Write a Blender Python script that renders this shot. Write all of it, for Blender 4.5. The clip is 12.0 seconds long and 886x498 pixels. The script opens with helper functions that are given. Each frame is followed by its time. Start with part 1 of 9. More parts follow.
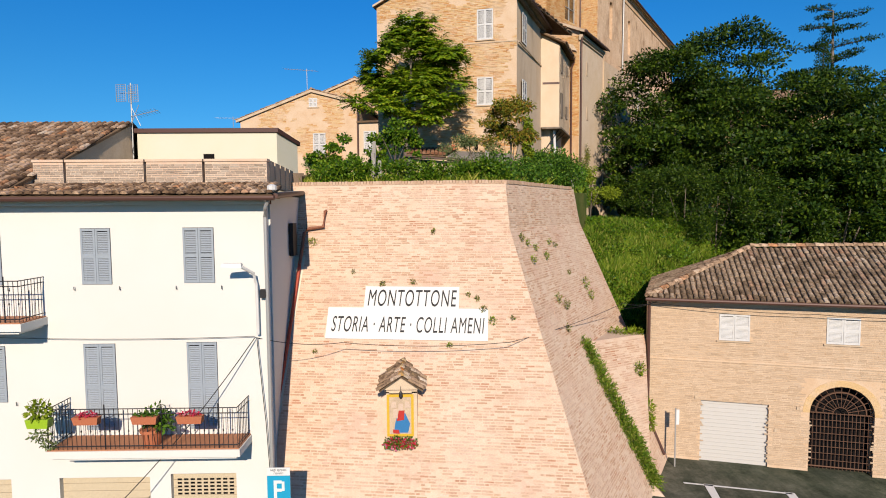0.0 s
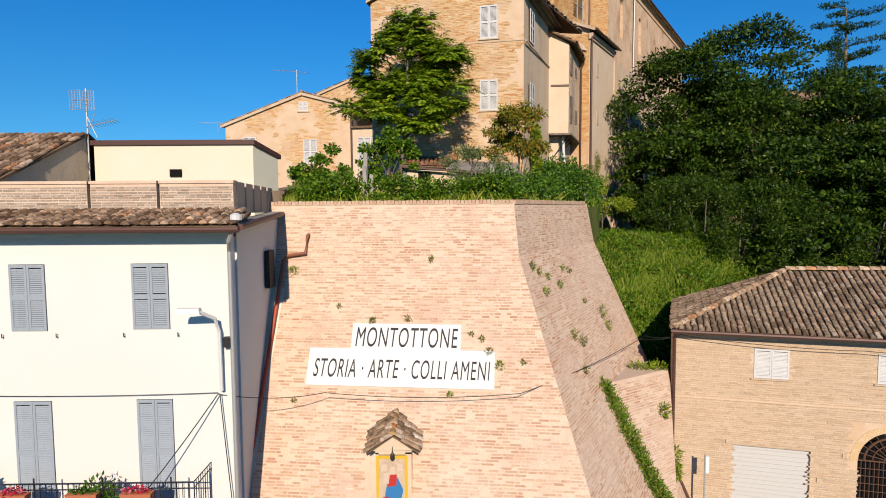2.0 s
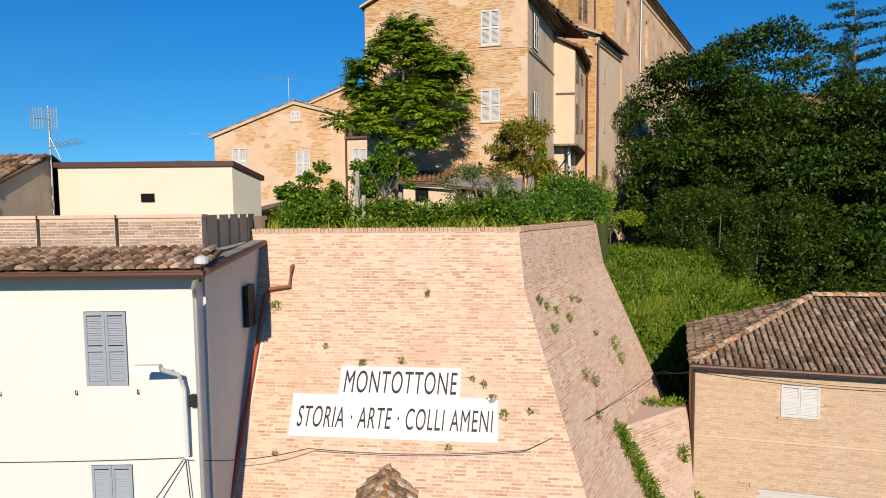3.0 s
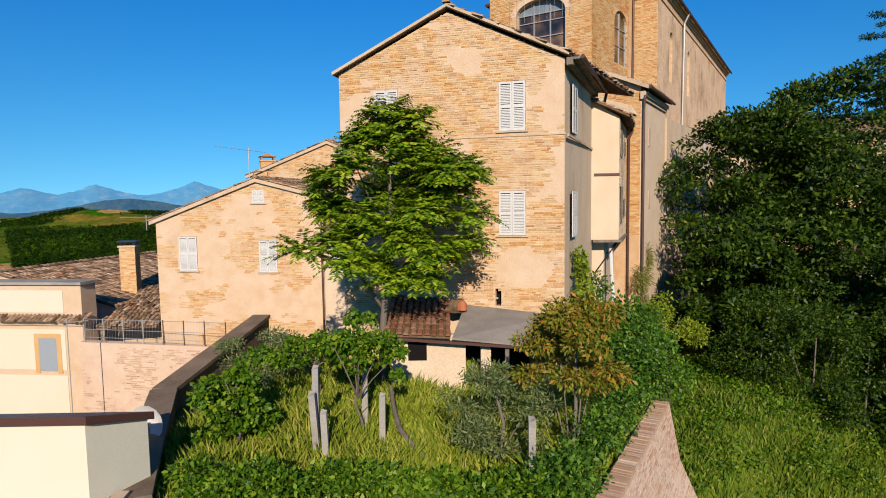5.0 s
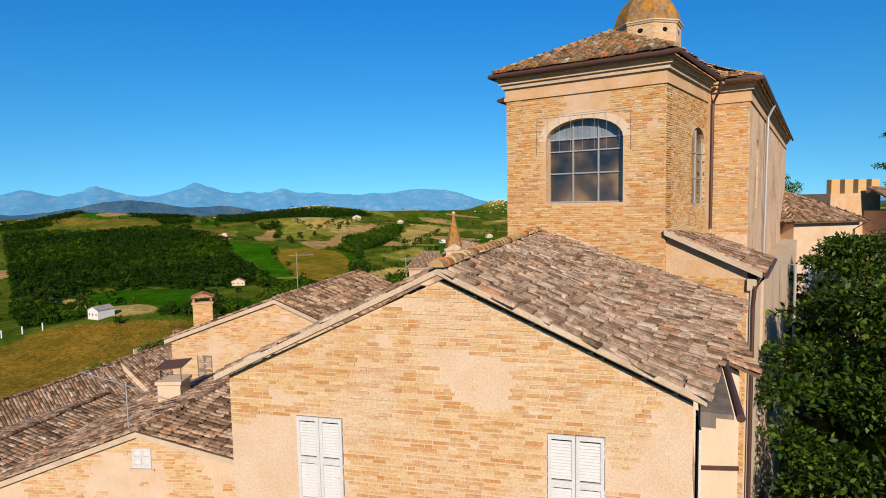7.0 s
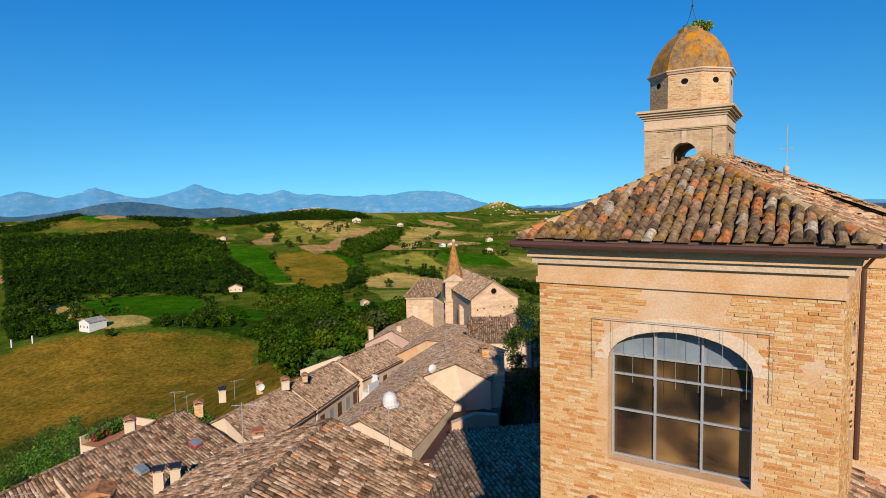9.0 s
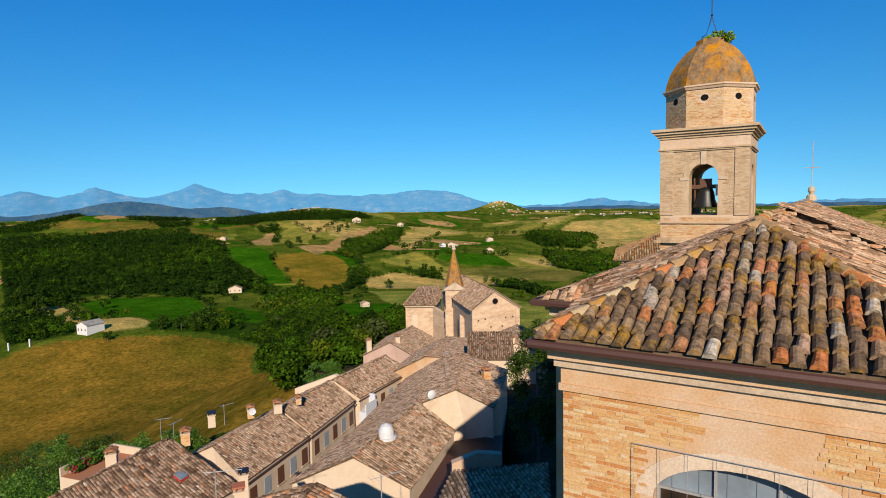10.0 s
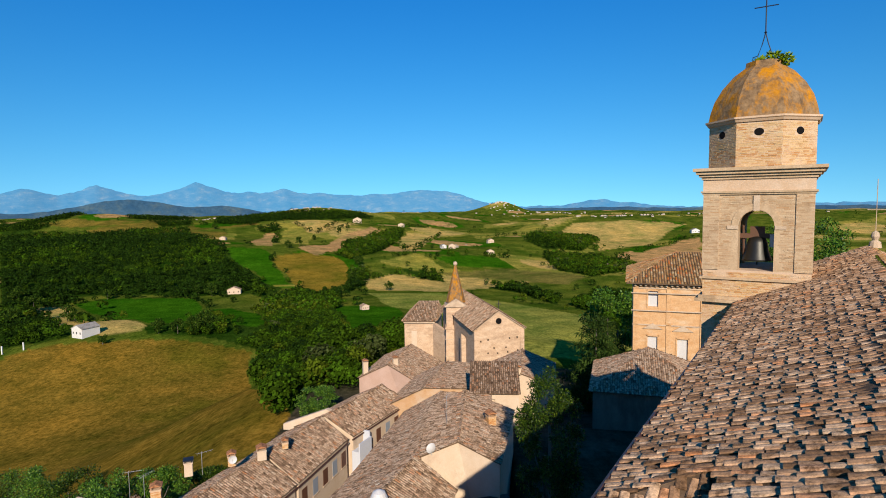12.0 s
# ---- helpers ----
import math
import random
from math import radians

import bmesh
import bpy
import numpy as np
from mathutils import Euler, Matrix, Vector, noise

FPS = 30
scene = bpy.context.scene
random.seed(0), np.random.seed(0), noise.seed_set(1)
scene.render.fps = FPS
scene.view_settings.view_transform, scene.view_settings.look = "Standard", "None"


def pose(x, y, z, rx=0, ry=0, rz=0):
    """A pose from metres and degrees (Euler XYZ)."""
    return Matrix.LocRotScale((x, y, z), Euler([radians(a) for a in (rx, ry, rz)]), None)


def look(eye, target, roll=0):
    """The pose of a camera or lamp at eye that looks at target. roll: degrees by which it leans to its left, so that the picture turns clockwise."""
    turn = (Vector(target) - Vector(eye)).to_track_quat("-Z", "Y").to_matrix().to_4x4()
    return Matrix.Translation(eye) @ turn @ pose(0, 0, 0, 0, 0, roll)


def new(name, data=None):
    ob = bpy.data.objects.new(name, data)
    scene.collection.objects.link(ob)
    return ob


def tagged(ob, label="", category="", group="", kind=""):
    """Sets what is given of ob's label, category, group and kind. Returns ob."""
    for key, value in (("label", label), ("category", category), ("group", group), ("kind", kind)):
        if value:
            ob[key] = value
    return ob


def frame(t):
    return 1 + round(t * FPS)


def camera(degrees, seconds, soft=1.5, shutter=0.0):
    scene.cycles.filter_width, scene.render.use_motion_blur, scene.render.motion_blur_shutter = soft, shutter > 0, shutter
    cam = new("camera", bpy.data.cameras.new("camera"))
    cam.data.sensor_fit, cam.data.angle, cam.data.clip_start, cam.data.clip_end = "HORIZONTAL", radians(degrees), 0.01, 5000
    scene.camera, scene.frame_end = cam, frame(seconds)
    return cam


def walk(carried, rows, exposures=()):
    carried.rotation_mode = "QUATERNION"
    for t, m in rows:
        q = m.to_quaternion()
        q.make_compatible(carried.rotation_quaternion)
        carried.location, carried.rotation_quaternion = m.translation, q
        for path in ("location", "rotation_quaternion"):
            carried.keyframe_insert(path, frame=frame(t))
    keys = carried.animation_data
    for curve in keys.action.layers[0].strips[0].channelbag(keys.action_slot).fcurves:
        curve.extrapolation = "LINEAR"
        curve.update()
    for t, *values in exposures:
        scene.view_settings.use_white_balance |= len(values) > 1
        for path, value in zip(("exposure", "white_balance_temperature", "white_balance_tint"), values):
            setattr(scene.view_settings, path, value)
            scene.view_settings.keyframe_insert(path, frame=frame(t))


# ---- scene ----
cam = camera(75.0, 12.0, 1.0)
PATH = [
    (0, (-0.295, -1.224, 10.096), (-0.266, 0.772, 9.962), -0.4),
    (0.5, (-0.317, -0.603, 10.216), (-0.285, 1.392, 10.08), -0.4),
    (1, (-0.236, 0.021, 10.339), (-0.209, 2.016, 10.204), -0.4),
    (1.5, (-0.245, 0.707, 10.562), (-0.216, 2.702, 10.424), -0.4),
    (2, (-0.203, 1.422, 10.875), (-0.177, 3.417, 10.737), -0.4),
    (2.5, (-0.141, 2.16, 11.199), (-0.117, 4.155, 11.062), -0.5),
    (4.5, (0.091, 8.217, 14.839), (0.101, 10.212, 14.688), -0.8),
    (5, (0.052, 10.654, 16.636), (0.061, 12.648, 16.477), -0.9),
    (5.5, (0.14, 13.055, 18.433), (0.145, 15.049, 18.276), -0.7),
    (6, (0.187, 15.637, 20.328), (0.192, 17.631, 20.168), -0.7),
    (6.5, (0.279, 18.245, 22.152), (0.284, 20.239, 21.992), -0.8),
    (7, (0.43, 20.88, 23.999), (0.436, 22.874, 23.838), -1.1),
    (7.5, (0.552, 23.35, 25.796), (0.558, 25.343, 25.636), -1.3),
    (9.5, (0.774, 30.848, 29.989), (0.78, 32.842, 29.832), -1.0),
    (10, (0.818, 32.111, 30.701), (0.823, 34.105, 30.541), -1.1),
    (10.5, (0.834, 33.367, 31.253), (0.838, 35.361, 31.094), -1.0),
    (11, (0.817, 34.642, 31.855), (0.821, 36.635, 31.697), -0.9),
    (11.5, (0.79, 35.97, 32.436), (0.794, 37.964, 32.277), -0.8),
    (12, (0.778, 37.324, 33.04), (0.781, 39.318, 32.88), -0.7),
]
walk(cam, [(t, look(eye, target, roll)) for t, eye, target, roll in PATH])


# world, sun, exposure
SUN_EL, SUN_AZ = radians(26.5), Vector((0.04, -1.0)).normalized()
world = bpy.data.worlds.new("sky")
scene.world = world
world.use_nodes = True
wn = world.node_tree.nodes
sky = wn.new("ShaderNodeTexSky")
sky.sky_type, sky.sun_disc = "NISHITA", False
sky.sun_elevation = SUN_EL
sky.sun_rotation = math.atan2(SUN_AZ.x, SUN_AZ.y)
sky.air_density, sky.dust_density, sky.ozone_density, sky.altitude = 1.0, 0.0, 3.5, 1500
wn["Background"].inputs["Strength"].default_value = 0.116
deep = wn.new("ShaderNodeHueSaturation")
deep.inputs["Saturation"].default_value = 1.33
tint = wn.new("ShaderNodeMix")
tint.data_type, tint.blend_type = "RGBA", "MULTIPLY"
tint.inputs[0].default_value = 1.0
dome_at = wn.new("ShaderNodeTexCoord")
height = wn.new("ShaderNodeSeparateXYZ")
haze = wn.new("ShaderNodeValToRGB")
haze.color_ramp.elements[0].color = (1.06, 1.07, 0.84, 1)
haze.color_ramp.elements[1].position, haze.color_ramp.elements[1].color = 0.36, (0.78, 0.97, 1.06, 1)
lifted = wn.new("ShaderNodeVectorMath")
lifted.operation = "MULTIPLY_ADD"
lifted.inputs[1].default_value, lifted.inputs[2].default_value = (1, 1, 0.8), (0, 0, 0.13)
world.node_tree.links.new(dome_at.outputs["Generated"], lifted.inputs[0])
world.node_tree.links.new(dome_at.outputs["Generated"], height.inputs[0])
world.node_tree.links.new(height.outputs["Z"], haze.inputs[0])
world.node_tree.links.new(haze.outputs[0], tint.inputs[7])
world.node_tree.links.new(lifted.outputs[0], sky.inputs[0])
world.node_tree.links.new(sky.outputs[0], deep.inputs["Color"])
world.node_tree.links.new(deep.outputs[0], tint.inputs[6])
world.node_tree.links.new(tint.outputs[2], wn["Background"].inputs[0])
sun = new("sun", bpy.data.lights.new("sun", "SUN"))
sun.data.energy, sun.data.angle, sun.data.color = 5.0, radians(0.5), (1.0, 0.85, 0.69)
sd = Vector((SUN_AZ.x, SUN_AZ.y, 0)).normalized() * math.cos(SUN_EL) + Vector((0, 0, math.sin(SUN_EL)))
sun.matrix_world = look(sd * 100, (0, 0, 0))
scene.view_settings.exposure = 0.40

# ---- mesh helpers


class Geo:
    """Vertices and faces of one mesh."""

    def __init__(self):
        self.v, self.f = [], []

    def add(self, vs, fs):
        b = len(self.v)
        self.v.extend([tuple(p) for p in vs])
        self.f.extend([tuple(b + i for i in q) for q in fs])
        return self

    def box(self, x0, y0, z0, x1, y1, z1):
        x0, x1, y0, y1, z0, z1 = min(x0, x1), max(x0, x1), min(y0, y1), max(y0, y1), min(z0, z1), max(z0, z1)
        return self.add([(x0, y0, z0), (x1, y0, z0), (x1, y1, z0), (x0, y1, z0), (x0, y0, z1), (x1, y0, z1), (x1, y1, z1), (x0, y1, z1)],
                        [(0, 3, 2, 1), (4, 5, 6, 7), (0, 1, 5, 4), (1, 2, 6, 5), (2, 3, 7, 6), (3, 0, 4, 7)])

    def sweep(self, poly, vec):
        """A polygon of 3D points pushed along vec, closed."""
        n, vec = len(poly), Vector(vec)
        top = [Vector(p) + vec for p in poly]
        return self.add(list(poly) + top, [tuple(range(n))[::-1], tuple(range(n, 2 * n))] + [(i, (i + 1) % n, n + (i + 1) % n, n + i) for i in range(n)])

    def prism(self, poly, z0, z1):
        return self.sweep([(x, y, z0) for x, y in poly], (0, 0, z1 - z0))

    def tube(self, pts, r, n=8, r1=None):
        pts = [Vector(p) for p in pts]
        r1, k = r if r1 is None else r1, len(pts)
        vs, fs = [], []
        for i, p in enumerate(pts):
            d = (pts[min(i + 1, k - 1)] - pts[max(i - 1, 0)]).normalized()
            a = d.cross(Vector((0, 0, 1)) if abs(d.z) < 0.9 else Vector((1, 0, 0))).normalized()
            b = d.cross(a)
            rr = r + (r1 - r) * i / max(k - 1, 1)
            vs += [p + (a * math.cos(2 * math.pi * j / n) + b * math.sin(2 * math.pi * j / n)) * rr for j in range(n)]
        for i in range(k - 1):
            fs += [(i * n + j, i * n + (j + 1) % n, (i + 1) * n + (j + 1) % n, (i + 1) * n + j) for j in range(n)]
        fs += [tuple(range(n))[::-1], tuple(range((k - 1) * n, k * n))]
        return self.add(vs, fs)

    def lathe(self, c, prof, n=12, turn=0.0):
        """A profile of (radius, z) turned about the vertical through c."""
        k, vs, fs = len(prof), [], []
        for r, z in prof:
            vs += [(c[0] + r * math.cos(turn + 2 * math.pi * j / n), c[1] + r * math.sin(turn + 2 * math.pi * j / n), c[2] + z) for j in range(n)]
        for i in range(k - 1):
            fs += [(i * n + j, i * n + (j + 1) % n, (i + 1) * n + (j + 1) % n, (i + 1) * n + j) for j in range(n)]
        fs += [tuple(range(n))[::-1], tuple(range((k - 1) * n, k * n))]
        return self.add(vs, fs)

    def wall(self, u0, u1, z0, z1, v0, v1, holes=()):
        """A wall along x from v0 to v1 in y, with rectangular openings (u0, z0, u1, z1) right through it."""
        us = sorted({u0, u1, *[h[0] for h in holes], *[h[2] for h in holes]})
        zs = sorted({z0, z1, *[h[1] for h in holes], *[h[3] for h in holes]})
        us, zs = [u for u in us if u0 <= u <= u1], [z for z in zs if z0 <= z <= z1]
        for b, t in zip(zs, zs[1:]):
            start = None
            for a, c in zip(us, us[1:]):
                mu, mz = (a + c) / 2, (b + t) / 2
                hole = any(h[0] < mu < h[2] and h[1] < mz < h[3] for h in holes)
                if not hole and start is None:
                    start = a
                if hole and start is not None:
                    self.box(start, v0, b, a, v1, t)
                    start = None
            if start is not None:
                self.box(start, v0, b, us[-1], v1, t)
        return self


def part(name, geo, material, parent=None, label="", smooth=False):
    """One mesh object, under a thing or a part."""
    me = bpy.data.meshes.new(name)
    if isinstance(geo, tuple):
        me.from_pydata(*geo)
    else:
        me.from_pydata(geo.v, [], geo.f)
    me.materials.append(material)
    if smooth:
        me.shade_smooth()
    ob = new(name, me)
    ob.parent = parent
    return tagged(ob, label)


def thing(name, label, category, at=(0, 0, 0), rz=0.0, group="", kind=""):
    ob = new(name)
    ob.matrix_world = pose(*at, 0, 0, rz)
    ob.empty_display_size = 0.3
    return tagged(ob, label, category, group, kind)


def whole(name, geo, material, label, category, group="", kind="", smooth=False):
    """A thing that is one mesh."""
    return tagged(part(name, geo, material, None, "", smooth), label, category, group, kind)


# ---- materials


def material(name, rough=0.8, metal=0.0):
    m = bpy.data.materials.new(name)
    m.use_nodes = True
    b = m.node_tree.nodes["Principled BSDF"]
    b.inputs["Roughness"].default_value, b.inputs["Metallic"].default_value = rough, metal
    b.inputs["Specular IOR Level"].default_value = 0.08 if rough > 0.8 else 0.3
    return m, m.node_tree.nodes, m.node_tree.links, b


def ramp(n, stops):
    r = n.new("ShaderNodeValToRGB")
    e = r.color_ramp.elements
    while len(e) < len(stops):
        e.new(0.5)
    for el, (p, c) in zip(e, stops):
        el.position, el.color = p, (*c, 1)
    return r


def noise_tex(n, l, scale, detail=6.0, rough=0.6, stretch=None):
    tc = n.new("ShaderNodeTexCoord")
    t = n.new("ShaderNodeTexNoise")
    t.inputs["Scale"].default_value, t.inputs["Detail"].default_value, t.inputs["Roughness"].default_value = scale, detail, rough
    src = tc.outputs["Object"]
    if stretch:
        mp = n.new("ShaderNodeMapping")
        mp.inputs["Scale"].default_value = stretch
        l.new(src, mp.inputs[0])
        src = mp.outputs[0]
    l.new(src, t.inputs["Vector"])
    return t


def mix(n, l, a, b, fac, kind="MIX"):
    m = n.new("ShaderNodeMix")
    m.data_type, m.blend_type = "RGBA", kind
    for sock, val in ((m.inputs[6], a), (m.inputs[7], b)):
        if isinstance(val, tuple):
            sock.default_value = (*val, 1)
        else:
            l.new(val, sock)
    if isinstance(fac, (int, float)):
        m.inputs[0].default_value = fac
    else:
        l.new(fac, m.inputs[0])
    return m.outputs[2]


def bump(n, l, bsdf, height, strength=0.4, dist=0.02):
    b = n.new("ShaderNodeBump")
    b.inputs["Strength"].default_value, b.inputs["Distance"].default_value = strength, dist
    l.new(height, b.inputs["Height"])
    l.new(b.outputs[0], bsdf.inputs["Normal"])


def rough_surface(name, c1, c2, c3=None, scale=1.5, fine=25.0, rough=0.9, bumps=0.4, stretch=None, stain=0.45):
    """Two-scale mottled surface: large blotches between c1 and c2, stains of c3, fine grain and relief."""
    m, n, l, b = material(name, rough)
    big = noise_tex(n, l, scale, 5, 0.65, stretch)
    fin = noise_tex(n, l, fine, 4, 0.7)
    r = ramp(n, [(0.35, c1), (0.65, c2)])
    l.new(big.outputs[0], r.inputs[0])
    col = r.outputs[0]
    if c3:
        st = noise_tex(n, l, scale * 0.45, 8, 0.7, stretch)
        sr = ramp(n, [(stain + 0.05, (0, 0, 0)), (stain + 0.22, (1, 1, 1))])
        l.new(st.outputs[0], sr.inputs[0])
        col = mix(n, l, col, c3, sr.outputs[0])
    fr = ramp(n, [(0.3, (0.78, 0.78, 0.78)), (0.7, (1.12, 1.12, 1.12))])
    l.new(fin.outputs[0], fr.inputs[0])
    col = mix(n, l, col, fr.outputs[0], 1.0, "MULTIPLY")
    l.new(col, b.inputs["Base Color"])
    bump(n, l, b, fin.outputs[0], bumps, 0.02)
    return m


def piece_surface(name, stops, rough=0.9, fine=30.0, weather=None, wscale=0.5, by_object=False, wlevel=0.5, bumps=0.5, grain=None):
    """For bricks and tiles: each piece takes its own colour from stops, with grain, and patches of weather over all."""
    m, n, l, b = material(name, rough)
    rnd = n.new("ShaderNodeObjectInfo").outputs["Random"] if by_object else n.new("ShaderNodeNewGeometry").outputs["Random Per Island"]
    r = ramp(n, stops)
    r.color_ramp.interpolation = "LINEAR"
    l.new(rnd, r.inputs[0])
    col = r.outputs[0]
    if weather:
        w = noise_tex(n, l, wscale, 8, 0.7)
        wr = ramp(n, [(wlevel, (0, 0, 0)), (wlevel + 0.2, (1, 1, 1))])
        l.new(w.outputs[0], wr.inputs[0])
        col = mix(n, l, col, weather, wr.outputs[0])
    fin = noise_tex(n, l, fine, 4, 0.7)
    fr = ramp(n, [(0.3, (0.72, 0.72, 0.72)), (0.7, (1.15, 1.15, 1.15))])
    l.new(fin.outputs[0], fr.inputs[0])
    col = mix(n, l, col, fr.outputs[0], 1.0, "MULTIPLY")
    if grain:
        spots = noise_tex(n, l, grain, 6, 0.75)
        gr = ramp(n, [(0.36, (0.35, 0.33, 0.30)), (0.5, (1.0, 1.0, 1.0)), (0.66, (1.5, 1.45, 1.4))])
        l.new(spots.outputs[0], gr.inputs[0])
        col = mix(n, l, col, gr.outputs[0], 1.0, "MULTIPLY")
    l.new(col, b.inputs["Base Color"])
    bump(n, l, b, fin.outputs[0], bumps, 0.015)
    return m


def plain(name, c, rough=0.6, metal=0.0, fine=40.0, amount=0.15):
    m, n, l, b = material(name, rough, metal)
    fin = noise_tex(n, l, fine, 3, 0.6)
    fr = ramp(n, [(0.3, tuple(x * (1 - amount) for x in c)), (0.7, tuple(min(1, x * (1 + amount)) for x in c))])
    l.new(fin.outputs[0], fr.inputs[0])
    l.new(fr.outputs[0], b.inputs["Base Color"])
    bump(n, l, b, fin.outputs[0], 0.1, 0.005)
    return m


def leaf_material(name, stops, gloss=0.45):
    m, n, l, b = material(name, gloss)
    r = ramp(n, stops)
    l.new(n.new("ShaderNodeNewGeometry").outputs["Random Per Island"], r.inputs[0])
    l.new(r.outputs[0], b.inputs["Base Color"])
    tr = n.new("ShaderNodeBsdfTranslucent")
    l.new(r.outputs[0], tr.inputs[0])
    ms = n.new("ShaderNodeMixShader")
    ms.inputs[0].default_value = 0.28
    b.inputs["Specular IOR Level"].default_value = 0.18 if gloss < 0.8 else 0.03
    l.new(b.outputs[0], ms.inputs[1])
    l.new(tr.outputs[0], ms.inputs[2])
    l.new(ms.outputs[0], n["Material Output"].inputs[0])
    return m


BRICK_A = [(0.0, (0.390, 0.243, 0.158)), (0.4, (0.462, 0.312, 0.210)), (0.8, (0.515, 0.370, 0.268)), (0.93, (0.375, 0.195, 0.118)), (1.0, (0.570, 0.458, 0.365))]
BRICK_B = [(0.0, (0.420, 0.204, 0.069)), (0.3, (0.490, 0.313, 0.143)), (0.7, (0.546, 0.388, 0.205)), (0.92, (0.435, 0.211, 0.074)), (1.0, (0.575, 0.462, 0.286))]
brick_pale = piece_surface("pale_brick", BRICK_A, weather=(0.520, 0.392, 0.300), wscale=0.6, wlevel=0.46)
brick_pale_ob = piece_surface("pale_brick_single", BRICK_A, weather=(0.503, 0.381, 0.272), wscale=0.6, by_object=True)
brick_warm = piece_surface("warm_brick", BRICK_B, weather=(0.544, 0.415, 0.292), wscale=0.7, wlevel=0.48)
brick_red = piece_surface("orange_brick", [(0.0, (0.435, 0.184, 0.057)), (0.4, (0.505, 0.286, 0.109)), (0.8, (0.546, 0.360, 0.166)), (1.0, (0.560, 0.435, 0.252))], weather=(0.546, 0.381, 0.194), wscale=0.6)
mortar = rough_surface("lime_mortar", (0.537, 0.394, 0.286), (0.578, 0.449, 0.340), (0.517, 0.354, 0.265), 1.6, 45)
mortar_warm = rough_surface("warm_mortar", (0.517, 0.367, 0.238), (0.558, 0.428, 0.306), (0.476, 0.326, 0.197), 1.3, 30, 0.9, 0.4, None, 0.5)
mortar_red = rough_surface("orange_mortar", (0.490, 0.292, 0.143), (0.537, 0.367, 0.224), (0.530, 0.401, 0.286), 1.3, 30)
plaster_white = rough_surface("white_plaster", (0.580, 0.568, 0.525), (0.600, 0.592, 0.560), None, 0.25, 60, 0.85, 0.05)
plaster_cream = rough_surface("cream_plaster", (0.558, 0.524, 0.394), (0.571, 0.544, 0.435), None, 0.5, 60, 0.85, 0.08)
plaster_old = rough_surface("old_plaster", (0.530, 0.408, 0.286), (0.571, 0.462, 0.340), (0.408, 0.306, 0.211), 1.1, 30, 0.9, 0.3, (1, 1, 0.7), 0.52)
nave_plaster = rough_surface("nave_plaster", (0.53, 0.36, 0.225), (0.61, 0.44, 0.295), (0.34, 0.22, 0.13), 1.3, 9, 0.92, 0.9, (1, 1, 0.8), 0.45)
plaster_grey = rough_surface("grey_plaster", (0.476, 0.360, 0.245), (0.530, 0.422, 0.306), (0.340, 0.265, 0.190), 1.1, 25, 0.9, 0.35, (1, 1, 0.4), 0.48)
# Real staining on the garden wall; on the pyramid-roofed house, painted shade
plaster_dark = rough_surface("stain_and_shade_plaster", (0.150, 0.112, 0.078), (0.218, 0.163, 0.116), (0.095, 0.071, 0.051), 0.8, 25, 0.9, 0.35, (1, 1, 0.4))
concrete = rough_surface("concrete", (0.245, 0.231, 0.204), (0.326, 0.306, 0.272), (0.150, 0.143, 0.122), 0.9, 30)
asphalt = rough_surface("asphalt", (0.068, 0.068, 0.068), (0.095, 0.092, 0.088), None, 0.4, 60, 0.9, 0.3)
tile_old = piece_surface("old_roof_tile", [(0.0, (0.088, 0.054, 0.034)), (0.3, (0.190, 0.122, 0.075)), (0.6, (0.292, 0.197, 0.129)), (0.85, (0.381, 0.272, 0.184)), (0.93, (0.354, 0.163, 0.075)), (1.0, (0.490, 0.394, 0.299))], weather=(0.116, 0.082, 0.051), wscale=2.2, wlevel=0.56, grain=5.0)
tile_lichen = piece_surface("lichened_roof_tile", [(0.0, (0.118, 0.068, 0.032)), (0.35, (0.279, 0.163, 0.074)), (0.65, (0.382, 0.252, 0.122)), (0.8, (0.456, 0.129, 0.032)), (0.86, (0.367, 0.245, 0.117)), (1.0, (0.485, 0.388, 0.233))], weather=(0.485, 0.245, 0.011), wscale=2.6, wlevel=0.53)
tile_pink = piece_surface("worn_roof_tile", [(0.0, (0.139, 0.089, 0.052)), (0.25, (0.260, 0.172, 0.110)), (0.6, (0.370, 0.262, 0.173)), (0.85, (0.428, 0.321, 0.225)), (0.93, (0.359, 0.166, 0.075)), (1.0, (0.474, 0.404, 0.306))], weather=(0.196, 0.143, 0.087), wscale=1.8, wlevel=0.56, grain=4.0)
tile_nave = piece_surface("sunbleached_roof_tile", [(0.0, (0.155, 0.088, 0.044)), (0.25, (0.31, 0.182, 0.098)), (0.6, (0.47, 0.298, 0.172)), (0.85, (0.53, 0.37, 0.23)), (0.93, (0.50, 0.21, 0.08)), (1.0, (0.58, 0.455, 0.31))], weather=(0.18, 0.11, 0.06), wscale=1.4, wlevel=0.54, grain=5.0)
tile_bed = rough_surface("roof_bed", (0.102, 0.068, 0.041), (0.170, 0.112, 0.068), (0.061, 0.041, 0.027), 4.0, 20)
shutter_grey = plain("grey_shutter_paint", (0.245, 0.279, 0.313), 0.5, 0, 20, 0.06)
shutter_white = rough_surface("flaking_white_paint", (0.490, 0.490, 0.476), (0.530, 0.524, 0.510), (0.286, 0.258, 0.224), 6, 60, 0.7, 0.2, (1, 1, 0.25), 0.6)
shutter_brown = plain("brown_shutter_paint", (0.109, 0.048, 0.027), 0.6)
wood_grey = rough_surface("weathered_wood", (0.136, 0.109, 0.082), (0.218, 0.184, 0.150), None, 5, 60, 0.85, 0.4, (1, 1, 0.15))
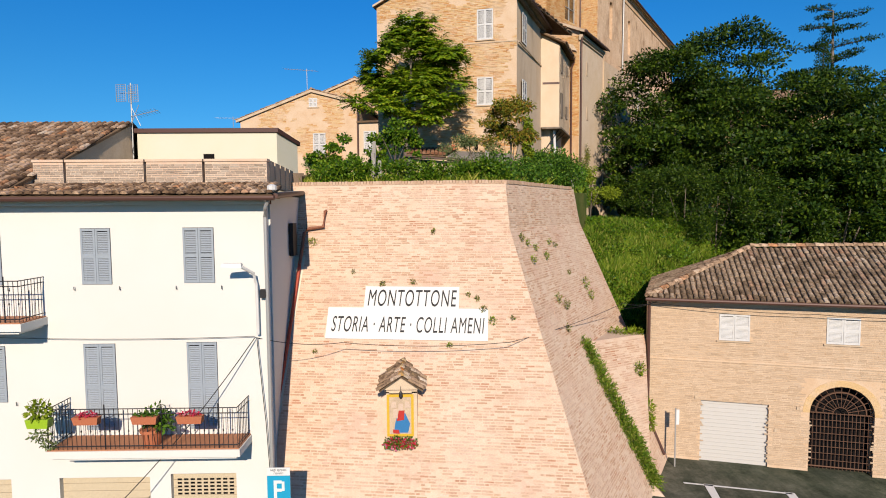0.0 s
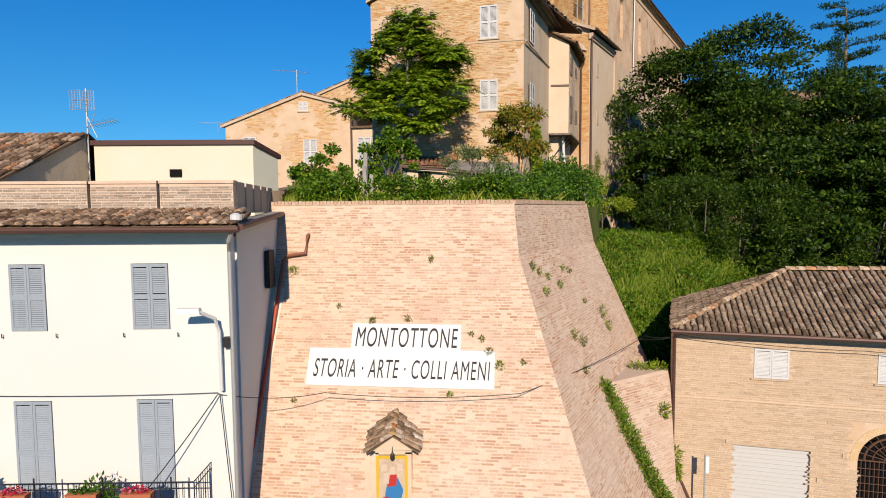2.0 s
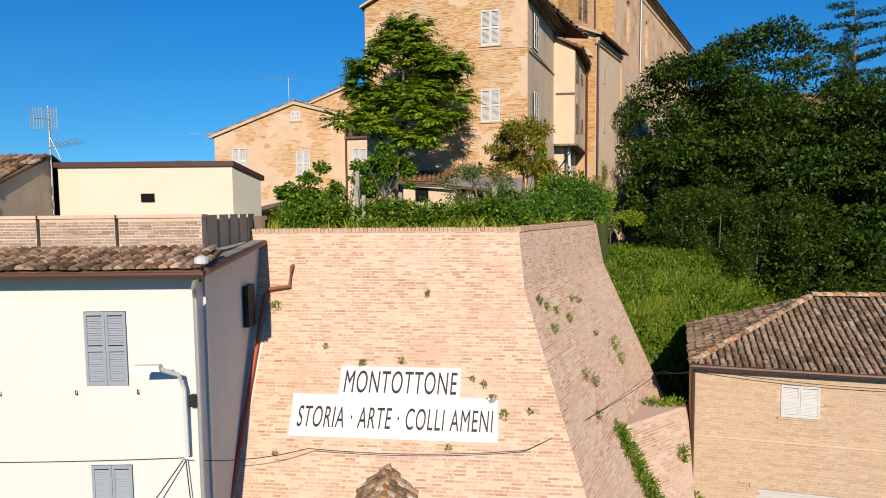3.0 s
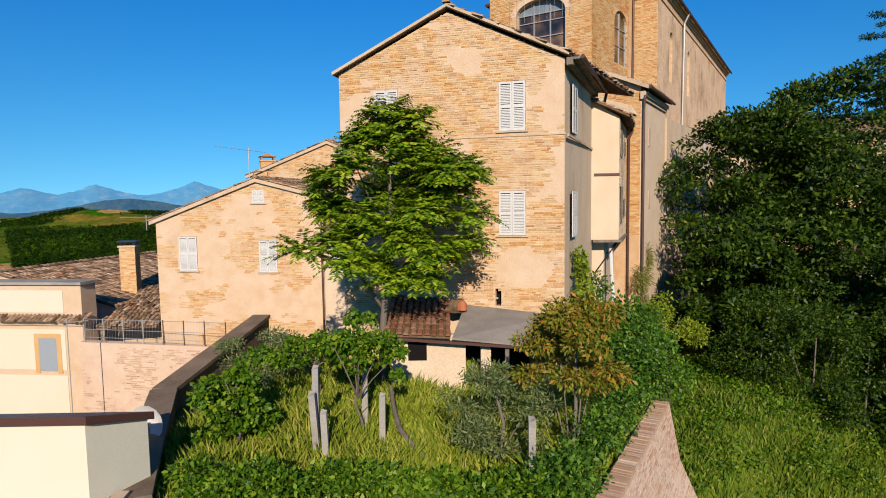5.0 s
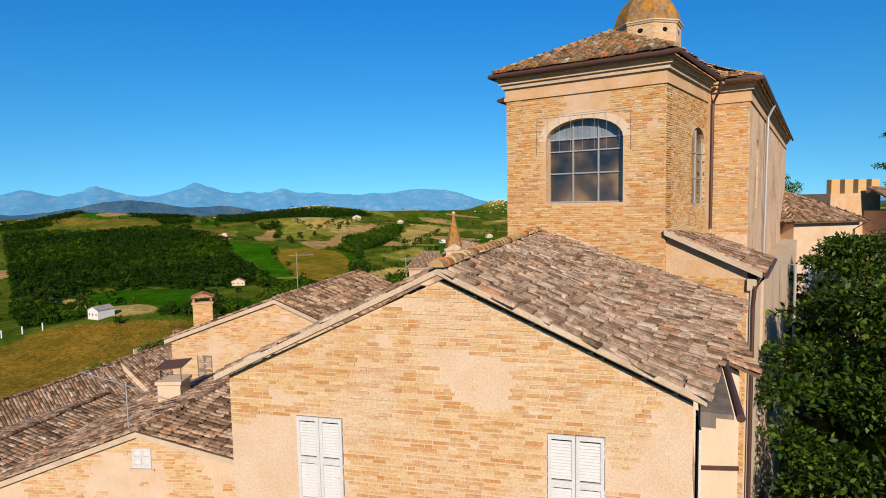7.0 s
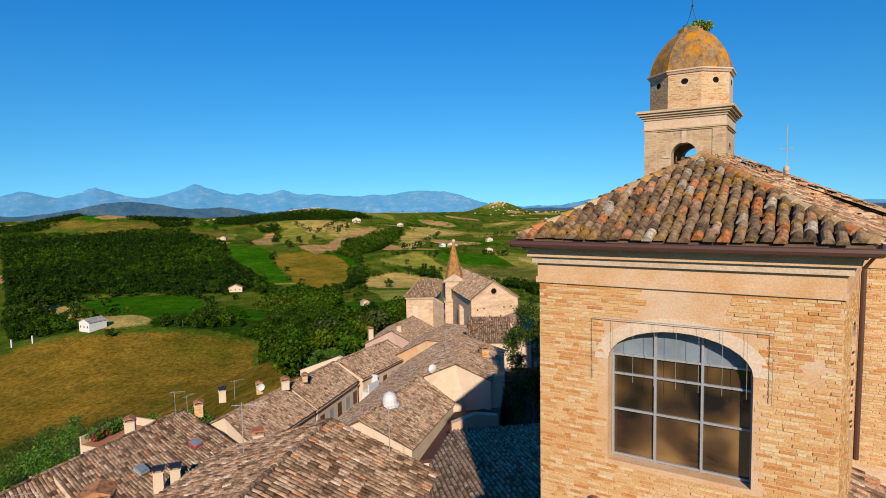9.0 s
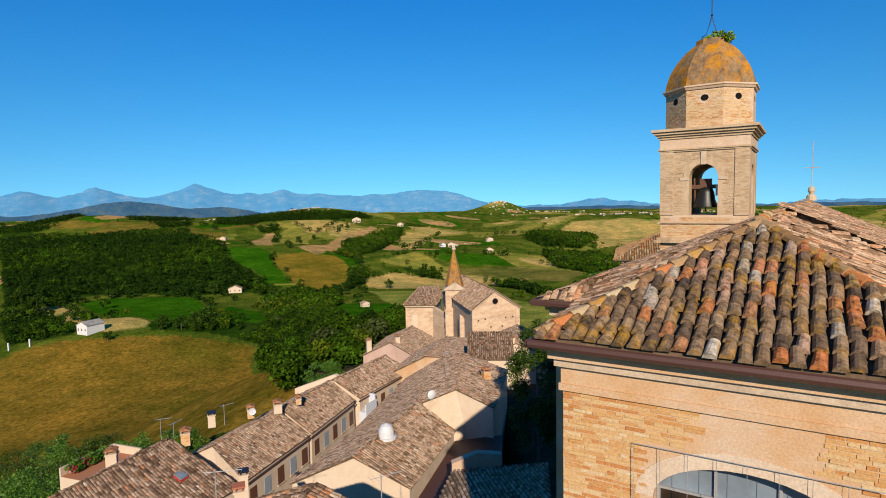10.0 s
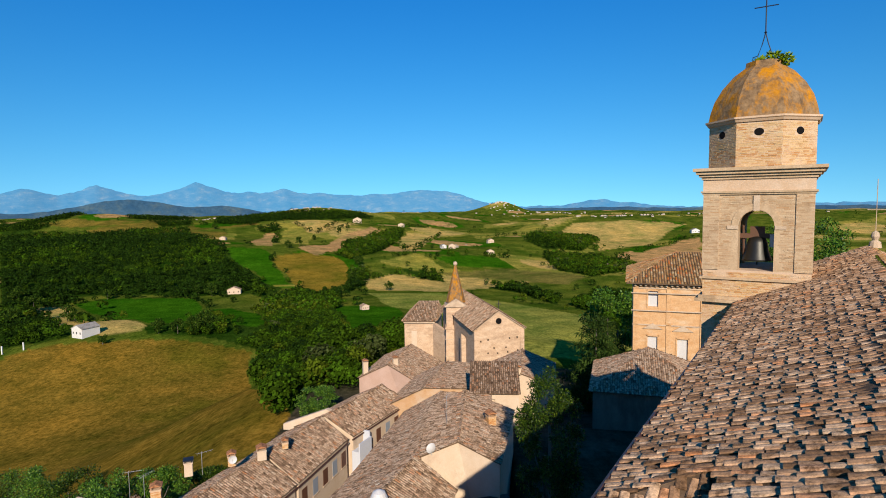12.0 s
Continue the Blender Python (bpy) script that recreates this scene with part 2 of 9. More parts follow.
iron = plain("dark_iron", (0.031, 0.031, 0.034), 0.5, 0.6)
pipe_brown = plain("red_brown_pipe", (0.20, 0.075, 0.04), 0.5)
copper_pipe = plain("brown_metal", (0.075, 0.036, 0.027), 0.5, 0.1)
lamp_grey = plain("pale_grey_paint", (0.52, 0.52, 0.50), 0.5, 0, 20, 0.05)
red_pipe = plain("red_plastic_pipe", (0.306, 0.048, 0.020), 0.5)
zinc = plain("zinc", (0.340, 0.340, 0.333), 0.5, 0.35)
white_plastic = plain("white_plastic", (0.510, 0.510, 0.503), 0.45)
terracotta = plain("terracotta", (0.354, 0.116, 0.054), 0.75)
cotto_floor = plain("terracotta_floor", (0.340, 0.150, 0.075), 0.7)
white_paint = plain("white_sign_paint", (0.558, 0.558, 0.544), 0.7, 0, 30, 0.04)
black_paint = plain("black_paint", (0.014, 0.014, 0.015), 0.6)
stone_trim = rough_surface("pale_stone", (0.449, 0.340, 0.231), (0.517, 0.408, 0.292), (0.340, 0.258, 0.184), 1.5, 30)
lichen_stone = rough_surface("lichen_dome", (0.135, 0.085, 0.045), (0.285, 0.185, 0.095), (0.46, 0.19, 0.008), 3.4, 8, 0.95, 1.0, (1, 1, 0.6), 0.40)
tower_stone = rough_surface("stained_tower_stone", (0.42, 0.30, 0.18), (0.50, 0.375, 0.24), (0.24, 0.165, 0.095), 1.4, 12, 0.9, 0.6, (1, 1, 0.35), 0.5)
tower_brick = piece_surface("tower_brick", [(0.0, (0.36, 0.235, 0.13)), (0.4, (0.44, 0.315, 0.19)), (0.8, (0.50, 0.385, 0.25)), (1.0, (0.40, 0.24, 0.12))], weather=(0.27, 0.185, 0.105), wscale=1.1, wlevel=0.52)
# Near-black colour stands in for the shade inside openings
opening_shade = plain("painted_opening_shade", (0.008, 0.007, 0.007), 0.9)
bronze = plain("bronze", (0.041, 0.041, 0.037), 0.45, 0.8)
blue_paint = plain("blue_sign_paint", (0.014, 0.258, 0.422), 0.4, 0, 30, 0.03)
yellow_paint = plain("yellow_glaze", (0.510, 0.326, 0.034), 0.35)
red_paint = plain("red_glaze", (0.374, 0.034, 0.027), 0.35)
sky_paint = plain("blue_glaze", (0.034, 0.150, 0.326), 0.35)
skin_paint = plain("pale_glaze", (0.490, 0.374, 0.286), 0.35)
brown_paint = plain("brown_fascia", (0.068, 0.031, 0.024), 0.5)
glass, gn, gl, gb = material("window_glass", 0.05)
# Warm blotches are painted in for the dim interior and its reflections
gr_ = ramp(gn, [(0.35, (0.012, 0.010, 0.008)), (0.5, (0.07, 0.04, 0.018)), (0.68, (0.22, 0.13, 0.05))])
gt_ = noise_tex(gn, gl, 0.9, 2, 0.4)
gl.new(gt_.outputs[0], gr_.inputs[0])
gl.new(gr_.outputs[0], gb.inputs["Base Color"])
# Blue-grey base colour stands in for sky reflected in the pane
glass_pale = plain("sky_tint_glass", (0.163, 0.197, 0.224), 0.15, 0, 2, 0.2)
gb.inputs["Specular IOR Level"].default_value = 0.8
church_brick = rough_surface("weathered_church_brick", (0.47, 0.325, 0.205), (0.57, 0.42, 0.285), (0.36, 0.25, 0.16), 0.8, 5.0, 0.92, 0.5, (1, 1, 2.2), 0.46)
wood_bark = rough_surface("bark", (0.109, 0.088, 0.068), (0.177, 0.150, 0.122), None, 4, 40, 0.95, 0.6, (1, 1, 0.2))
leaf_main = leaf_material("ailanthus_leaf", [(0.0, (0.042, 0.097, 0.003)), (0.45, (0.119, 0.205, 0.006)), (0.85, (0.223, 0.310, 0.009)), (1.0, (0.360, 0.367, 0.022))])
leaf_dark = leaf_material("walnut_leaf", [(0.0, (0.009, 0.025, 0.003)), (0.55, (0.029, 0.063, 0.005)), (0.9, (0.070, 0.118, 0.008)), (1.0, (0.125, 0.168, 0.014))])
leaf_bush = leaf_material("shrub_leaf", [(0.0, (0.019, 0.056, 0.007)), (0.5, (0.056, 0.140, 0.012)), (0.9, (0.112, 0.215, 0.019)), (1.0, (0.187, 0.262, 0.028))])
leaf_olive = leaf_material("olive_leaf", [(0.0, (0.054, 0.086, 0.028)), (0.6, (0.129, 0.172, 0.056)), (1.0, (0.237, 0.258, 0.103))])
leaf_rust = leaf_material("rusty_leaf", [(0.0, (0.075, 0.110, 0.010)), (0.5, (0.165, 0.175, 0.016)), (0.82, (0.290, 0.205, 0.022)), (1.0, (0.390, 0.130, 0.030))])
leaf_vine = leaf_material("vine_leaf", [(0.0, (0.024, 0.070, 0.004)), (0.5, (0.070, 0.150, 0.007)), (0.9, (0.145, 0.235, 0.012)), (1.0, (0.230, 0.285, 0.022))])
leaf_lime = leaf_material("climber_leaf", [(0.0, (0.101, 0.158, 0.007)), (1.0, (0.245, 0.302, 0.022))])
leaf_fir = leaf_material("conifer_leaf", [(0.0, (0.012, 0.034, 0.006)), (1.0, (0.055, 0.092, 0.016))], 0.8)
grass_leaf = leaf_material("grass_blade", [(0.0, (0.055, 0.115, 0.008)), (0.6, (0.135, 0.215, 0.015)), (1.0, (0.270, 0.275, 0.055))], 0.6)
grass_gold = leaf_material("garden_grass", [(0.0, (0.110, 0.170, 0.012)), (0.6, (0.230, 0.290, 0.022)), (1.0, (0.400, 0.370, 0.080))], 0.6)
dry_leaf = leaf_material("dry_weed", [(0.0, (0.120, 0.135, 0.025)), (0.5, (0.200, 0.185, 0.045)), (1.0, (0.150, 0.200, 0.025))], 0.7)
flower_red = leaf_material("red_petal", [(0.0, (0.396, 0.014, 0.022)), (0.7, (0.468, 0.036, 0.086)), (1.0, (0.540, 0.252, 0.324))])
soil = rough_surface("soil", (0.068, 0.088, 0.020), (0.109, 0.116, 0.034), (0.041, 0.082, 0.014), 1.0, 20)


# ---- piece makers


def bricks(place, u0, u1, z0, z1, mask=None, lu=0.27, lz=0.066, gap=0.012, proud=0.012, seed=1, ends=None, lost=0.0):
    """Courses of bricks over a wall; place(u, z, d) gives the 3D point, d metres proud of the wall."""
    rng = np.random.RandomState(seed)
    vs, fs = [], []
    rows = int((z1 - z0) / lz)
    for r in range(rows):
        z = z0 + r * lz
        u = u0 - rng.rand() * lu
        wob = 0.006 * math.sin(r * 1.7)
        while u < u1:
            ln = lu * (0.75 + 0.5 * rng.rand()) if rng.rand() > 0.25 else lu * 0.5
            a, b = max(u, u0), min(u + ln - gap, u1)
            u += ln
            if ends:
                lo, hi = ends(z)
                a, b = max(a, lo), min(b, hi)
            if lost and rng.rand() < lost:
                continue
            if b - a < 0.04 or (mask and not mask((a + b) / 2, z + lz / 2)):
                continue
            d = proud * (0.35 + rng.rand()) + (0.01 if rng.rand() > 0.94 else 0)
            za, zb = z + gap * 0.5 + wob + rng.uniform(-0.003, 0.003), z + lz - gap * 0.5 + wob + rng.uniform(-0.003, 0.003)
            k, e = len(vs), 0.004
            vs += [place(a, za, -0.01), place(b, za, -0.01), place(b, zb, -0.01), place(a, zb, -0.01),
                   place(a + e, za + e, d), place(b - e, za + e, d), place(b - e, zb - e, d), place(a + e, zb - e, d)]
            fs += [(k + 4, k + 5, k + 6, k + 7), (k, k + 1, k + 5, k + 4), (k + 1, k + 2, k + 6, k + 5), (k + 2, k + 3, k + 7, k + 6), (k + 3, k, k + 4, k + 7)]
    return vs, [], fs


def inside(poly, x, y):
    hit = False
    for (x0, y0), (x1, y1) in zip(poly, poly[1:] + poly[:1]):
        if (y0 > y) != (y1 > y) and x < (x1 - x0) * (y - y0) / (y1 - y0) + x0:
            hit = not hit
    return hit


def roof_tiles(corners, col=0.21, row=0.36, seed=1, radius=0.082, seg=4, lift=0.03, jitter=1.0, keep=None, high=0.85):
    """Rows of half-round cover tiles on a plane roof. corners: the eave from left to right as seen from below it, then on
    round the roof's edge. Returns a mesh, each tile an island."""
    rng = np.random.RandomState(seed)
    c = [Vector(p) for p in corners]
    e = (c[1] - c[0]).normalized()
    nrm = e.cross(c[2] - c[0]).normalized()
    if nrm.z < 0:
        nrm = -nrm
    s = nrm.cross(e)
    if s.z < 0:
        s = -s
    flat = [((p - c[0]).dot(e), (p - c[0]).dot(s)) for p in c]
    off3, det = 0.0, 1.0
    if len(c) == 4:
        off3 = (c[3] - c[0]).dot(nrm)
        det = flat[2][0] * flat[3][1] - flat[2][1] * flat[3][0]
    a0, a1, b1 = min(f[0] for f in flat), max(f[0] for f in flat), max(f[1] for f in flat)
    vs, fs = [], []
    na, nb = int((a1 - a0) / col), int(b1 / row) + 1
    for i in range(na + 1):
        a = a0 + (i + 0.5) * col
        for j in range(nb):
            b = j * row
            if not inside(flat, a, b + row * 0.4) or (keep and not keep(a, b)):
                continue
            ja, jb, tw = rng.uniform(-0.014, 0.014) * jitter, rng.uniform(-0.035, 0.035) * jitter, rng.uniform(-0.02, 0.02) * jitter
            h, r0, r1 = lift + rng.uniform(0, 0.012) * jitter, radius * rng.uniform(0.95, 1.08), radius * rng.uniform(0.78, 0.88)
            k = len(vs)
            for end, rr in ((0, r0), (1, r1)):
                bb = b + jb + (-0.05 if end == 0 else row + 0.02)
                aa = a + ja + tw * end
                hh = h + (0.028 if end == 0 else 0.0)
                if off3:
                    hh += off3 * max(0.0, (flat[2][0] * bb - flat[2][1] * aa) / det)
                for q in range(seg + 1):
                    ang = math.pi * q / seg
                    vs.append(tuple(c[0] + e * (aa + rr * math.cos(ang)) + s * bb + nrm * (hh - 0.02 + rr * high * math.sin(ang))))
            fs += [(k + q, k + q + 1, k + seg + 2 + q, k + seg + 1 + q) for q in range(seg)]
            fs.append(tuple(range(k + seg, k - 1, -1)))
    return vs, [], fs


def roof_slab(corners, thick=0.08):
    c, n = [Vector(p) for p in corners], len(corners)
    fan = [(0, k, k + 1) for k in range(1, n - 1)]
    return Geo().add([p - Vector((0, 0, thick)) for p in c] + c, [q[::-1] for q in fan] + [tuple(n + i for i in q) for q in fan] + [(i, (i + 1) % n, n + (i + 1) % n, n + i) for i in range(n)])


def leaves(clumps, count, size, seed=1, aspect=0.55, droop=0.3, flat=0.0, cap=0.0):
    """Leaves scattered in ellipsoid clumps (x, y, z, rx, ry, rz), most of them near the skin; cap: the share kept to the upper half."""
    rng = np.random.RandomState(seed)
    cl = np.array(clumps, float)
    w = cl[:, 3] * cl[:, 4] + cl[:, 5] * cl[:, 3] + cl[:, 4] * cl[:, 5]
    idx = rng.choice(len(cl), count, p=w / w.sum())
    d = rng.normal(size=(count, 3))
    d[:, 2] = np.where(rng.rand(count) < cap, np.abs(d[:, 2]), d[:, 2])
    d /= np.linalg.norm(d, axis=1)[:, None]
    rad = rng.rand(count) ** 0.4
    p = cl[idx, :3] + d * cl[idx, 3:6] * rad[:, None] * (0.85 + 0.3 * rng.rand(count))[:, None]
    ax = d + rng.normal(size=(count, 3)) * 0.7
    ax[:, 2] -= droop
    ax /= np.linalg.norm(ax, axis=1)[:, None]
    nr = rng.normal(size=(count, 3)) * (1 - flat * 0.7) + d * 0.8 + np.array([0, 0, 0.35 + flat])
    sd = np.cross(ax, nr)
    sd /= np.linalg.norm(sd, axis=1)[:, None] + 1e-9
    ln = size * (0.6 + 0.8 * rng.rand(count))[:, None]
    wd = ln * aspect * 0.5
    v = np.stack([p, p + ax * ln * 0.5 + sd * wd, p + ax * ln, p + ax * ln * 0.5 - sd * wd], 1).reshape(-1, 3)
    f = np.arange(count * 4).reshape(-1, 4)
    return v.tolist(), [], f.tolist()


def ridge_tiles(p, q, seed=1, r=0.11, step=0.36):
    rng = np.random.RandomState(seed)
    p, q = Vector(p), Vector(q)
    d = (q - p).normalized()
    s = d.cross(Vector((0, 0, 1))).normalized()
    n = s.cross(d)
    vs, fs = [], []
    for i in range(int((q - p).length / step)):
        k, c = len(vs), p + d * (i * step)
        for end in (0, 1):
            rr = r * (1.1 if end == 0 else 0.9) * rng.uniform(0.95, 1.05)
            for a in range(6):
                t = math.pi * a / 5
                vs.append(tuple(c + d * (end * (step + 0.05)) + s * rr * math.cos(t) + n * (rr * math.sin(t) - 0.03 + 0.02 * (1 - end))))
        fs += [(k + a, k + a + 1, k + 7 + a, k + 6 + a) for a in range(5)]
        fs.append(tuple(range(k + 5, k - 1, -1)))
    return vs, [], fs


def arch_fill(g, u0, u1, spring, rise, top, v0, v1, n=10):
    """Fills a rectangular opening's head above an arch that springs at height spring and rises by rise."""
    um, r = (u0 + u1) / 2, (u1 - u0) / 2
    for j in range(n):
        t0, t1 = math.pi * (1 - j / n), math.pi * (1 - (j + 1) / n)
        a0, a1 = um + r * math.cos(t0), um + r * math.cos(t1)
        g.sweep([(a0, v0, spring + rise * math.sin(t0)), (a1, v0, spring + rise * math.sin(t1)), (a1, v0, top), (a0, v0, top)], (0, v1 - v0, 0))
    return g


def roof_house(label, left, ridge, right, wall_mat, tile_mat, base=0.0, seed=1, col=0.24, row=0.4, seg=3, group="village houses", name="village_house", drop=0.1):
    """A gabled house from three lines, each from its near to its far end: left eave, ridge, right eave."""
    L0, L1, R0, R1, E0, E1 = [Vector(p) for p in (*left, *ridge, *right)]
    h = thing(name, label, "house", (0, 0, 0), 0, group)
    g = Geo()
    c = (L0 + L1 + E0 + E1) / 4
    inn = lambda p: Vector((p.x + (c.x - p.x) * 0.03, p.y + (c.y - p.y) * 0.02, p.z - drop))
    a = [inn(p) for p in (L0, E0, E1, L1, R0, R1)]
    lo = [Vector((p.x, p.y, base)) for p in a[:4]]
    g.add(lo + a, [(0, 1, 5, 8, 4), (2, 3, 7, 9, 6), (1, 2, 6, 5), (3, 0, 4, 7), (7, 4, 8), (7, 8, 9), (5, 6, 9), (5, 9, 8), (3, 2, 1, 0)])
    part("wall", g, wall_mat, h, "faded rendered walls")
    for k, q in enumerate(([L1, L0, R0, R1], [E0, E1, R1, R0])):
        r = part("roof", roof_slab(q, 0.1), tile_bed, h)
        tagged(part("tile", roof_tiles(q, col, row, seed + k, col * 0.47, seg, 0.01, high=0.42), tile_mat, r, "weathered half-round roof tiles"), kind="stuff")
    part("ridge_tile", ridge_tiles(R0 + Vector((0, 0, 0.05)), R1 + Vector((0, 0, 0.05)), seed), tile_mat, h)
    return h


def chimney(x, y, z0, z1, w=0.5, mat=None, kind=0, label="rendered chimney on the roof", rz=20.0):
    c = thing("chimney", label, "chimney", (x, y, z0), rz, "chimneys")
    h = z1 - z0
    part("shaft", Geo().box(-w / 2, -w / 2, 0, w / 2, w / 2, h - 0.25).box(-w / 2 - 0.05, -w / 2 - 0.05, h - 0.3, w / 2 + 0.05, w / 2 + 0.05, h - 0.22), mat or plaster_old, c)
    if mat in (mortar_red, mortar_warm):
        for k, face_of in enumerate((lambda u, z, d: (u, -w / 2 - d, z), lambda u, z, d: (w / 2 + d, u, z), lambda u, z, d: (-w / 2 - d, u, z))):
            tagged(part("brick", bricks(face_of, -w / 2, w / 2, 0.0, h - 0.32, None, 0.26, 0.07, seed=k + 1, proud=0.008), brick_red, c), kind="stuff")
    if kind == 0:
        part("cap", Geo().box(-w / 2, -w / 2, h - 0.22, -w / 2 + 0.1, w / 2, h).box(w / 2 - 0.1, -w / 2, h - 0.22, w / 2, w / 2, h).sweep([(-w / 2 - 0.1, -w / 2 - 0.08, h), (w / 2 + 0.1, -w / 2 - 0.08, h), (0, -w / 2 - 0.08, h + 0.2)], (0, w + 0.16, 0)), tile_old, c, "little tiled cap")
    else:
        part("cap", Geo().box(-w / 2 + 0.04, -w / 2 + 0.04, h - 0.22, -w / 2 + 0.1, w / 2 - 0.04, h - 0.02).box(w / 2 - 0.1, -w / 2 + 0.04, h - 0.22, w / 2 - 0.04, w / 2 - 0.04, h - 0.02).box(-w / 2 - 0.08, -w / 2 - 0.08, h - 0.04, w / 2 + 0.08, w / 2 + 0.08, h + 0.03), terracotta if kind == 1 else iron, c, "flat cap")
    return c


def antenna(x, y, z0, z1, ang, label="grey television aerial on a pole", n=8, ln=1.3, tilt=0.0):
    a = thing("antenna", label, "antenna", (x, y, z0), ang, "aerials")
    h = z1 - z0
    part("mast", Geo().tube([(0, 0, 0), (0, 0, h)], 0.02, 6), zinc, a)
    part("boom", Geo().tube([(-ln * 0.3, 0, h - 0.1 - tilt * 0.3), (ln * 0.7, 0, h - 0.1 + tilt * 0.7)], 0.012, 5), zinc, a)
    for i in range(n):
        t = i / (n - 1)
        part("element", Geo().tube([(-ln * 0.3 + ln * t, -0.28 + 0.1 * t, h - 0.1 + tilt * (t - 0.3)), (-ln * 0.3 + ln * t, 0.28 - 0.1 * t, h - 0.1 + tilt * (t - 0.3))], 0.006, 4), zinc, a)
    return a


def dish(x, y, z, ang, r=0.35):
    d = thing("satellite_dish", "pale satellite dish on the roof", "satellite dish", (x, y, z), ang, "satellite dishes")
    g = Geo()
    n, k = 14, 4
    vs, fs = [], []
    for i in range(k + 1):
        rr = r * i / k
        vs += [(rr * math.cos(2 * math.pi * j / n), 0.35 * rr * rr / r - 0.05, rr * math.sin(2 * math.pi * j / n) + 0.5) for j in range(n)]
    for i in range(k):
        fs += [(i * n + j, i * n + (j + 1) % n, (i + 1) * n + (j + 1) % n, (i + 1) * n + j) for j in range(n)]
    part("bowl", g.add(vs, fs), white_plastic, d, "", True)
    part("mast", Geo().tube([(0, 0, 0), (0, 0.02, 0.5)], 0.02, 6), zinc, d)
    part("arm", Geo().tube([(0, -0.05, 0.25), (0, -0.4, 0.45)], 0.012, 5), zinc, d)
    return d


def cable(pts, sag=0.2, r=0.012, label="dark cable strung between the houses"):
    p = [Vector(q) for q in pts]
    out = []
    for a, b in zip(p, p[1:]):
        out += [a.lerp(b, i / 10) - Vector((0, 0, sag * 4 * (i / 10) * (1 - i / 10))) for i in range(10)]
    return whole("cable", Geo().tube(out + [p[-1]], r, 5), black_paint, label, "cable", "cables")


# ---- land

def smooth(a, b, x):
    k = np.clip((np.asarray(x, float) - a) / (b - a), 0, 1)
    return k * k * (3 - 2 * k)


# hills: azimuth, distance, height, half width across and along the view from the village
HILLS = [(-28, 1250, 40, 430, 380), (-31.5, 1950, 60, 250, 240), (-22, 1750, 38, 230, 240), (-15.5, 1050, 18, 150, 170), (-9.5, 1700, 40, 250, 230), (-13, 2350, 62, 420, 250),
         (-1, 2600, 26, 420, 260), (16, 2000, 33, 300, 240), (9, 1320, 20, 150, 160), (5.9, 3900, 75, 170, 190), (31, 2300, 40, 420, 300), (-2, 1000, 16, 130, 120)]


def land(x, y):
    """Height of the ground: the ridge with the village, the bank under the church, the valley and the far hills."""
    x, y = np.asarray(x, float), np.asarray(y, float)
    ax, ay, bx, by = 2.0, 0.0, 8.0, 150.0
    k = np.clip(((x - ax) * (bx - ax) + (y - ay) * (by - ay)) / ((bx - ax) ** 2 + (by - ay) ** 2), 0, 1)
    d = np.hypot(x - ax - k * (bx - ax), y - ay - k * (by - ay)) - 27
    z = 0.0
    for k in (-1.0, -0.6, -0.2, 0.2, 0.6, 1.0):
        z = z + np.interp(d + k * np.clip(0.35 * (d - 12), 0, 60), [0, 12, 45, 130, 310, 560, 860, 1260, 1960, 2960, 4460], [-0.1, -2, -17, -58, -62, -76, -80, -70, -54, -44, -42]) / 6
    z = z + 21 * np.exp(-((x + 200) / 150) ** 2 - ((y - 400) / 95) ** 2)
    for az, r, h, across, along in HILLS:
        c, s = math.cos(radians(az)), math.sin(radians(az))
        u, v = x * c - (y - 37) * s, x * s + (y - 37) * c - r
        z = z + h * np.exp(-(u / across) ** 2 - (v / along) ** 2)
    amp = np.clip((d - 200) * 0.010, 0, 7)
    z = z + amp * (0.8 * np.sin(x / 170 + 1.3) * np.cos(y / 230 + 0.4) + 0.45 * np.sin(x / 83 + y / 97 + 2) + 0.25 * np.sin(x / 47 - y / 61))
    bank = smooth(4.5, 7.5, x) * smooth(0, 8, y - 22.3 - 0.42 * np.maximum(x - 8, 0)) * (1 - smooth(60, 110, x)) * (1 - smooth(90, 140, y))
    return z + bank * 9.3


CROPS = {"stubble": (0.165, 0.110, 0.018), "green_crop": (0.028, 0.098, 0.004), "meadow": (0.215, 0.205, 0.042), "pale_hay": (0.40, 0.295, 0.105), "ploughed": (0.38, 0.235, 0.11), "ploughland": (0.150, 0.135, 0.036), "gold": (0.185, 0.135, 0.020), "slope_grass": (0.205, 0.220, 0.048), "dry_hill": (0.150, 0.120, 0.024)}
FIELDS, WOODS = [], []


def field(crop, poly):
    FIELDS.append((CROPS[crop], poly))


def woods(poly):
    WOODS.append(poly)


field("stubble", [(-234, 338), (-228, 355), (-208, 364), (-155, 361), (-104, 356), (-35, 147), (-26, 123), (-25, 84), (-90, 84), (-240, 150)])
field("green_crop", [(-389, 640), (-379, 675), (-333, 684), (-284, 674), (-241, 622), (-160, 421), (-173, 400), (-192, 402), (-315, 575)])
field("green_crop", [(-225, 610), (-208, 619), (-176, 571), (-120, 431), (-124, 404), (-139, 404)])
field("pale_hay", [(-418, 623), (-384, 624), (-187, 393), (-184, 380), (-202, 375), (-229, 391)])
field("green_crop", [(-362, 991), (-353, 1006), (-303, 997), (-271, 946), (-216, 816), (-175, 741), (-198, 750), (-227, 775), (-293, 885)])
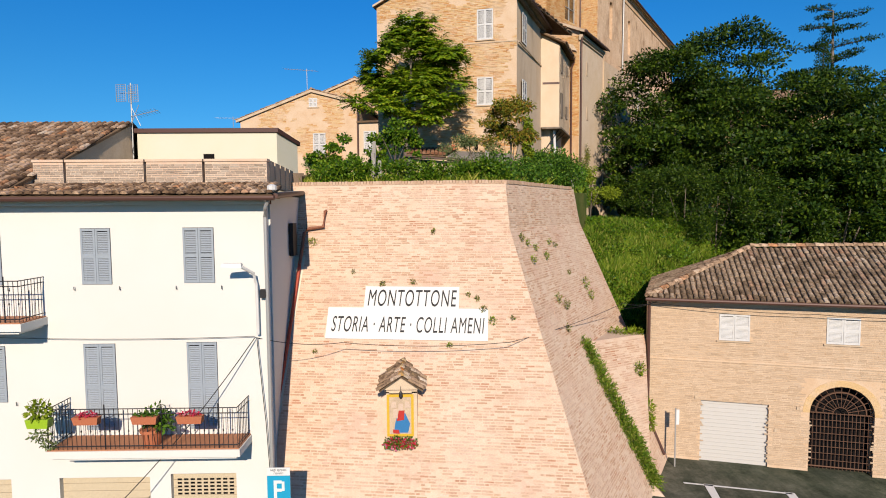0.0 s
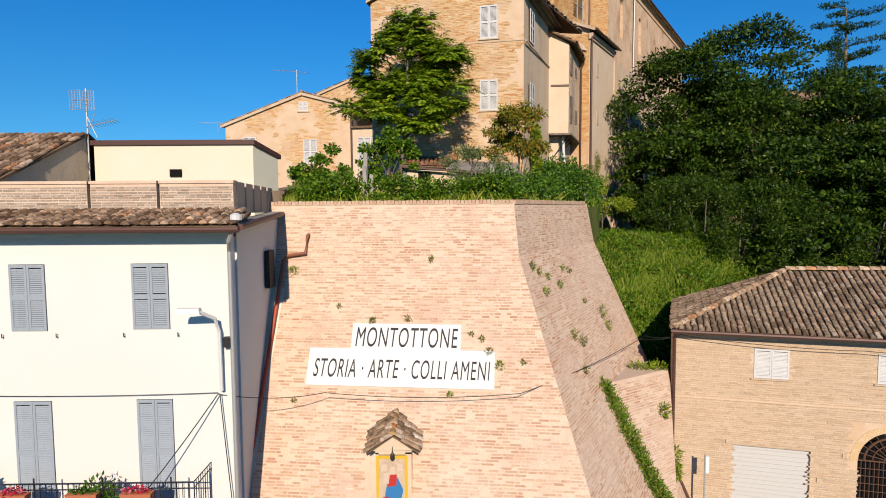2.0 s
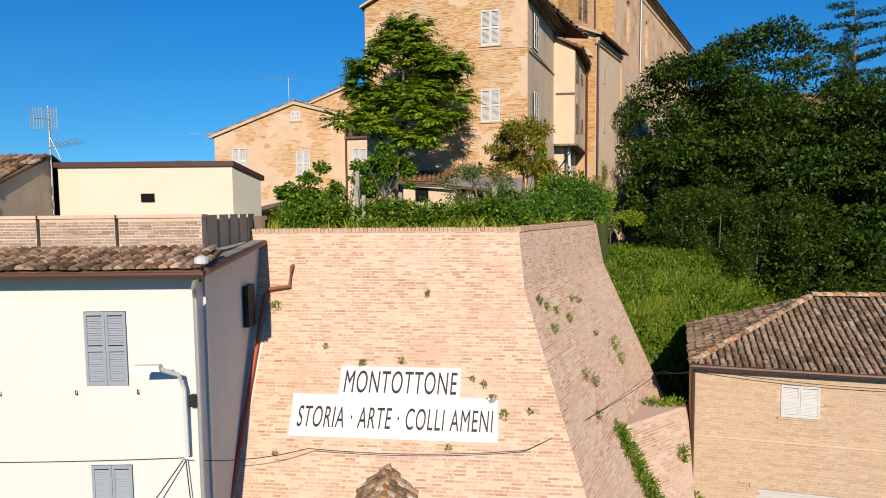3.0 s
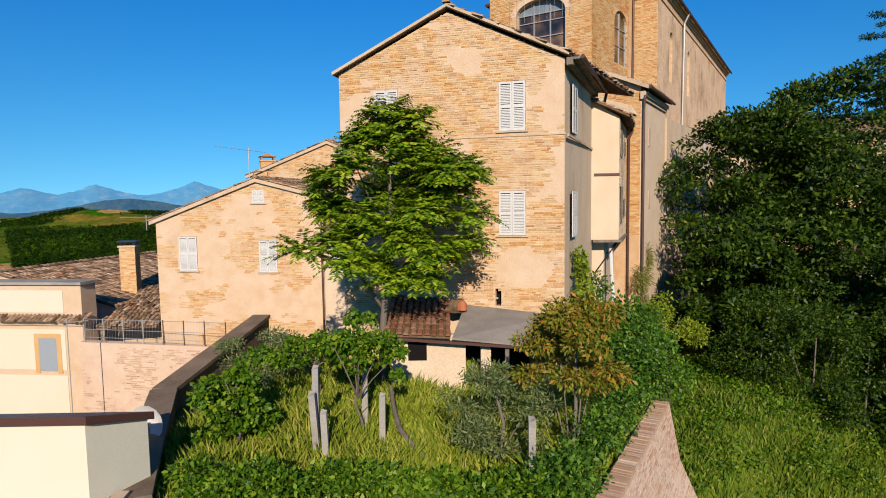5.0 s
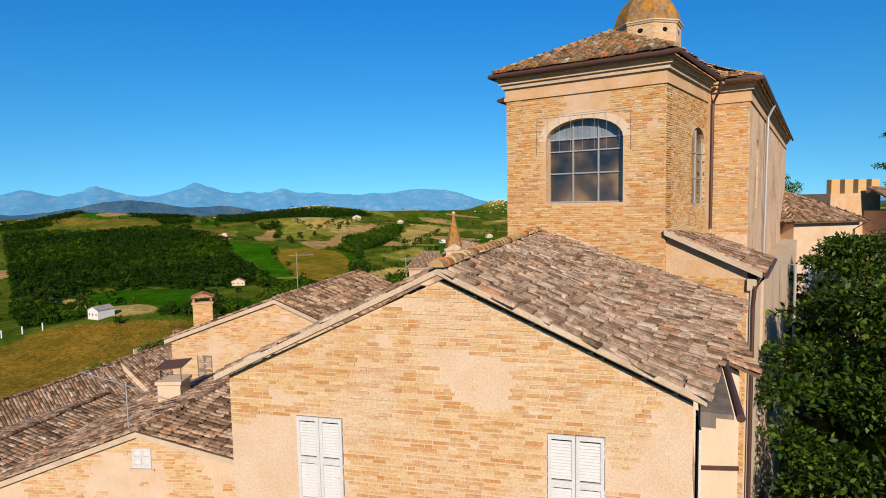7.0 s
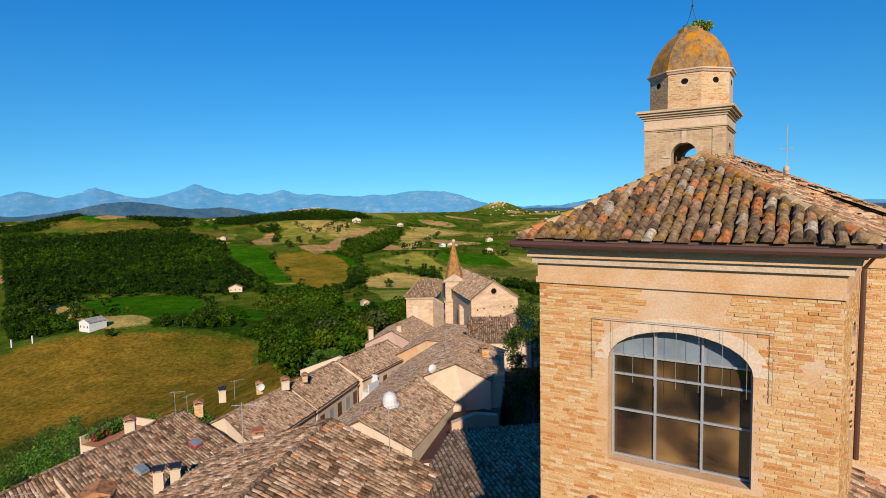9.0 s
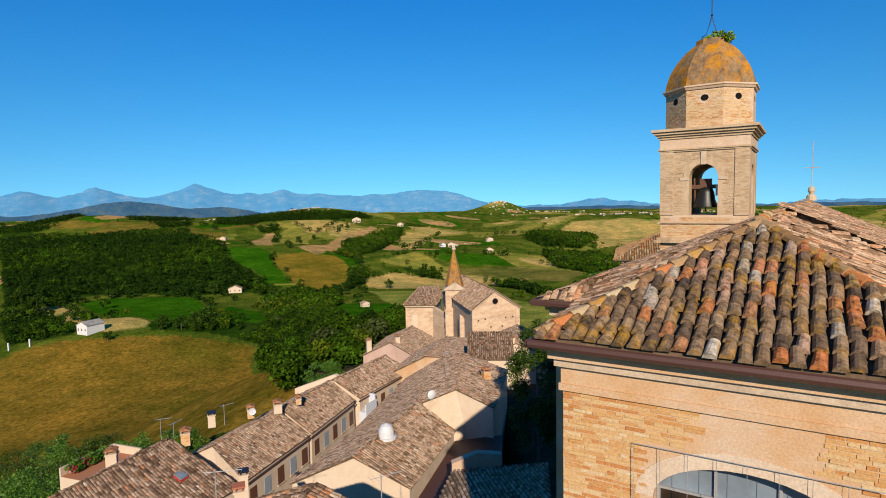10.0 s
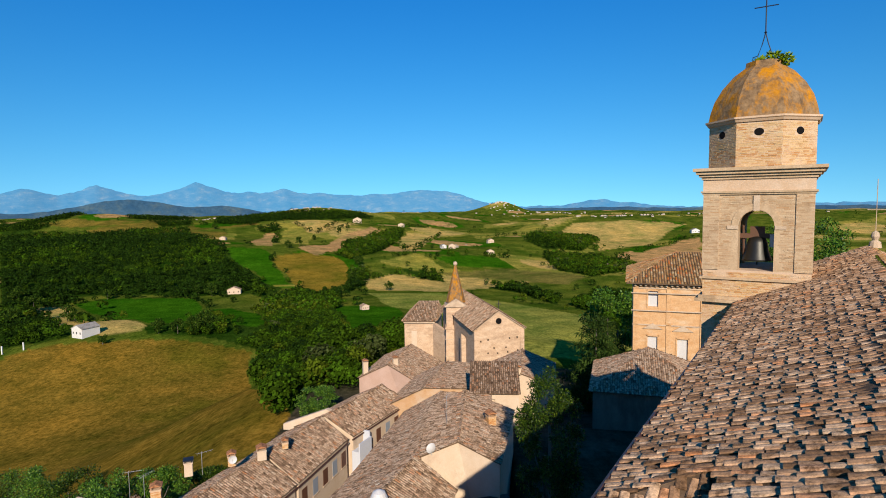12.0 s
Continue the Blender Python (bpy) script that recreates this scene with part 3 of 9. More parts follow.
field("gold", [(-269, 946), (-231, 1011), (-182, 1001), (-139, 907), (-126, 802), (-130, 759), (-149, 717), (-166, 732), (-209, 816)])
field("green_crop", [(-109, 595), (-81, 611), (-42, 585), (-32, 453), (-46, 420), (-62, 424)])
field("dry_hill", [(-869, 1435), (-841, 1494), (-780, 1576), (-713, 1507), (-721, 1439), (-727, 1372)])
field("dry_hill", [(-661, 1320), (-692, 1477), (-593, 1628), (-523, 1652), (-488, 1590), (-578, 1509), (-619, 1439)])
field("dry_hill", [(-1077, 1569), (-1018, 1595), (-910, 1591), (-810, 1572), (-848, 1507), (-967, 1514)])
field("meadow", [(-290, 1033), (-405, 1506), (-402, 1612), (-291, 1677), (-306, 1446), (-273, 1102)])
field("pale_hay", [(-402, 1612), (-291, 1677), (-229, 1694), (-267, 1539), (-306, 1446)])
field("ploughed", [(-210, 1000), (-247, 1037), (-245, 1413), (-189, 1624), (-165, 1572), (-185, 1073)])
field("ploughed", [(-406, 1250), (-437, 1469), (-415, 1492), (-290, 1033), (-317, 1027)])
field("pale_hay", [(-100, 1756), (-44, 2123), (-3, 1734), (-18, 1635), (-82, 1654)])
field("pale_hay", [(-104, 1335), (-94, 1600), (-3, 1643), (-16, 1443), (-65, 1102)])
field("meadow", [(-108, 973), (-41, 1041), (-16, 971), (7, 934), (-41, 916), (-72, 936)])
field("pale_hay", [(-111, 831), (-69, 890), (-2, 845), (90, 810), (126, 870), (116, 832), (-2, 741), (-87, 758)])
field("green_crop", [(-16, 1000), (48, 1057), (152, 1079), (170, 1007), (108, 966), (16, 963)])
field("ploughland", [(-19, 914), (107, 955), (188, 913), (211, 868), (166, 812), (116, 832), (57, 884)])
field("slope_grass", [(-89, 722), (-2, 725), (85, 619), (120, 526), (130, 423), (38, 157), (19, 164), (26, 490), (-45, 585)])
field("pale_hay", [(328, 1682), (403, 1837), (638, 1806), (750, 1804), (665, 1699), (443, 1334), (323, 1219), (396, 1602)])
field("ploughed", [(336, 1146), (560, 1470), (667, 1520), (497, 1139), (366, 1046)])
field("green_crop", [(374, 1233), (638, 1592), (631, 1539), (408, 1197)])
field("meadow", [(76, 1634), (297, 1954), (334, 1849), (275, 1705), (93, 1424)])
woods([(-1054, 1417), (-980, 1427), (-842, 1401), (-629, 1461), (-357, 990), (-274, 851), (-197, 744), (-196, 674), (-226, 707), (-278, 689), (-288, 683), (-349, 703), (-415, 692), (-390, 624), (-268, 382)])
woods([(-184, 634), (-175, 713), (-123, 720), (-100, 593), (-93, 524), (-54, 417), (-28, 428), (-8, 157), (-14, 138), (-25, 125), (-36, 152), (-104, 357), (-133, 371), (-175, 375), (-187, 393), (-154, 425), (-114, 418)])
woods([(-614, 1603), (-796, 2175), (-640, 2214), (-307, 2261), (-255, 2185), (-367, 2107), (-567, 2097), (-495, 1563)])
woods([(-187, 1031), (-203, 1318), (-138, 1578), (-105, 1644), (-101, 1303), (-122, 1058), (-150, 981)])
woods([(-757, 1555), (-694, 1612), (-660, 1568), (-705, 1505)])
woods([(-2571, 3408), (-1044, 1521), (-998, 1453), (-1083, 1455)])
woods([(-77, 942), (-56, 963), (-2, 889), (6, 846), (-35, 874)])
woods([(182, 1287), (287, 1678), (403, 1569), (363, 1365), (287, 1215), (207, 1219)])
woods([(197, 1165), (282, 1150), (334, 1073), (304, 949), (220, 868), (182, 926)])
woods([(61, 826), (107, 774), (133, 686), (118, 624), (95, 736), (57, 786)])
woods([(133, 625), (192, 735), (223, 704), (131, 424), (135, 527)])
woods([(-408, 564), (-248, 356), (-217, 368), (-310, 541), (-383, 614), (-417, 613)])
woods([(-113, 720), (-137, 798), (-133, 896), (-111, 895), (-97, 814)])
woods([(-1500, 1700), (-1150, 1560), (-1010, 1600), (-1050, 1750), (-1350, 1950)])
woods([(-880, 1640), (-760, 1600), (-700, 1700), (-820, 1760)])
woods([(-1180, 1480), (-1020, 1500), (-1000, 1545), (-1160, 1540)])
woods([(-470, 1510), (-440, 1583), (-415, 1519), (-439, 1475)])


def within(poly, x, y):
    hit = np.zeros(x.shape, bool)
    for (x0, y0), (x1, y1) in zip(poly, poly[1:] + poly[:1]):
        cross = (y0 > y) != (y1 > y)
        hit ^= cross & (x < (x1 - x0) * (y - y0) / (y1 - y0 + 1e-9) + x0)
    return hit


def make_ground():
    az = np.concatenate([np.linspace(-52, 52, 560), np.linspace(56, 304, 63)])
    rr = np.concatenate([1.5 * (60 / 1.5) ** (np.arange(60) / 60), 60 * (4700 / 60) ** (np.arange(361) / 360)])
    A, R = np.meshgrid(np.radians(az), rr)
    x, y = 2.0 + R * np.sin(A), 30.0 + R * np.cos(A)
    z = land(x, y)
    col = np.empty((*x.shape, 3))
    wob = 0.5 + 0.5 * np.sin(x / 9 + np.sin(y / 13)) * np.cos(y / 11)
    col[:] = np.array((0.052, 0.085, 0.010)) + wob[..., None] * np.array((0.05, 0.04, 0.008))
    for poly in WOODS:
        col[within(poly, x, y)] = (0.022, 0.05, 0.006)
    wx, wy = x + 4 * np.sin(y / 23), y + 4 * np.sin(x / 19)
    for c, poly in FIELDS:
        col[within(poly, wx, wy)] = c
    far = (R > 750)
    patch = np.sin(x / 61 + 2 * np.sin(y / 190)) * np.cos(y / 88 + np.sin(x / 140)) + 0.5 * np.sin(x / 210 - y / 160)
    open_land = far & (np.abs(col[..., 1] - 0.105) < 0.0201)
    west = x < -520
    col[open_land & (patch > 0.45)] = CROPS["meadow"]
    col[open_land & (patch > 0.95)] = CROPS["pale_hay"]
    col[open_land & (patch < -0.75)] = CROPS["green_crop"]
    col[open_land & (patch < -1.1)] = CROPS["ploughed"]
    # Village yards and alleys: dark earth, painted darker to deepen their shade
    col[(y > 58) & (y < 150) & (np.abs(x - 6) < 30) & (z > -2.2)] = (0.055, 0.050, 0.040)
    col[west & far & open_land & (patch > 0.45)] = CROPS["dry_hill"]
    near = (y < 23) & (np.hypot(x, y - 10) < 40)
    col[near] = (0.10, 0.10, 0.097)
    n, m = x.shape
    v = np.stack([x, y, z], -1).reshape(-1, 3).tolist() + [(2.0, 30.0, float(land(2.0, 30.0)))]
    i, j = np.meshgrid(np.arange(n - 1), np.arange(m), indexing="ij")
    q = np.stack([i * m + j, i * m + (j + 1) % m, (i + 1) * m + (j + 1) % m, (i + 1) * m + j], -1).reshape(-1, 4)
    f = q[:, ::-1].tolist() + [(j, (j + 1) % m, n * m) for j in range(m)]
    mat, nd, lk, b = material("land", 0.95)
    at = nd.new("ShaderNodeAttribute")
    at.attribute_name = "crop"
    n1 = noise_tex(nd, lk, 0.045, 10, 0.75)
    r1 = ramp(nd, [(0.32, (0.5, 0.6, 0.5)), (0.68, (1.4, 1.3, 1.2))])
    lk.new(n1.outputs[0], r1.inputs[0])
    n2 = noise_tex(nd, lk, 0.5, 10, 0.8)
    r2 = ramp(nd, [(0.34, (0.35, 0.42, 0.35)), (0.66, (1.65, 1.55, 1.5))])
    lk.new(n2.outputs[0], r2.inputs[0])
    n0 = noise_tex(nd, lk, 0.016, 6, 0.65)
    r0 = ramp(nd, [(0.36, (0.62, 0.80, 0.62)), (0.5, (1.0, 1.0, 1.0)), (0.64, (1.3, 1.18, 1.1))])
    lk.new(n0.outputs[0], r0.inputs[0])
    c = mix(nd, lk, at.outputs["Color"], r0.outputs[0], 1.0, "MULTIPLY")
    c = mix(nd, lk, c, r1.outputs[0], 1.0, "MULTIPLY")
    c = mix(nd, lk, c, r2.outputs[0], 1.0, "MULTIPLY")
    n3 = noise_tex(nd, lk, 0.9, 8, 0.85, (1.0, 0.35, 1.0))
    r3 = ramp(nd, [(0.35, (0.6, 0.66, 0.6)), (0.65, (1.35, 1.3, 1.25))])
    lk.new(n3.outputs[0], r3.inputs[0])
    c = mix(nd, lk, c, r3.outputs[0], 1.0, "MULTIPLY")
    lk.new(c, b.inputs["Base Color"])
    bump(nd, lk, b, n2.outputs[0], 0.5, 0.3)
    b.inputs["Specular IOR Level"].default_value = 0.0
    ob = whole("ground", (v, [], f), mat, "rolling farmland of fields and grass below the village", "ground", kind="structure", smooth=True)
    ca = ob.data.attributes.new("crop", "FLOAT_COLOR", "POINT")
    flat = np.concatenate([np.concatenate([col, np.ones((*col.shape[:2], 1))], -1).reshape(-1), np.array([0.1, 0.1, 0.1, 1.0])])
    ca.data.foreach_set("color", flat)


make_ground()


def mountains(name, dist, depth, base, ridge, mat, label, lo=-58, hi=58, steps=420):
    """A far range: its crest height in degrees above the level is ridge(azimuth)."""
    v, f, rows = [], [], 7
    for k in range(rows):
        s = k / (rows - 1)
        for i in range(steps + 1):
            a = lo + (hi - lo) * i / steps
            top = dist * math.tan(radians(ridge(a)))
            rough = 0.12 * top * math.sin(k * 2.1) * noise.noise((a * 0.5, k * 0.9, dist * 0.01))
            r = dist + depth * s
            v.append((0.8 + r * math.sin(radians(a)), 37 + r * math.cos(radians(a)), 33 + base + (top - base) * s ** 0.8 + rough * (s < 1)))
    for k in range(rows - 1):
        f += [(k * (steps + 1) + i, k * (steps + 1) + i + 1, (k + 1) * (steps + 1) + i + 1, (k + 1) * (steps + 1) + i) for i in range(steps)]
    whole(name, (v, [], f), mat, label, "mountains", kind="structure", smooth=True)


def crest(a):
    """Degrees of the blue mountain range above the level."""
    k = 0.9 - 1.5 * float(smooth(-4, 11, a)) + 0.16 * noise.noise((a * 0.45, 7.7, 0)) + 0.12 * noise.noise((a * 1.3, 1.2, 0)) + 0.06 * noise.noise((a * 3.7, 4.2, 0))
    for c, w, h in ((-35.8, 1.6, 0.75), (-30.7, 1.9, 1.05), (-22.9, 2.4, 1.3), (-18.2, 1.3, 0.35), (-15.4, 1.8, 0.65), (-12.0, 1.5, 0.3), (-2.4, 2.6, 0.45), (0.9, 2.0, 0.5), (15.4, 3.6, 0.85), (36.0, 4.0, 0.3)):
        d = abs(a - c) / w
        k += h * (0.55 * math.exp(-d * d) + 0.45 * math.exp(-1.6 * d))
    return k


def low_hills(a):
    return -0.95 + 0.12 * noise.noise((a * 0.16, 9.3, 0)) + 0.10 * noise.noise((a * 0.7, 2.2, 0)) + 0.05 * noise.noise((a * 2.9, 5.2, 0)) + 1.55 * math.exp(-((a + 28.5) / 5.5) ** 2) + 0.7 * math.exp(-((a + 20) / 3) ** 2) + 0.5 * math.exp(-((a + 39) / 3) ** 2) + 0.3 * float(smooth(2, 10, a))


# Distance haze is painted into both ranges as blue base colours
far_blue, fn, fl, fb = material("haze_painted_mountain", 1.0)
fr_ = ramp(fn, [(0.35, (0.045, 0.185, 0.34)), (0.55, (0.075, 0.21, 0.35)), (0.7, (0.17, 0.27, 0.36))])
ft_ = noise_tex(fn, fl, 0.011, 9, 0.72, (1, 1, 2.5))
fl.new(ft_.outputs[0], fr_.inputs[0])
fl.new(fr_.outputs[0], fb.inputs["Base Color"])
near_blue = rough_surface("haze_painted_hill", (0.022, 0.068, 0.125), (0.04, 0.092, 0.14), (0.085, 0.125, 0.125), 0.012, 0.05, 1.0, 0.0)
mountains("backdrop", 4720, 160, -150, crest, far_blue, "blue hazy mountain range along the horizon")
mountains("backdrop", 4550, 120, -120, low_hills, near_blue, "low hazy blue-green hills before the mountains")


# ---- white house


def shutter_leaf(g, u0, u1, z0, z1, v, tilt=0.02, slats=None):
    """A louvred leaf in the plane y = v, facing -y."""
    w = 0.055
    g.box(u0, v - 0.035, z0, u0 + w, v, z1).box(u1 - w, v - 0.035, z0, u1, v, z1)
    mid = (z0 + z1) / 2
    for a, b in ((z0, z0 + 0.09), (mid - 0.055, mid + 0.055), (z1 - 0.07, z1)):
        g.box(u0 + w, v - 0.033, a, u1 - w, v - 0.002, b)
    n = slats or int((z1 - z0) / 0.055)
    for i in range(n):
        z = z0 + 0.1 + (z1 - z0 - 0.19) * i / n
        if -0.085 < z - mid < 0.05:
            continue
        g.sweep([(u0 + w, v - 0.03, z), (u1 - w, v - 0.03, z), (u1 - w, v - 0.006, z + 0.032), (u0 + w, v - 0.006, z + 0.032)], (0, -0.002, 0.008))
    return g


def window(parent, u0, z0, u1, z1, v, mat, name="window", sill=True, deep=0.22, label=""):
    """A shuttered window in a wall whose face is y = v: near-black sheet for the unlit room, frame, sill and two closed
    louvred leaves.
    """
    um = (u0 + u1) / 2
    w = part(name, Geo().box(u0, v + deep, z0, u1, v + deep + 0.02, z1), opening_shade, parent, label or "window closed by shutters")
    part("shutter", shutter_leaf(Geo(), u0 + 0.01, um - 0.004, z0 + 0.01, z1 - 0.01, v + 0.01), mat, w)
    part("shutter", shutter_leaf(Geo(), um + 0.004, u1 - 0.01, z0 + 0.01, z1 - 0.01, v + 0.008), mat, w)
    if sill:
        part("sill", Geo().box(u0 - 0.08, v - 0.06, z0 - 0.05, u1 + 0.08, v + deep, z0), stone_trim, w)
    return w


A_WIN = [(-10.05, 8.12, -9.22, 9.68), (-7.25, 8.14, -6.39, 9.68), (-13.1, 8.12, -12.22, 9.62), (-15.9, 8.12, -15.05, 9.65),
         (-10.11, 4.0, -9.22, 6.46), (-7.25, 4.0, -6.4, 6.48), (-13.12, 4.82, -12.26, 6.42), (-15.9, 4.82, -15.05, 6.42)]
A_GAR = [(-10.96, -0.1, -8.42, 2.62), (-7.83, -0.1, -5.98, 2.7), (-14.6, -0.1, -12.31, 2.6)]
AX0, AX1, AY0, AY1 = -24.0, -5.0, 14.8, 23.6
white_house = thing("house", "white rendered three-storey house with grey shutters and a roof terrace", "house", (0, 0, -0.01))
part("wall", Geo().wall(AX0, AX1, -0.5, 10.62, AY0, AY0 + 0.45, A_WIN + A_GAR), plaster_white, white_house, "white rendered front wall")
part("wall", Geo().sweep([(-5.5, AY0 + 0.453, -0.5), (-4.95, AY0 + 0.453, -0.5), (-5.25, 16.1, -0.5), (-5.2, 20.4, -0.5), (-5.65, 20.4, -0.5)], (0, 0, 11.1)), plaster_white, white_house, "shaded side wall")
part("wall", Geo().box(AX0, AY1, -0.5, -6.0, AY1 + 0.3, 10.4).box(AX0, AY0 + 0.45, -0.5, AX0 + 0.3, AY1, 10.4), plaster_white, white_house)
for q in A_WIN:
    tall = q[3] - q[1] > 2
    window(white_house, *q, AY0, shutter_grey, sill=False, label="grey louvred shutters, closed")
for i, q in enumerate(A_GAR):
    cream = plain("garage_cream", (0.449, 0.374, 0.258), 0.55)
    d = part("garage_door", Geo().box(q[0], AY0 + 0.22, q[1], q[2], AY0 + 0.25, q[3]), cream, white_house, "cream sectional garage door")
    for k in range(12):
        z = q[1] + (q[3] - q[1]) * k / 12
        part("slat", Geo().box(q[0], AY0 + 0.16, z, q[2], AY0 + 0.19 + 0.012 * (k % 2), z + (q[3] - q[1]) / 12 - 0.012), cream, d)
    if i == 1:
        for r in range(5):
            for c in range(9):
                part("vent_slot", Geo().box(q[0] + 0.12 + c * 0.185, AY0 + 0.145, 2.44 - r * 0.105, q[0] + 0.24 + c * 0.185, AY0 + 0.158, 2.49 - r * 0.105), opening_shade, d)
part("eave", Geo().box(AX0, 14.32, 10.42, AX1 + 0.36, 14.8, 10.52).box(AX0, 14.55, 10.3, AX1 + 0.1, 14.8, 10.42), plaster_white, white_house, "white boxed eave")
part("gutter", Geo().tube([(AX0, 14.24, 10.5), (AX1 + 0.45, 14.24, 10.47)], 0.075, 10), copper_pipe, white_house, "brown metal gutter")
part("gutter", Geo().tube([(AX1 + 0.46, 14.3, 10.52), (-5.1, 20.3, 10.78)], 0.075, 10), copper_pipe, white_house, "brown metal gutter")
part("eave", Geo().sweep([(AX1, 14.5, 10.5), (AX1 + 0.44, 14.3, 10.5), (-5.13, 20.35, 10.76), (-5.5, 20.35, 10.76)], (0, 0, 0.1)), concrete, white_house, "side eave slab")
part("downpipe", Geo().tube([(AX1 + 0.3, 14.3, 10.48), (AX1 + 0.15, 14.42, 10.2), (AX1 + 0.06, 14.7, 9.95), (AX1 + 0.06, 14.72, 5.0), (AX1 + 0.06, 14.72, 0.0)], 0.05, 8), zinc, white_house, "grey downpipe")
# front roof slope beside the terrace and the strip before its parapet
ROOF_L = [(AX0, 14.2, 10.55), (-11.85, 14.2, 10.55), (-11.2, 20.15, 13.37), (AX0, 20.15, 13.37)]
part("roof", roof_slab(ROOF_L), tile_bed, white_house)
part("roof", roof_slab([(-11.9, 14.2, 10.55), (AX1 + 0.4, 14.2, 10.55), (AX1 + 0.3, 15.6, 10.86), (-11.9, 15.6, 10.86)]), tile_bed, white_house)
part("roof", roof_slab([(AX0, 20.15, 13.37), (-11.2, 20.15, 13.37), (-11.2, 24, 11.6), (AX0, 24, 11.6)]), tile_bed, white_house)
part("gable_wall", Geo().sweep([(-11.83, 15.2, 10.4), (-11.25, 20.15, 10.4), (-11.25, 20.15, 13.28), (-11.83, 15.2, 10.93)], (-0.2, 0, 0)), plaster_grey, white_house, "stained rendered cheek wall of the terrace")
part("terrace_floor", Geo().sweep([(-11.9, 15.6, 10.5), (-5.05, 15.6, 10.5), (-5.6, 21.0, 10.5), (-11.2, 21.0, 10.5)], (0, 0, 0.2)), concrete, white_house, "grey terrace floor")
# parapet: brick panels between piers, on a concrete curb
g = Geo().box(-11.75, 15.5, 10.7, -5.0, 15.82, 10.86)
part("curb", g, concrete, white_house, "concrete curb under the parapet")
for a, b in ((-11.75, -10.9), (-10.82, -8.62), (-8.54, -6.95), (-6.87, -5.1)):
    part("parapet", Geo().box(a, 15.56, 10.86, b, 15.8, 11.55).box(a - 0.02, 15.53, 11.55, b + 0.02, 15.83, 11.62), mortar, white_house, "thin-brick parapet panel")
for k in range(5):
    y0, y1 = 15.85 + k * 1.0, 15.85 + k * 1.0 + 0.8
    x0, x1 = -5.1 - 0.1 * k, -5.1 - 0.1 * (k + 0.8)
    part("parapet", Geo().sweep([(x0 - 0.24, y0, 10.82), (x0, y0, 10.82), (x1, y1, 10.82), (x1 - 0.24, y1, 10.82)], (0, 0, 0.78)), plaster_grey, white_house, "shaded parapet panel with gaps between")
# roof-top box room
box = part("roof_room", Geo().add([(-11.12, 20.25, 10.5), (-6.05, 20.25, 10.5), (-5.56, 21.35, 10.5), (-11.12, 21.35, 10.5), (-11.12, 20.25, 13.0), (-6.05, 20.25, 13.0), (-5.56, 21.35, 12.66), (-11.12, 21.35, 12.66)], [(3, 2, 1, 0), (4, 5, 6, 7), (0, 1, 5, 4), (1, 2, 6, 5), (2, 3, 7, 6), (3, 0, 4, 7)]), plaster_cream, white_house, "cream rendered roof-top room")
part("fascia", Geo().sweep([(-11.2, 20.17, 13.0), (-5.98, 20.17, 13.0), (-5.46, 21.42, 12.62), (-11.2, 21.42, 12.62)], (0, 0, 0.15)), brown_paint, box, "brown metal roof edging")
part("vent", Geo().box(-8.72, 20.2, 11.98, -8.34, 20.26, 12.22), opening_shade, box, "small dark vent")
# balconies
for bx0, bx1, by, bz in ((-10.6, -5.5, 13.75, 3.84), (-17.5, -11.05, 13.75, 7.25)):
    bal = part("balcony", Geo().box(bx0, by, bz - 0.22, bx1, AY0, bz - 0.02).box(bx0 + 0.12, by + 0.1, bz - 0.3, bx1 - 0.12, AY0, bz - 0.22), plaster_white, white_house, "white concrete balcony slab")
    part("balcony_floor", Geo().box(bx0 + 0.03, by + 0.03, bz - 0.02, bx1 - 0.03, AY0, bz + 0.01), cotto_floor, bal, "terracotta tiled balcony floor")
    rail = Geo()
    zt = bz + 1.1
    for y, z in ((by + 0.06, zt), (by + 0.06, zt - 0.14), (by + 0.06, bz + 0.1)):
        rail.tube([(bx0 + 0.06, y, z), (bx1 - 0.06, y, z)], 0.014, 5)
        for x in (bx0 + 0.06, bx1 - 0.06):
            rail.tube([(x, y, z), (x, AY0, z)], 0.014, 5)
    part("top_rail", rail, iron, bal, "dark wrought-iron rails")
    k = int((bx1 - bx0) / 0.125)
    for i in range(k + 1):
        x = bx0 + 0.06 + (bx1 - bx0 - 0.12) * i / k
        h = Geo().tube([(x, by + 0.06, bz), (x, by + 0.06, zt + (0.0 if i % 12 else 0.12))], 0.009 if i % 12 else 0.018, 5)
        if i % 2:
            h.lathe((x, by + 0.06, bz + 0.5), [(0.008, -0.05), (0.022, 0), (0.008, 0.05)], 6)
        part("baluster", h, iron, bal)
    for x in (bx0 + 0.06, bx1 - 0.06):
        for i in range(1, 8):
            y = by + 0.06 + (AY0 - by - 0.06) * i / 8
            part("baluster", Geo().tube([(x, y, bz), (x, y, zt)], 0.009, 5), iron, bal)
for x, z in ((-10.25, 7.98), (-9.0, 7.98), (-7.45, 7.98), (-6.2, 7.98), (-12.0, 4.75), (-12.05, 7.98)):
    part("shutter_stop", Geo().tube([(x, AY0, z), (x, AY0 - 0.06, z), (x, AY0 - 0.06, z + 0.09)], 0.014, 5), iron, white_house)

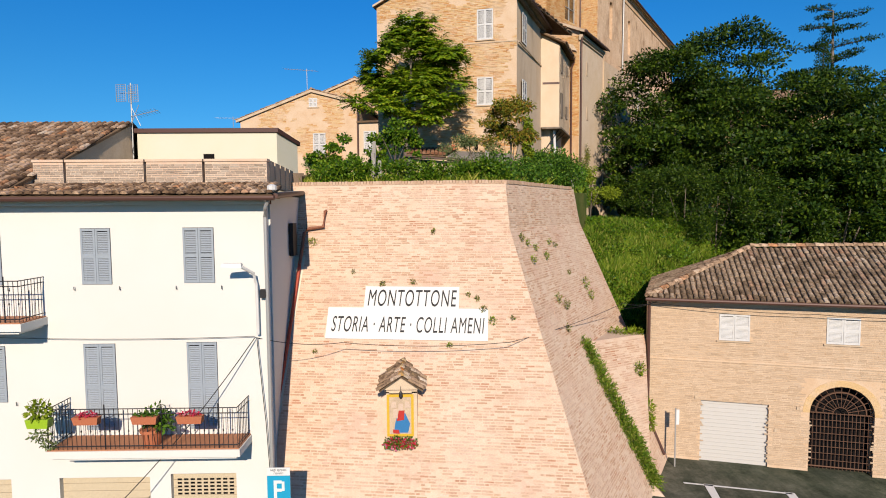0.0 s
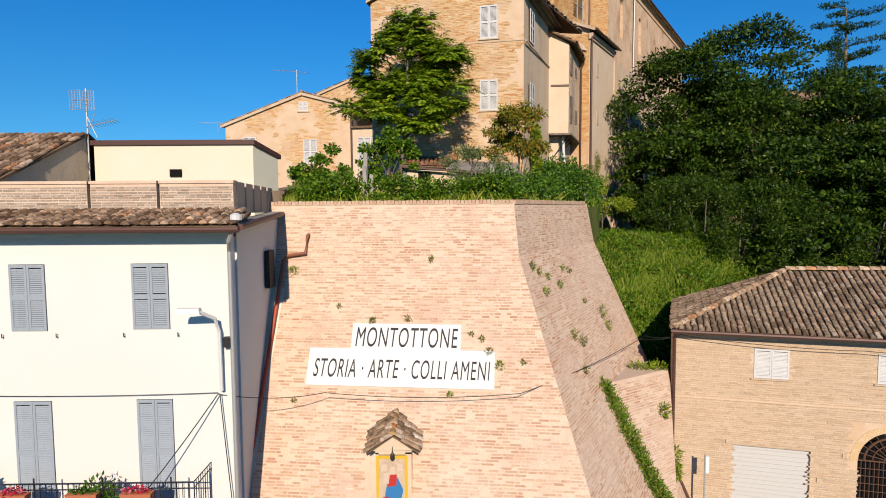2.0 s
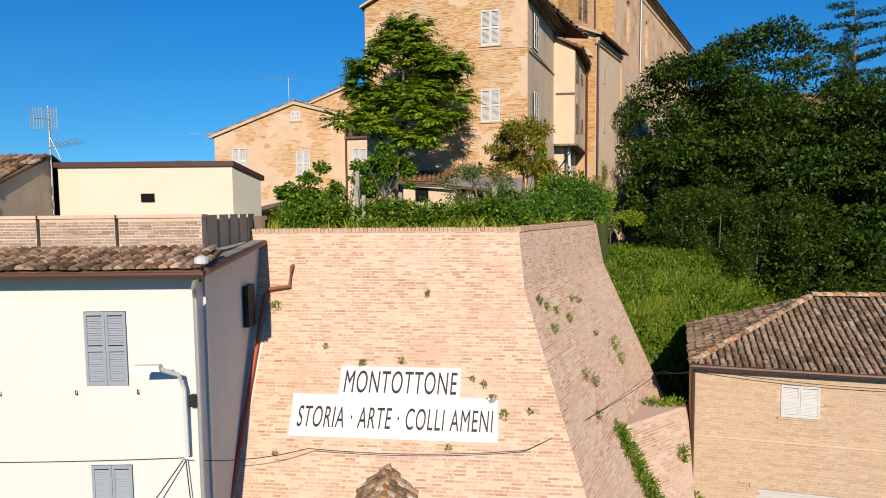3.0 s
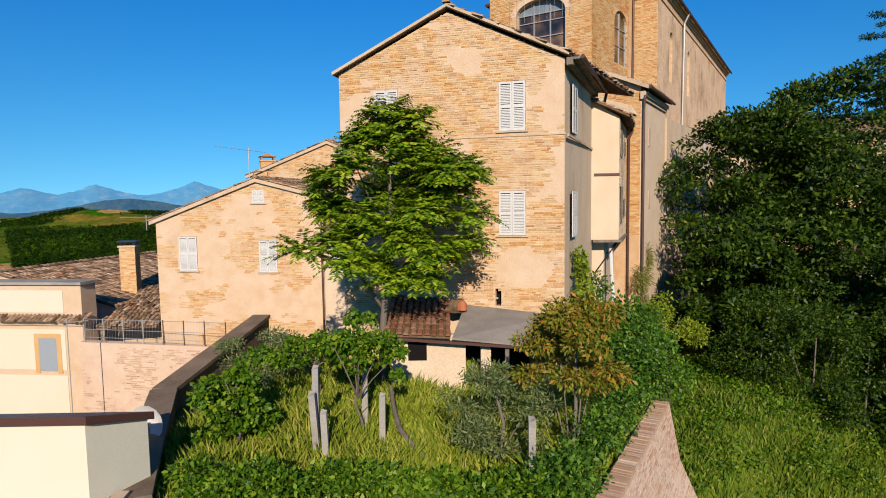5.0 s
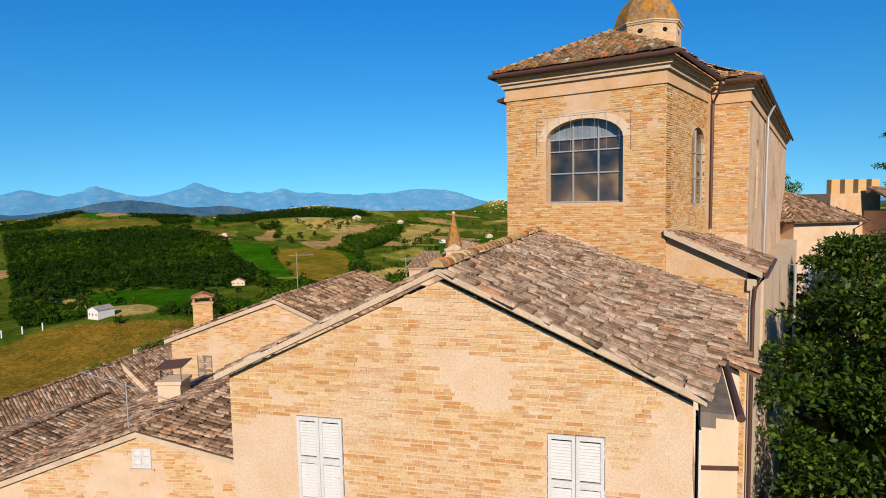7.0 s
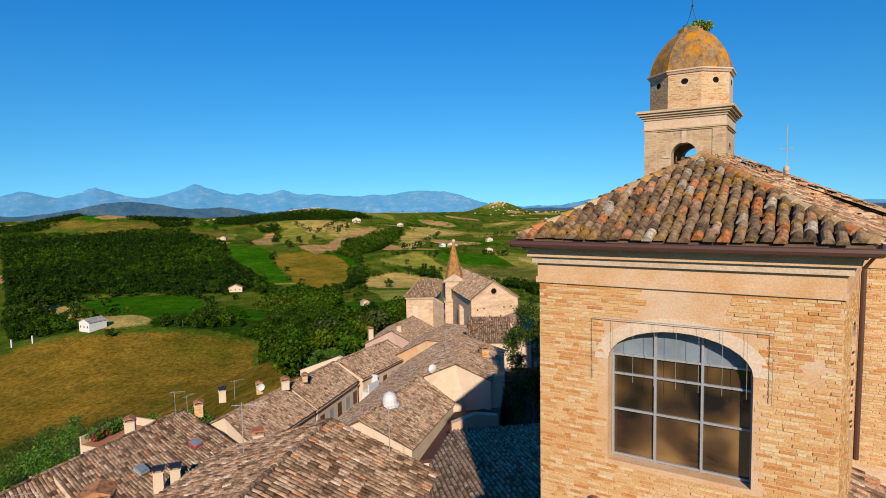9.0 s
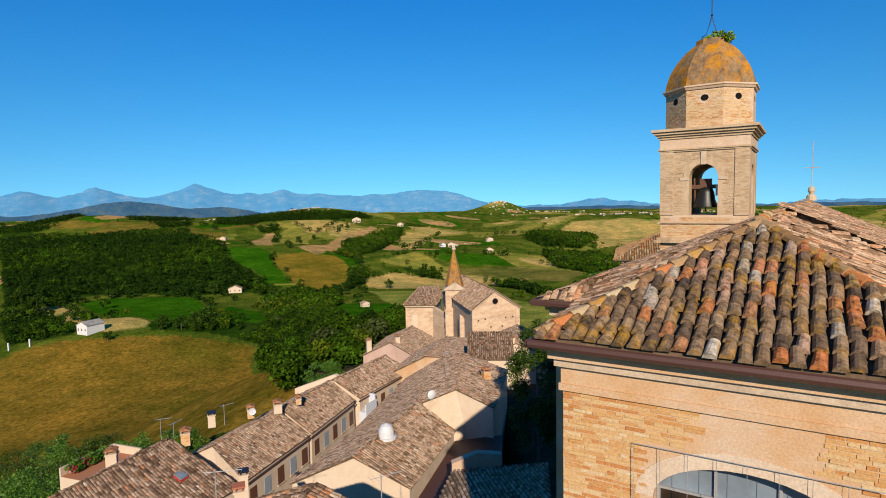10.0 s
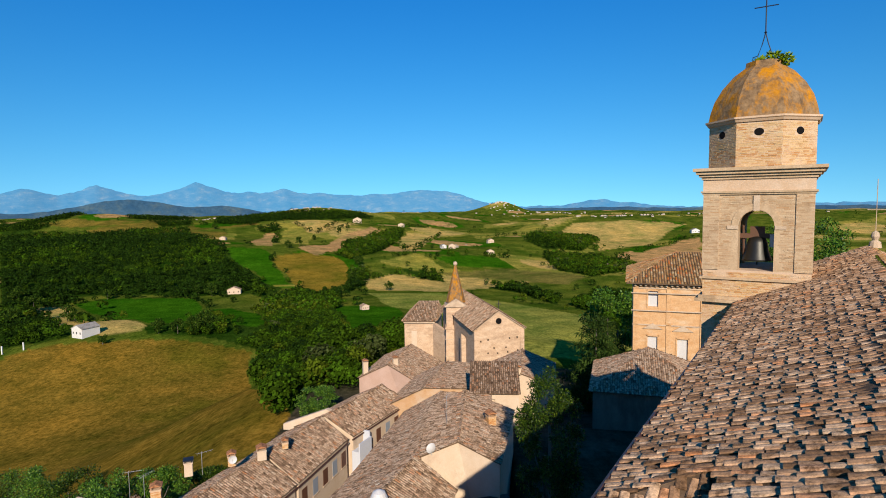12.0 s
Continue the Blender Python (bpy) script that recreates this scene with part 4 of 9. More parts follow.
# street lamp on the corner
lamp = thing("street_lamp", "grey street lamp on a bracket at the house corner", "street lamp")
part("pole", Geo().tube([(-5.2, 14.66, 6.7), (-5.2, 14.62, 8.1), (-5.24, 14.5, 8.42), (-5.45, 14.2, 8.62)], 0.045, 8), lamp_grey, lamp)
part("head", Geo().add([(-5.42, 14.28, 8.6), (-5.42, 14.1, 8.6), (-5.95, 14.0, 8.64), (-5.95, 14.2, 8.64), (-5.45, 14.26, 8.72), (-5.45, 14.12, 8.72), (-5.9, 14.04, 8.73), (-5.9, 14.16, 8.73)], [(0, 1, 2, 3), (4, 7, 6, 5), (0, 4, 5, 1), (1, 5, 6, 2), (2, 6, 7, 3), (3, 7, 4, 0)]), lamp_grey, lamp, "pale flat lamp head")
part("box", Geo().box(-5.12, 14.62, 7.72, -4.96, 14.78, 7.95), black_paint, lamp, "dark junction box")
floodlight = thing("floodlight", "small white floodlight on the eave corner", "floodlight")
part("head", Geo().lathe((-4.62, 14.3, 10.62), [(0.05, 0), (0.13, 0.05), (0.13, 0.16), (0.04, 0.2)], 10), white_plastic, floodlight)
part("bracket", Geo().tube([(-4.7, 14.4, 10.3), (-4.64, 14.3, 10.5), (-4.62, 14.3, 10.62)], 0.03, 6), copper_pipe, floodlight)
# plants on the balcony
for i, (x, z) in enumerate(((-9.42, 4.58), (-7.9, 4.58), (-6.73, 4.58))):
    fb_ = thing("flower_box", "terracotta flower box hung on the balcony rail", "flower box", (x, 13.68, z), 0, "balcony flower boxes")
    part("trough", Geo().sweep([(-0.3, -0.1, 0), (0.3, -0.1, 0), (0.34, -0.12, 0.2), (-0.34, -0.12, 0.2)], (0, 0.2, 0)), terracotta, fb_)
    part("flowers", leaves([(0, 0, 0.24, 0.3, 0.1, 0.07)], 160, 0.06, 30 + i, 0.9), flower_red if i != 1 else leaf_bush, fb_, "low red flowers")
pot = thing("flower_pot", "terracotta pot standing on the balcony floor", "pot", (-7.95, 14.1, 3.85))
part("pot", Geo().lathe((0, 0, 0), [(0.2, 0), (0.27, 0.36), (0.31, 0.37), (0.31, 0.45), (0.27, 0.45)], 14), terracotta, pot)
part("plant", leaves([(0.1, 0, 0.75, 0.35, 0.25, 0.35), (0.45, -0.2, 0.7, 0.25, 0.2, 0.25)], 400, 0.12, 35), leaf_bush, pot)
pot2 = thing("planter", "lime green planter with pale leaves on the rail corner", "pot", (-10.66, 13.7, 4.5))
part("trough", Geo().sweep([(-0.26, -0.12, 0), (0.26, -0.12, 0), (0.3, -0.14, 0.24), (-0.3, -0.14, 0.24)], (0, 0.24, 0)), plain("lime_plastic", (0.238, 0.374, 0.020), 0.4), pot2)
part("plant", leaves([(0, 0, 0.45, 0.3, 0.2, 0.25)], 260, 0.12, 36), leaf_lime, pot2)
whole("trailing_plant", leaves([(-10.7, 13.75, 4.25, 0.3, 0.15, 0.16), (-10.5, 13.8, 4.0, 0.2, 0.12, 0.12)], 260, 0.08, 37), leaf_olive, "grey-leaved trailing plant on the balcony corner", "plant", kind="stuff")
# side window and its open shutters in shade
part("window", Geo().sweep([(-5.2, 18.3, 8.6), (-5.22, 18.9, 8.6), (-5.22, 18.9, 9.7), (-5.2, 18.3, 9.7)], (0.14, 0, 0)), black_paint, white_house, "dark barred side window")
# parking sign
psign = thing("parking_sign", "blue and white parking sign on a thin pole", "sign", (-4.42, 13.5, -0.1))
part("pole", Geo().tube([(0, 0.03, 0), (0, 0.03, 3.5)], 0.03, 8), zinc, psign)
plate = part("plate", Geo().box(-0.3, -0.01, 2.55, 0.3, 0.01, 3.3), blue_paint, psign, "blue plate")
part("plate", Geo().box(-0.3, -0.012, 3.31, 0.3, 0.008, 3.52), white_paint, psign, "white upper plate")
part("letter", Geo().box(-0.13, -0.016, 2.68, -0.05, -0.011, 3.18).box(-0.05, -0.016, 3.1, 0.08, -0.011, 3.18).box(-0.05, -0.016, 2.88, 0.08, -0.011, 2.96).box(0.08, -0.016, 2.9, 0.15, -0.011, 3.15), white_paint, plate, "white capital P")
# aerials and cables
aerial = thing("antenna", "grey mast with grid aerials and a yagi on the roof", "antenna", (-11.22, 20.12, 11.0), -12, "aerials")
part("mast", Geo().tube([(0, 0, 0), (0, 0, 3.75)], 0.025, 6), zinc, aerial)
for k, (x, z) in enumerate(((-0.34, 3.4), (0.16, 3.36))):
    grid_panel = part("grid", Geo().box(x - 0.2, -0.09, z - 0.3, x - 0.185, -0.075, z + 0.3).box(x + 0.185, -0.09, z - 0.3, x + 0.2, -0.075, z + 0.3), zinc, aerial, "square grid panel")
    for j in range(9):
        part("wire", Geo().tube([(x - 0.2, -0.08, z - 0.3 + 0.075 * j), (x + 0.2, -0.08, z - 0.3 + 0.075 * j)], 0.008, 4), zinc, grid_panel)
    for j in range(5):
        part("wire", Geo().tube([(x - 0.2 + 0.1 * j, -0.08, z - 0.3), (x - 0.2 + 0.1 * j, -0.08, z + 0.3)], 0.006, 4), zinc, grid_panel)
part("bracket", Geo().tube([(-0.4, -0.05, 3.4), (0.25, -0.05, 3.38)], 0.015, 5), zinc, aerial)
part("boom", Geo().tube([(0, -0.04, 2.55), (1.15, -0.1, 2.72)], 0.014, 5), zinc, aerial)
part("strut", Geo().tube([(0, -0.02, 2.3), (0.35, -0.06, 2.95)], 0.012, 5).tube([(0.05, -0.04, 2.85), (0.4, -0.06, 2.2)], 0.012, 5), zinc, aerial, "crossed reflector rods")
for j in range(7):
    u = 0.3 + 0.13 * j
    part("element", Geo().tube([(u, -0.06 - 0.2, 2.55 + 0.15 * u + 0.05), (u, -0.06 + 0.2, 2.55 + 0.15 * u - 0.05)], 0.007, 4), zinc, aerial)
part("cable_coil", Geo().tube([(0.05 + 0.05 * math.sin(j * 1.4), -0.06, 0.2 + 0.09 * j) for j in range(16)], 0.012, 4), black_paint, aerial)
cable([(-24, 14.7, 6.75), (-12.3, 14.7, 6.67), (-5.3, 14.7, 6.64)], 0.06, 0.008)
cable([(-5.3, 14.65, 6.6), (-9.1, 13.4, 2.0), (-13, 12.0, -2.5)], 0.25, 0.013)
cable([(-5.25, 14.68, 6.6), (-5.05, 14.65, 4.2), (-4.98, 14.7, 2.6)], 0.03)
cable([(-5.3, 14.65, 6.62), (-3.2, 16.6, 6.0), (2.0, 16.2, 6.05), (7.2, 21.5, 6.35), (8.6, 21.6, 6.4)], 0.12, 0.01)
cable([(7.4, 23.0, 5.9), (8.5, 21.6, 6.35), (14.0, 20.0, 6.1), (19.0, 18.6, 6.2)], 0.1, 0.012)


# ---- bastion

FD = Vector((0.9922, -0.1244, 0))          # along the front, to the right
FN = Vector((-0.1244, -0.9922, 0))         # out of the front
RD = Vector((0.5, 0.866, 0))               # along the right flank, going back
RN = Vector((0.866, -0.5, 0))
BREAK, TOP, SLOPE = 9.45, 11.15, 0.485


def front_out(z):
    return (BREAK - z) * SLOPE if z < BREAK else -(z - BREAK) * 0.30


def flank_out(z):
    return (BREAK - z) * 0.465 if z < BREAK else -(z - BREAK) * 0.2


def corner_shift(z):
    """From the corner at the break to the corner at height z."""
    o = front_out(z)
    return FN * o + FD * ((flank_out(z) - o * FN.dot(RN)) / FD.dot(RN))


ARRIS = Vector((2.2, 19.14, 0)) - corner_shift(TOP)      # corner at the break


def arris(z):
    """The corner between front and flank at height z."""
    p = ARRIS + corner_shift(z)
    return Vector((p.x, p.y, z))


def on_front(u, z, d=0.0):
    p = ARRIS + FD * u + FN * (front_out(z) + d)
    return (p.x, p.y, z + d * 0.35)


def on_flank(u, z, d=0.0):
    p = ARRIS + RD * u + RN * (flank_out(z) + d)
    return (p.x, p.y, z + d * 0.35)


bastion = thing("bastion", "battered brick town bastion with a painted sign and a small shrine", "bastion", kind="structure")
g = Geo()
LEFT, BACK = -7.9, 8.6
inner = ARRIS - FN * 0.9 + FD * ((-0.75 + 0.9 * FN.dot(RN)) / FD.dot(RN))
zs = [-1.0, 2.0, 4.0, 6.0, 8.0, BREAK, 10.2, TOP - 0.1]
ring = []
for z in zs:
    o, a = front_out(z), arris(z)
    ring.append([ARRIS + FD * LEFT + FN * o + Vector((0, 0, z)), a, ARRIS + RD * BACK + RN * flank_out(z) + Vector((0, 0, z)),
                 ARRIS + RD * BACK - RN * 0.75 + Vector((0, 0, z)), inner + Vector((0, 0, z)), ARRIS + FD * LEFT - FN * 0.9 + Vector((0, 0, z))])
for i in range(len(zs)):
    g.v += [tuple(p) for p in ring[i]]
for i in range(len(zs) - 1):
    g.f += [(i * 6 + j, i * 6 + (j + 1) % 6, (i + 1) * 6 + (j + 1) % 6, (i + 1) * 6 + j) for j in range(6)]
g.f += [(5, 4, 3, 2, 1, 0), tuple(range((len(zs) - 1) * 6, len(zs) * 6))]
part("masonry", g, mortar, bastion, "pale lime-mortared brick core")
# parapet coping: one row of headers on edge
k = int(abs(LEFT) / 0.115)
o = front_out(TOP - 0.1)
cop = Geo().box(-0.05, -0.06, -0.13, 0.05, 0.34, 0.0)
cop_me = bpy.data.meshes.new("coping_brick")
cop_me.from_pydata(cop.v, [], cop.f)
cop_me.materials.append(brick_pale_ob)
rng = random.Random(4)
for start, dirn, nrm, n in ((arris(TOP), -FD, FN, 70), (arris(TOP), RD, RN, 68)):
    for i in range(n):
        ob = new("coping_brick", cop_me)
        p = start + dirn * (0.07 + i * 0.115)
        ob.parent = bastion
        ob.matrix_local = Matrix.Translation((p.x, p.y, TOP + rng.uniform(-0.01, 0.012))) @ Matrix.Rotation(math.atan2(nrm.x, -nrm.y), 4, "Z")
# west wall of the garden, with a sloping coping
WEST = [(-5.5, 20.5, 11.4), (-6.4, 22.8, 11.4), (-7.7, 26.4, 11.5), (-7.1, 33.4, 12.2)]
g = Geo()
gc = Geo()
for (ax, ay, az), (bx, by, bz) in zip(WEST, WEST[1:]):
    d = Vector((bx - ax, by - ay, 0)).normalized()
    nn = Vector((-d.y, d.x, 0)) * 0.28
    g.add([(ax - nn.x, ay - nn.y, -1), (ax + nn.x, ay + nn.y, -1), (bx + nn.x, by + nn.y, -1), (bx - nn.x, by - nn.y, -1),
           (ax - nn.x, ay - nn.y, az), (ax + nn.x, ay + nn.y, az), (bx + nn.x, by + nn.y, bz), (bx - nn.x, by - nn.y, bz)],
          [(0, 1, 2, 3), (4, 7, 6, 5), (0, 4, 5, 1), (1, 5, 6, 2), (2, 6, 7, 3), (3, 7, 4, 0)])
    nn = nn * 1.25
    gc.sweep([(ax - nn.x, ay - nn.y, az), (ax + nn.x, ay + nn.y, az), (bx + nn.x, by + nn.y, bz), (bx - nn.x, by - nn.y, bz)], (0, 0, 0.12))
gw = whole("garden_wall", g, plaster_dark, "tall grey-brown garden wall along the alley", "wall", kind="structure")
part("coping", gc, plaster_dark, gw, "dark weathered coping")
whole("garden", Geo().prism([(-5.2, 20.35), (2.0, 19.5), (5.7, 25.9), (8.0, 30.2), (6.6, 34), (4.4, 29.2), (-3.2, 31.2), (-4.8, 36.2), (-7.0, 33.4), (-7.5, 26.4), (-6.3, 22.8)], 3, 10.95), soil, "overgrown garden soil behind the bastion parapet", "garden", kind="structure")

# painted sign: two white panels with black letters


def letters(text, u, z, size, squeeze, parent, d=0.03, w=None, slant=0.0):
    cu = bpy.data.curves.new("lettering", "FONT")
    cu.body, cu.size, cu.align_x, cu.extrude, cu.offset, cu.space_character, cu.shear = text, size, "CENTER", 0.004, 0.0, 1.12, slant
    tmp = bpy.data.objects.new("lettering", cu)
    scene.collection.objects.link(tmp)
    me = bpy.data.meshes.new_from_object(tmp.evaluated_get(bpy.context.evaluated_depsgraph_get()))
    bpy.data.objects.remove(tmp)
    me.materials.clear()
    me.materials.append(black_paint)
    xs = [v.co.x for v in me.vertices]
    k = (w / (max(xs) - min(xs))) if w else squeeze
    for v in me.vertices:
        v.co = Vector(on_front(u + v.co.x * k, z + v.co.y, d + v.co.z))
    ob = new("lettering", me)
    ob.parent = parent
    return ob


def front_u(x):
    return (x - ARRIS.x) / FD.x


def panel(x0, x1, z0, z1, d=0.02, t=0.03):
    a, b = [front_u(x) for x in (x0, x1)]
    g = Geo()
    pts = [on_front(a, z0, d), on_front(b, z0, d), on_front(b, z1, d), on_front(a, z1, d)]
    return g.sweep(pts, FN * -t)


sign = thing("painted_sign", "white painted panels lettered in black capitals on the bastion", "sign")
part("panel", panel(-3.72, 1.6, 5.9, 6.86, 0.032), white_paint, sign, "white lower panel")
part("panel", panel(-2.52, 0.64, 6.82, 7.53, 0.028), white_paint, sign, "white upper panel")
letters("MONTOTTONE", front_u(-0.94), 6.92, 0.74, 0.8, sign, 0.036, 2.98, 0.12)
letters("STORIA · ARTE · COLLI AMENI", front_u(-1.04), 6.12, 0.68, 0.7, sign, 0.038, 5.06, 0.16)

tile_single = piece_surface("mossy_tile_single", [(0.0, (0.109, 0.075, 0.048)), (0.4, (0.272, 0.184, 0.122)), (0.7, (0.394, 0.286, 0.204)), (1.0, (0.490, 0.422, 0.340))], weather=(0.190, 0.136, 0.068), wscale=3.0, by_object=True, grain=6.0)

# shrine: projecting niche with a little tiled roof
shrine = thing("wall_shrine", "small wall shrine with a tiled roof, glazed picture, lantern and flowers", "shrine")
SX, SY = -1.36, 15.75
part("body", Geo().box(SX - 0.5, SY, 2.95, SX - 0.4, 17.0, 4.75).box(SX + 0.4, SY, 2.95, SX + 0.58, 17.0, 4.75).box(SX - 0.5, SY, 4.7, SX + 0.58, 17.0, 4.98).box(SX - 0.4, SY + 0.16, 2.95, SX + 0.4, 17.0, 4.7), plaster_old, shrine, "rendered niche")
part("gable", Geo().sweep([(SX - 0.62, SY - 0.12, 4.86), (SX + 0.7, SY - 0.12, 4.86), (SX + 0.04, SY - 0.12, 5.3)], (0, 1.5, 0)), plaster_old, shrine)
for sx, c in ((1, [(SX + 0.8, SY - 0.25, 4.86), (SX + 0.8, 17.5, 4.98), (SX + 0.04, 17.5, 5.5), (SX + 0.04, SY - 0.25, 5.38)]), (-1, [(SX - 0.72, 17.5, 4.98), (SX - 0.72, SY - 0.25, 4.86), (SX + 0.04, SY - 0.25, 5.38), (SX + 0.04, 17.5, 5.5)])):
    rf = part("roof", roof_slab(c, 0.05), tile_bed, shrine)
    tl = roof_tiles(c, 0.21, 0.34, 3, 0.1, 5, 0.03, 2.5)
    for k in range(len(tl[2]) // 6):
        vs = tl[0][k * 12:k * 12 + 12]
        part("roof_tile", (vs, [], [tuple(i - k * 12 for i in f) for f in tl[2][k * 6:k * 6 + 6]]), tile_single, rf)
part("ridge_tile", ridge_tiles((SX + 0.04, SY - 0.3, 5.42), (SX + 0.04, 17.3, 5.55), 3, 0.1), tile_lichen, shrine)
part("sill", Geo().box(SX - 0.52, SY - 0.1, 2.9, SX + 0.6, SY + 0.2, 3.0), stone_trim, shrine, "stone ledge")
pic = part("picture_frame", Geo().box(SX - 0.48, SY - 0.03, 3.16, SX + 0.46, SY + 0.02, 4.66), yellow_paint, shrine, "yellow glazed tile frame")
part("picture", Geo().box(SX - 0.39, SY - 0.04, 3.25, SX + 0.37, SY - 0.03, 4.57), stone_trim, pic, "glazed picture of plain coloured shapes")
yy = SY - 0.05
for pts, m in (([(-0.24, 3.3), (0.26, 3.3), (0.33, 3.62), (0.16, 4.0), (-0.12, 3.95), (-0.2, 3.6)], sky_paint), ([(-0.26, 3.28), (-0.04, 3.26), (-0.06, 3.4), (-0.28, 3.42)], red_paint), ([(-0.14, 3.72), (0.12, 3.76), (0.14, 4.1), (-0.06, 4.1)], red_paint),
               ([(-0.26, 3.84), (-0.1, 3.82), (-0.1, 4.16), (-0.25, 4.14)], skin_paint), ([(-0.09, 4.1), (0.1, 4.1), (0.08, 4.34), (-0.07, 4.34)], skin_paint), ([(-0.34, 4.2), (-0.14, 4.2), (-0.16, 4.42), (-0.3, 4.42)], skin_paint), ([(0.14, 4.2), (0.34, 4.2), (0.3, 4.42), (0.16, 4.42)], skin_paint)):
    part("shape", Geo().sweep([(SX + x, yy, z) for x, z in pts], (0, 0.006, 0)), m, pic)
    yy -= 0.002
part("lantern", Geo().tube([(SX + 0.02, SY - 0.12, 4.98), (SX + 0.02, SY - 0.12, 4.8)], 0.012, 5).lathe((SX + 0.02, SY - 0.12, 4.55), [(0.03, 0), (0.075, 0.06), (0.06, 0.2), (0.02, 0.26)], 6), iron, shrine, "small black lantern")
whole("flowers", leaves([(SX - 0.2, SY - 0.05, 3.14, 0.32, 0.14, 0.2), (SX + 0.2, SY - 0.05, 3.12, 0.3, 0.14, 0.18)], 700, 0.06, 8, 0.8), leaf_bush, "green leaves of the potted flowers on the shrine ledge", "flowers", kind="stuff")
whole("flowers", leaves([(SX - 0.22, SY - 0.12, 3.14, 0.32, 0.12, 0.18), (SX + 0.22, SY - 0.12, 3.14, 0.28, 0.12, 0.16)], 260, 0.06, 9, 1.0), flower_red, "red and pink blossoms on the shrine ledge", "flowers", kind="stuff")

shrine.matrix_world = Matrix.Translation((SX, 16.6, 4.0)) @ Matrix.Scale(0.86, 4) @ Matrix.Translation((-SX, -16.6, -4.0))

# cream strip and pipes down the left edge of the bastion
def brick_edge(z):
    """Where the bare bricks begin beside the cream strip."""
    return -4.95 + 0.02 * z if z < 8.5 else -7.0


g = Geo()
for k in range(17):
    za, zb = 0.5 * k, 0.5 * k + 0.5
    g.add([on_front(front_u(x), z, d) for d in (-0.05, 0.014) for x, z in ((-5.4, za), (brick_edge(za), za), (brick_edge(zb - 0.01), zb), (-5.4, zb))], [(4, 5, 6, 7), (0, 4, 7, 3), (1, 2, 6, 5), (3, 7, 6, 2), (0, 1, 5, 4)])
part("plaster_strip", g, plaster_cream, bastion, "narrow cream plaster strip")
pipe = thing("drain_pipe", "brown drain pipe with a red lower length beside the bastion", "pipe")
pl = [Vector(on_front(front_u(x), z, 0.12)) for x, z in ((-4.2, 10.05), (-4.22, 9.5), (-4.8, 9.42))]
part("pipe", Geo().tube([pl[0] - FN * 0.1, pl[0], pl[1], pl[2], *[on_front(front_u(x), z, 0.1) for x, z in ((-4.9, 9.3), (-4.9, 8.7), (-4.9, 8.2))]], 0.06, 8), pipe_brown, pipe)
part("pipe", Geo().tube([on_front(front_u(x), z, 0.1) for x, z in ((-4.9, 8.3), (-4.92, 5.7), (-4.97, 4.0), (-5.01, 2.3), (-5.03, 0.0))], 0.06, 8), red_pipe, pipe, "red plastic length")

# ledge: a low sloping wall between the flank and the beige house, with a planted step
ledge = thing("retaining_wall", "battered brick retaining wall with a planted step beside the bastion", "wall", kind="structure")
part("masonry", Geo().add([(4.9, 18.5, -0.6), (8.3, 17.6, -0.6), (8.5, 22.6, -0.6), (6.4, 24.0, -0.6), (5.0, 19.6, 5.1), (5.6, 19.9, 5.2), (8.45, 22.4, 4.9), (6.4, 24.0, 5.0), (7.5, 19.0, 0.2)],
     [(0, 8, 5, 4), (0, 1, 8), (8, 1, 2, 6), (8, 6, 5), (4, 5, 6, 7), (2, 3, 7, 6), (3, 0, 4, 7), (3, 2, 1, 0)]), mortar, ledge, "pale brick retaining wall")

# small print on the parking sign
for k, txt in enumerate(("negli appositi", "riquadri")):
    cu = bpy.data.curves.new("sign_text", "FONT")
    cu.body, cu.size, cu.align_x, cu.extrude = txt, 0.1, "CENTER", 0.001
    tmp = bpy.data.objects.new("sign_text", cu)
    scene.collection.objects.link(tmp)
    me = bpy.data.meshes.new_from_object(tmp.evaluated_get(bpy.context.evaluated_depsgraph_get()))
    bpy.data.objects.remove(tmp)
    me.materials.clear()
    me.materials.append(black_paint)
    for v in me.vertices:
        v.co = Vector((v.co.x * 0.8, -0.0145 - v.co.z, 3.435 - k * 0.085 + v.co.y))
    new("sign_text", me).parent = psign


# brick facing of the retaining wall
def on_ledge(u, z, d):
    k = (z - 0.2) / 4.8
    p, q = Vector((7.5, 19.0, 0.2)).lerp(Vector((5.6, 19.9, 5.2)), k), Vector((7.5, 19.0, 0.2)).lerp(Vector((8.45, 22.4, 4.9)), k)
    return tuple(p + (q - p).normalized() * u + Vector((0.62, -0.45, 0.64)) * d)


def ledge_ends(z):
    k = (z - 0.2) / 4.8
    return 0.0, (Vector((5.6, 19.9, 5.2)) - Vector((8.45, 22.4, 4.9))).length * k


tagged(part("brick", bricks(on_ledge, 0, 3.8, 0.4, 4.95, None, 0.29, 0.075, 0.024, 0.01, 41, ledge_ends, 0.25), brick_pale, ledge, "weathered pale bricks"), kind="stuff")


# ---- beige house

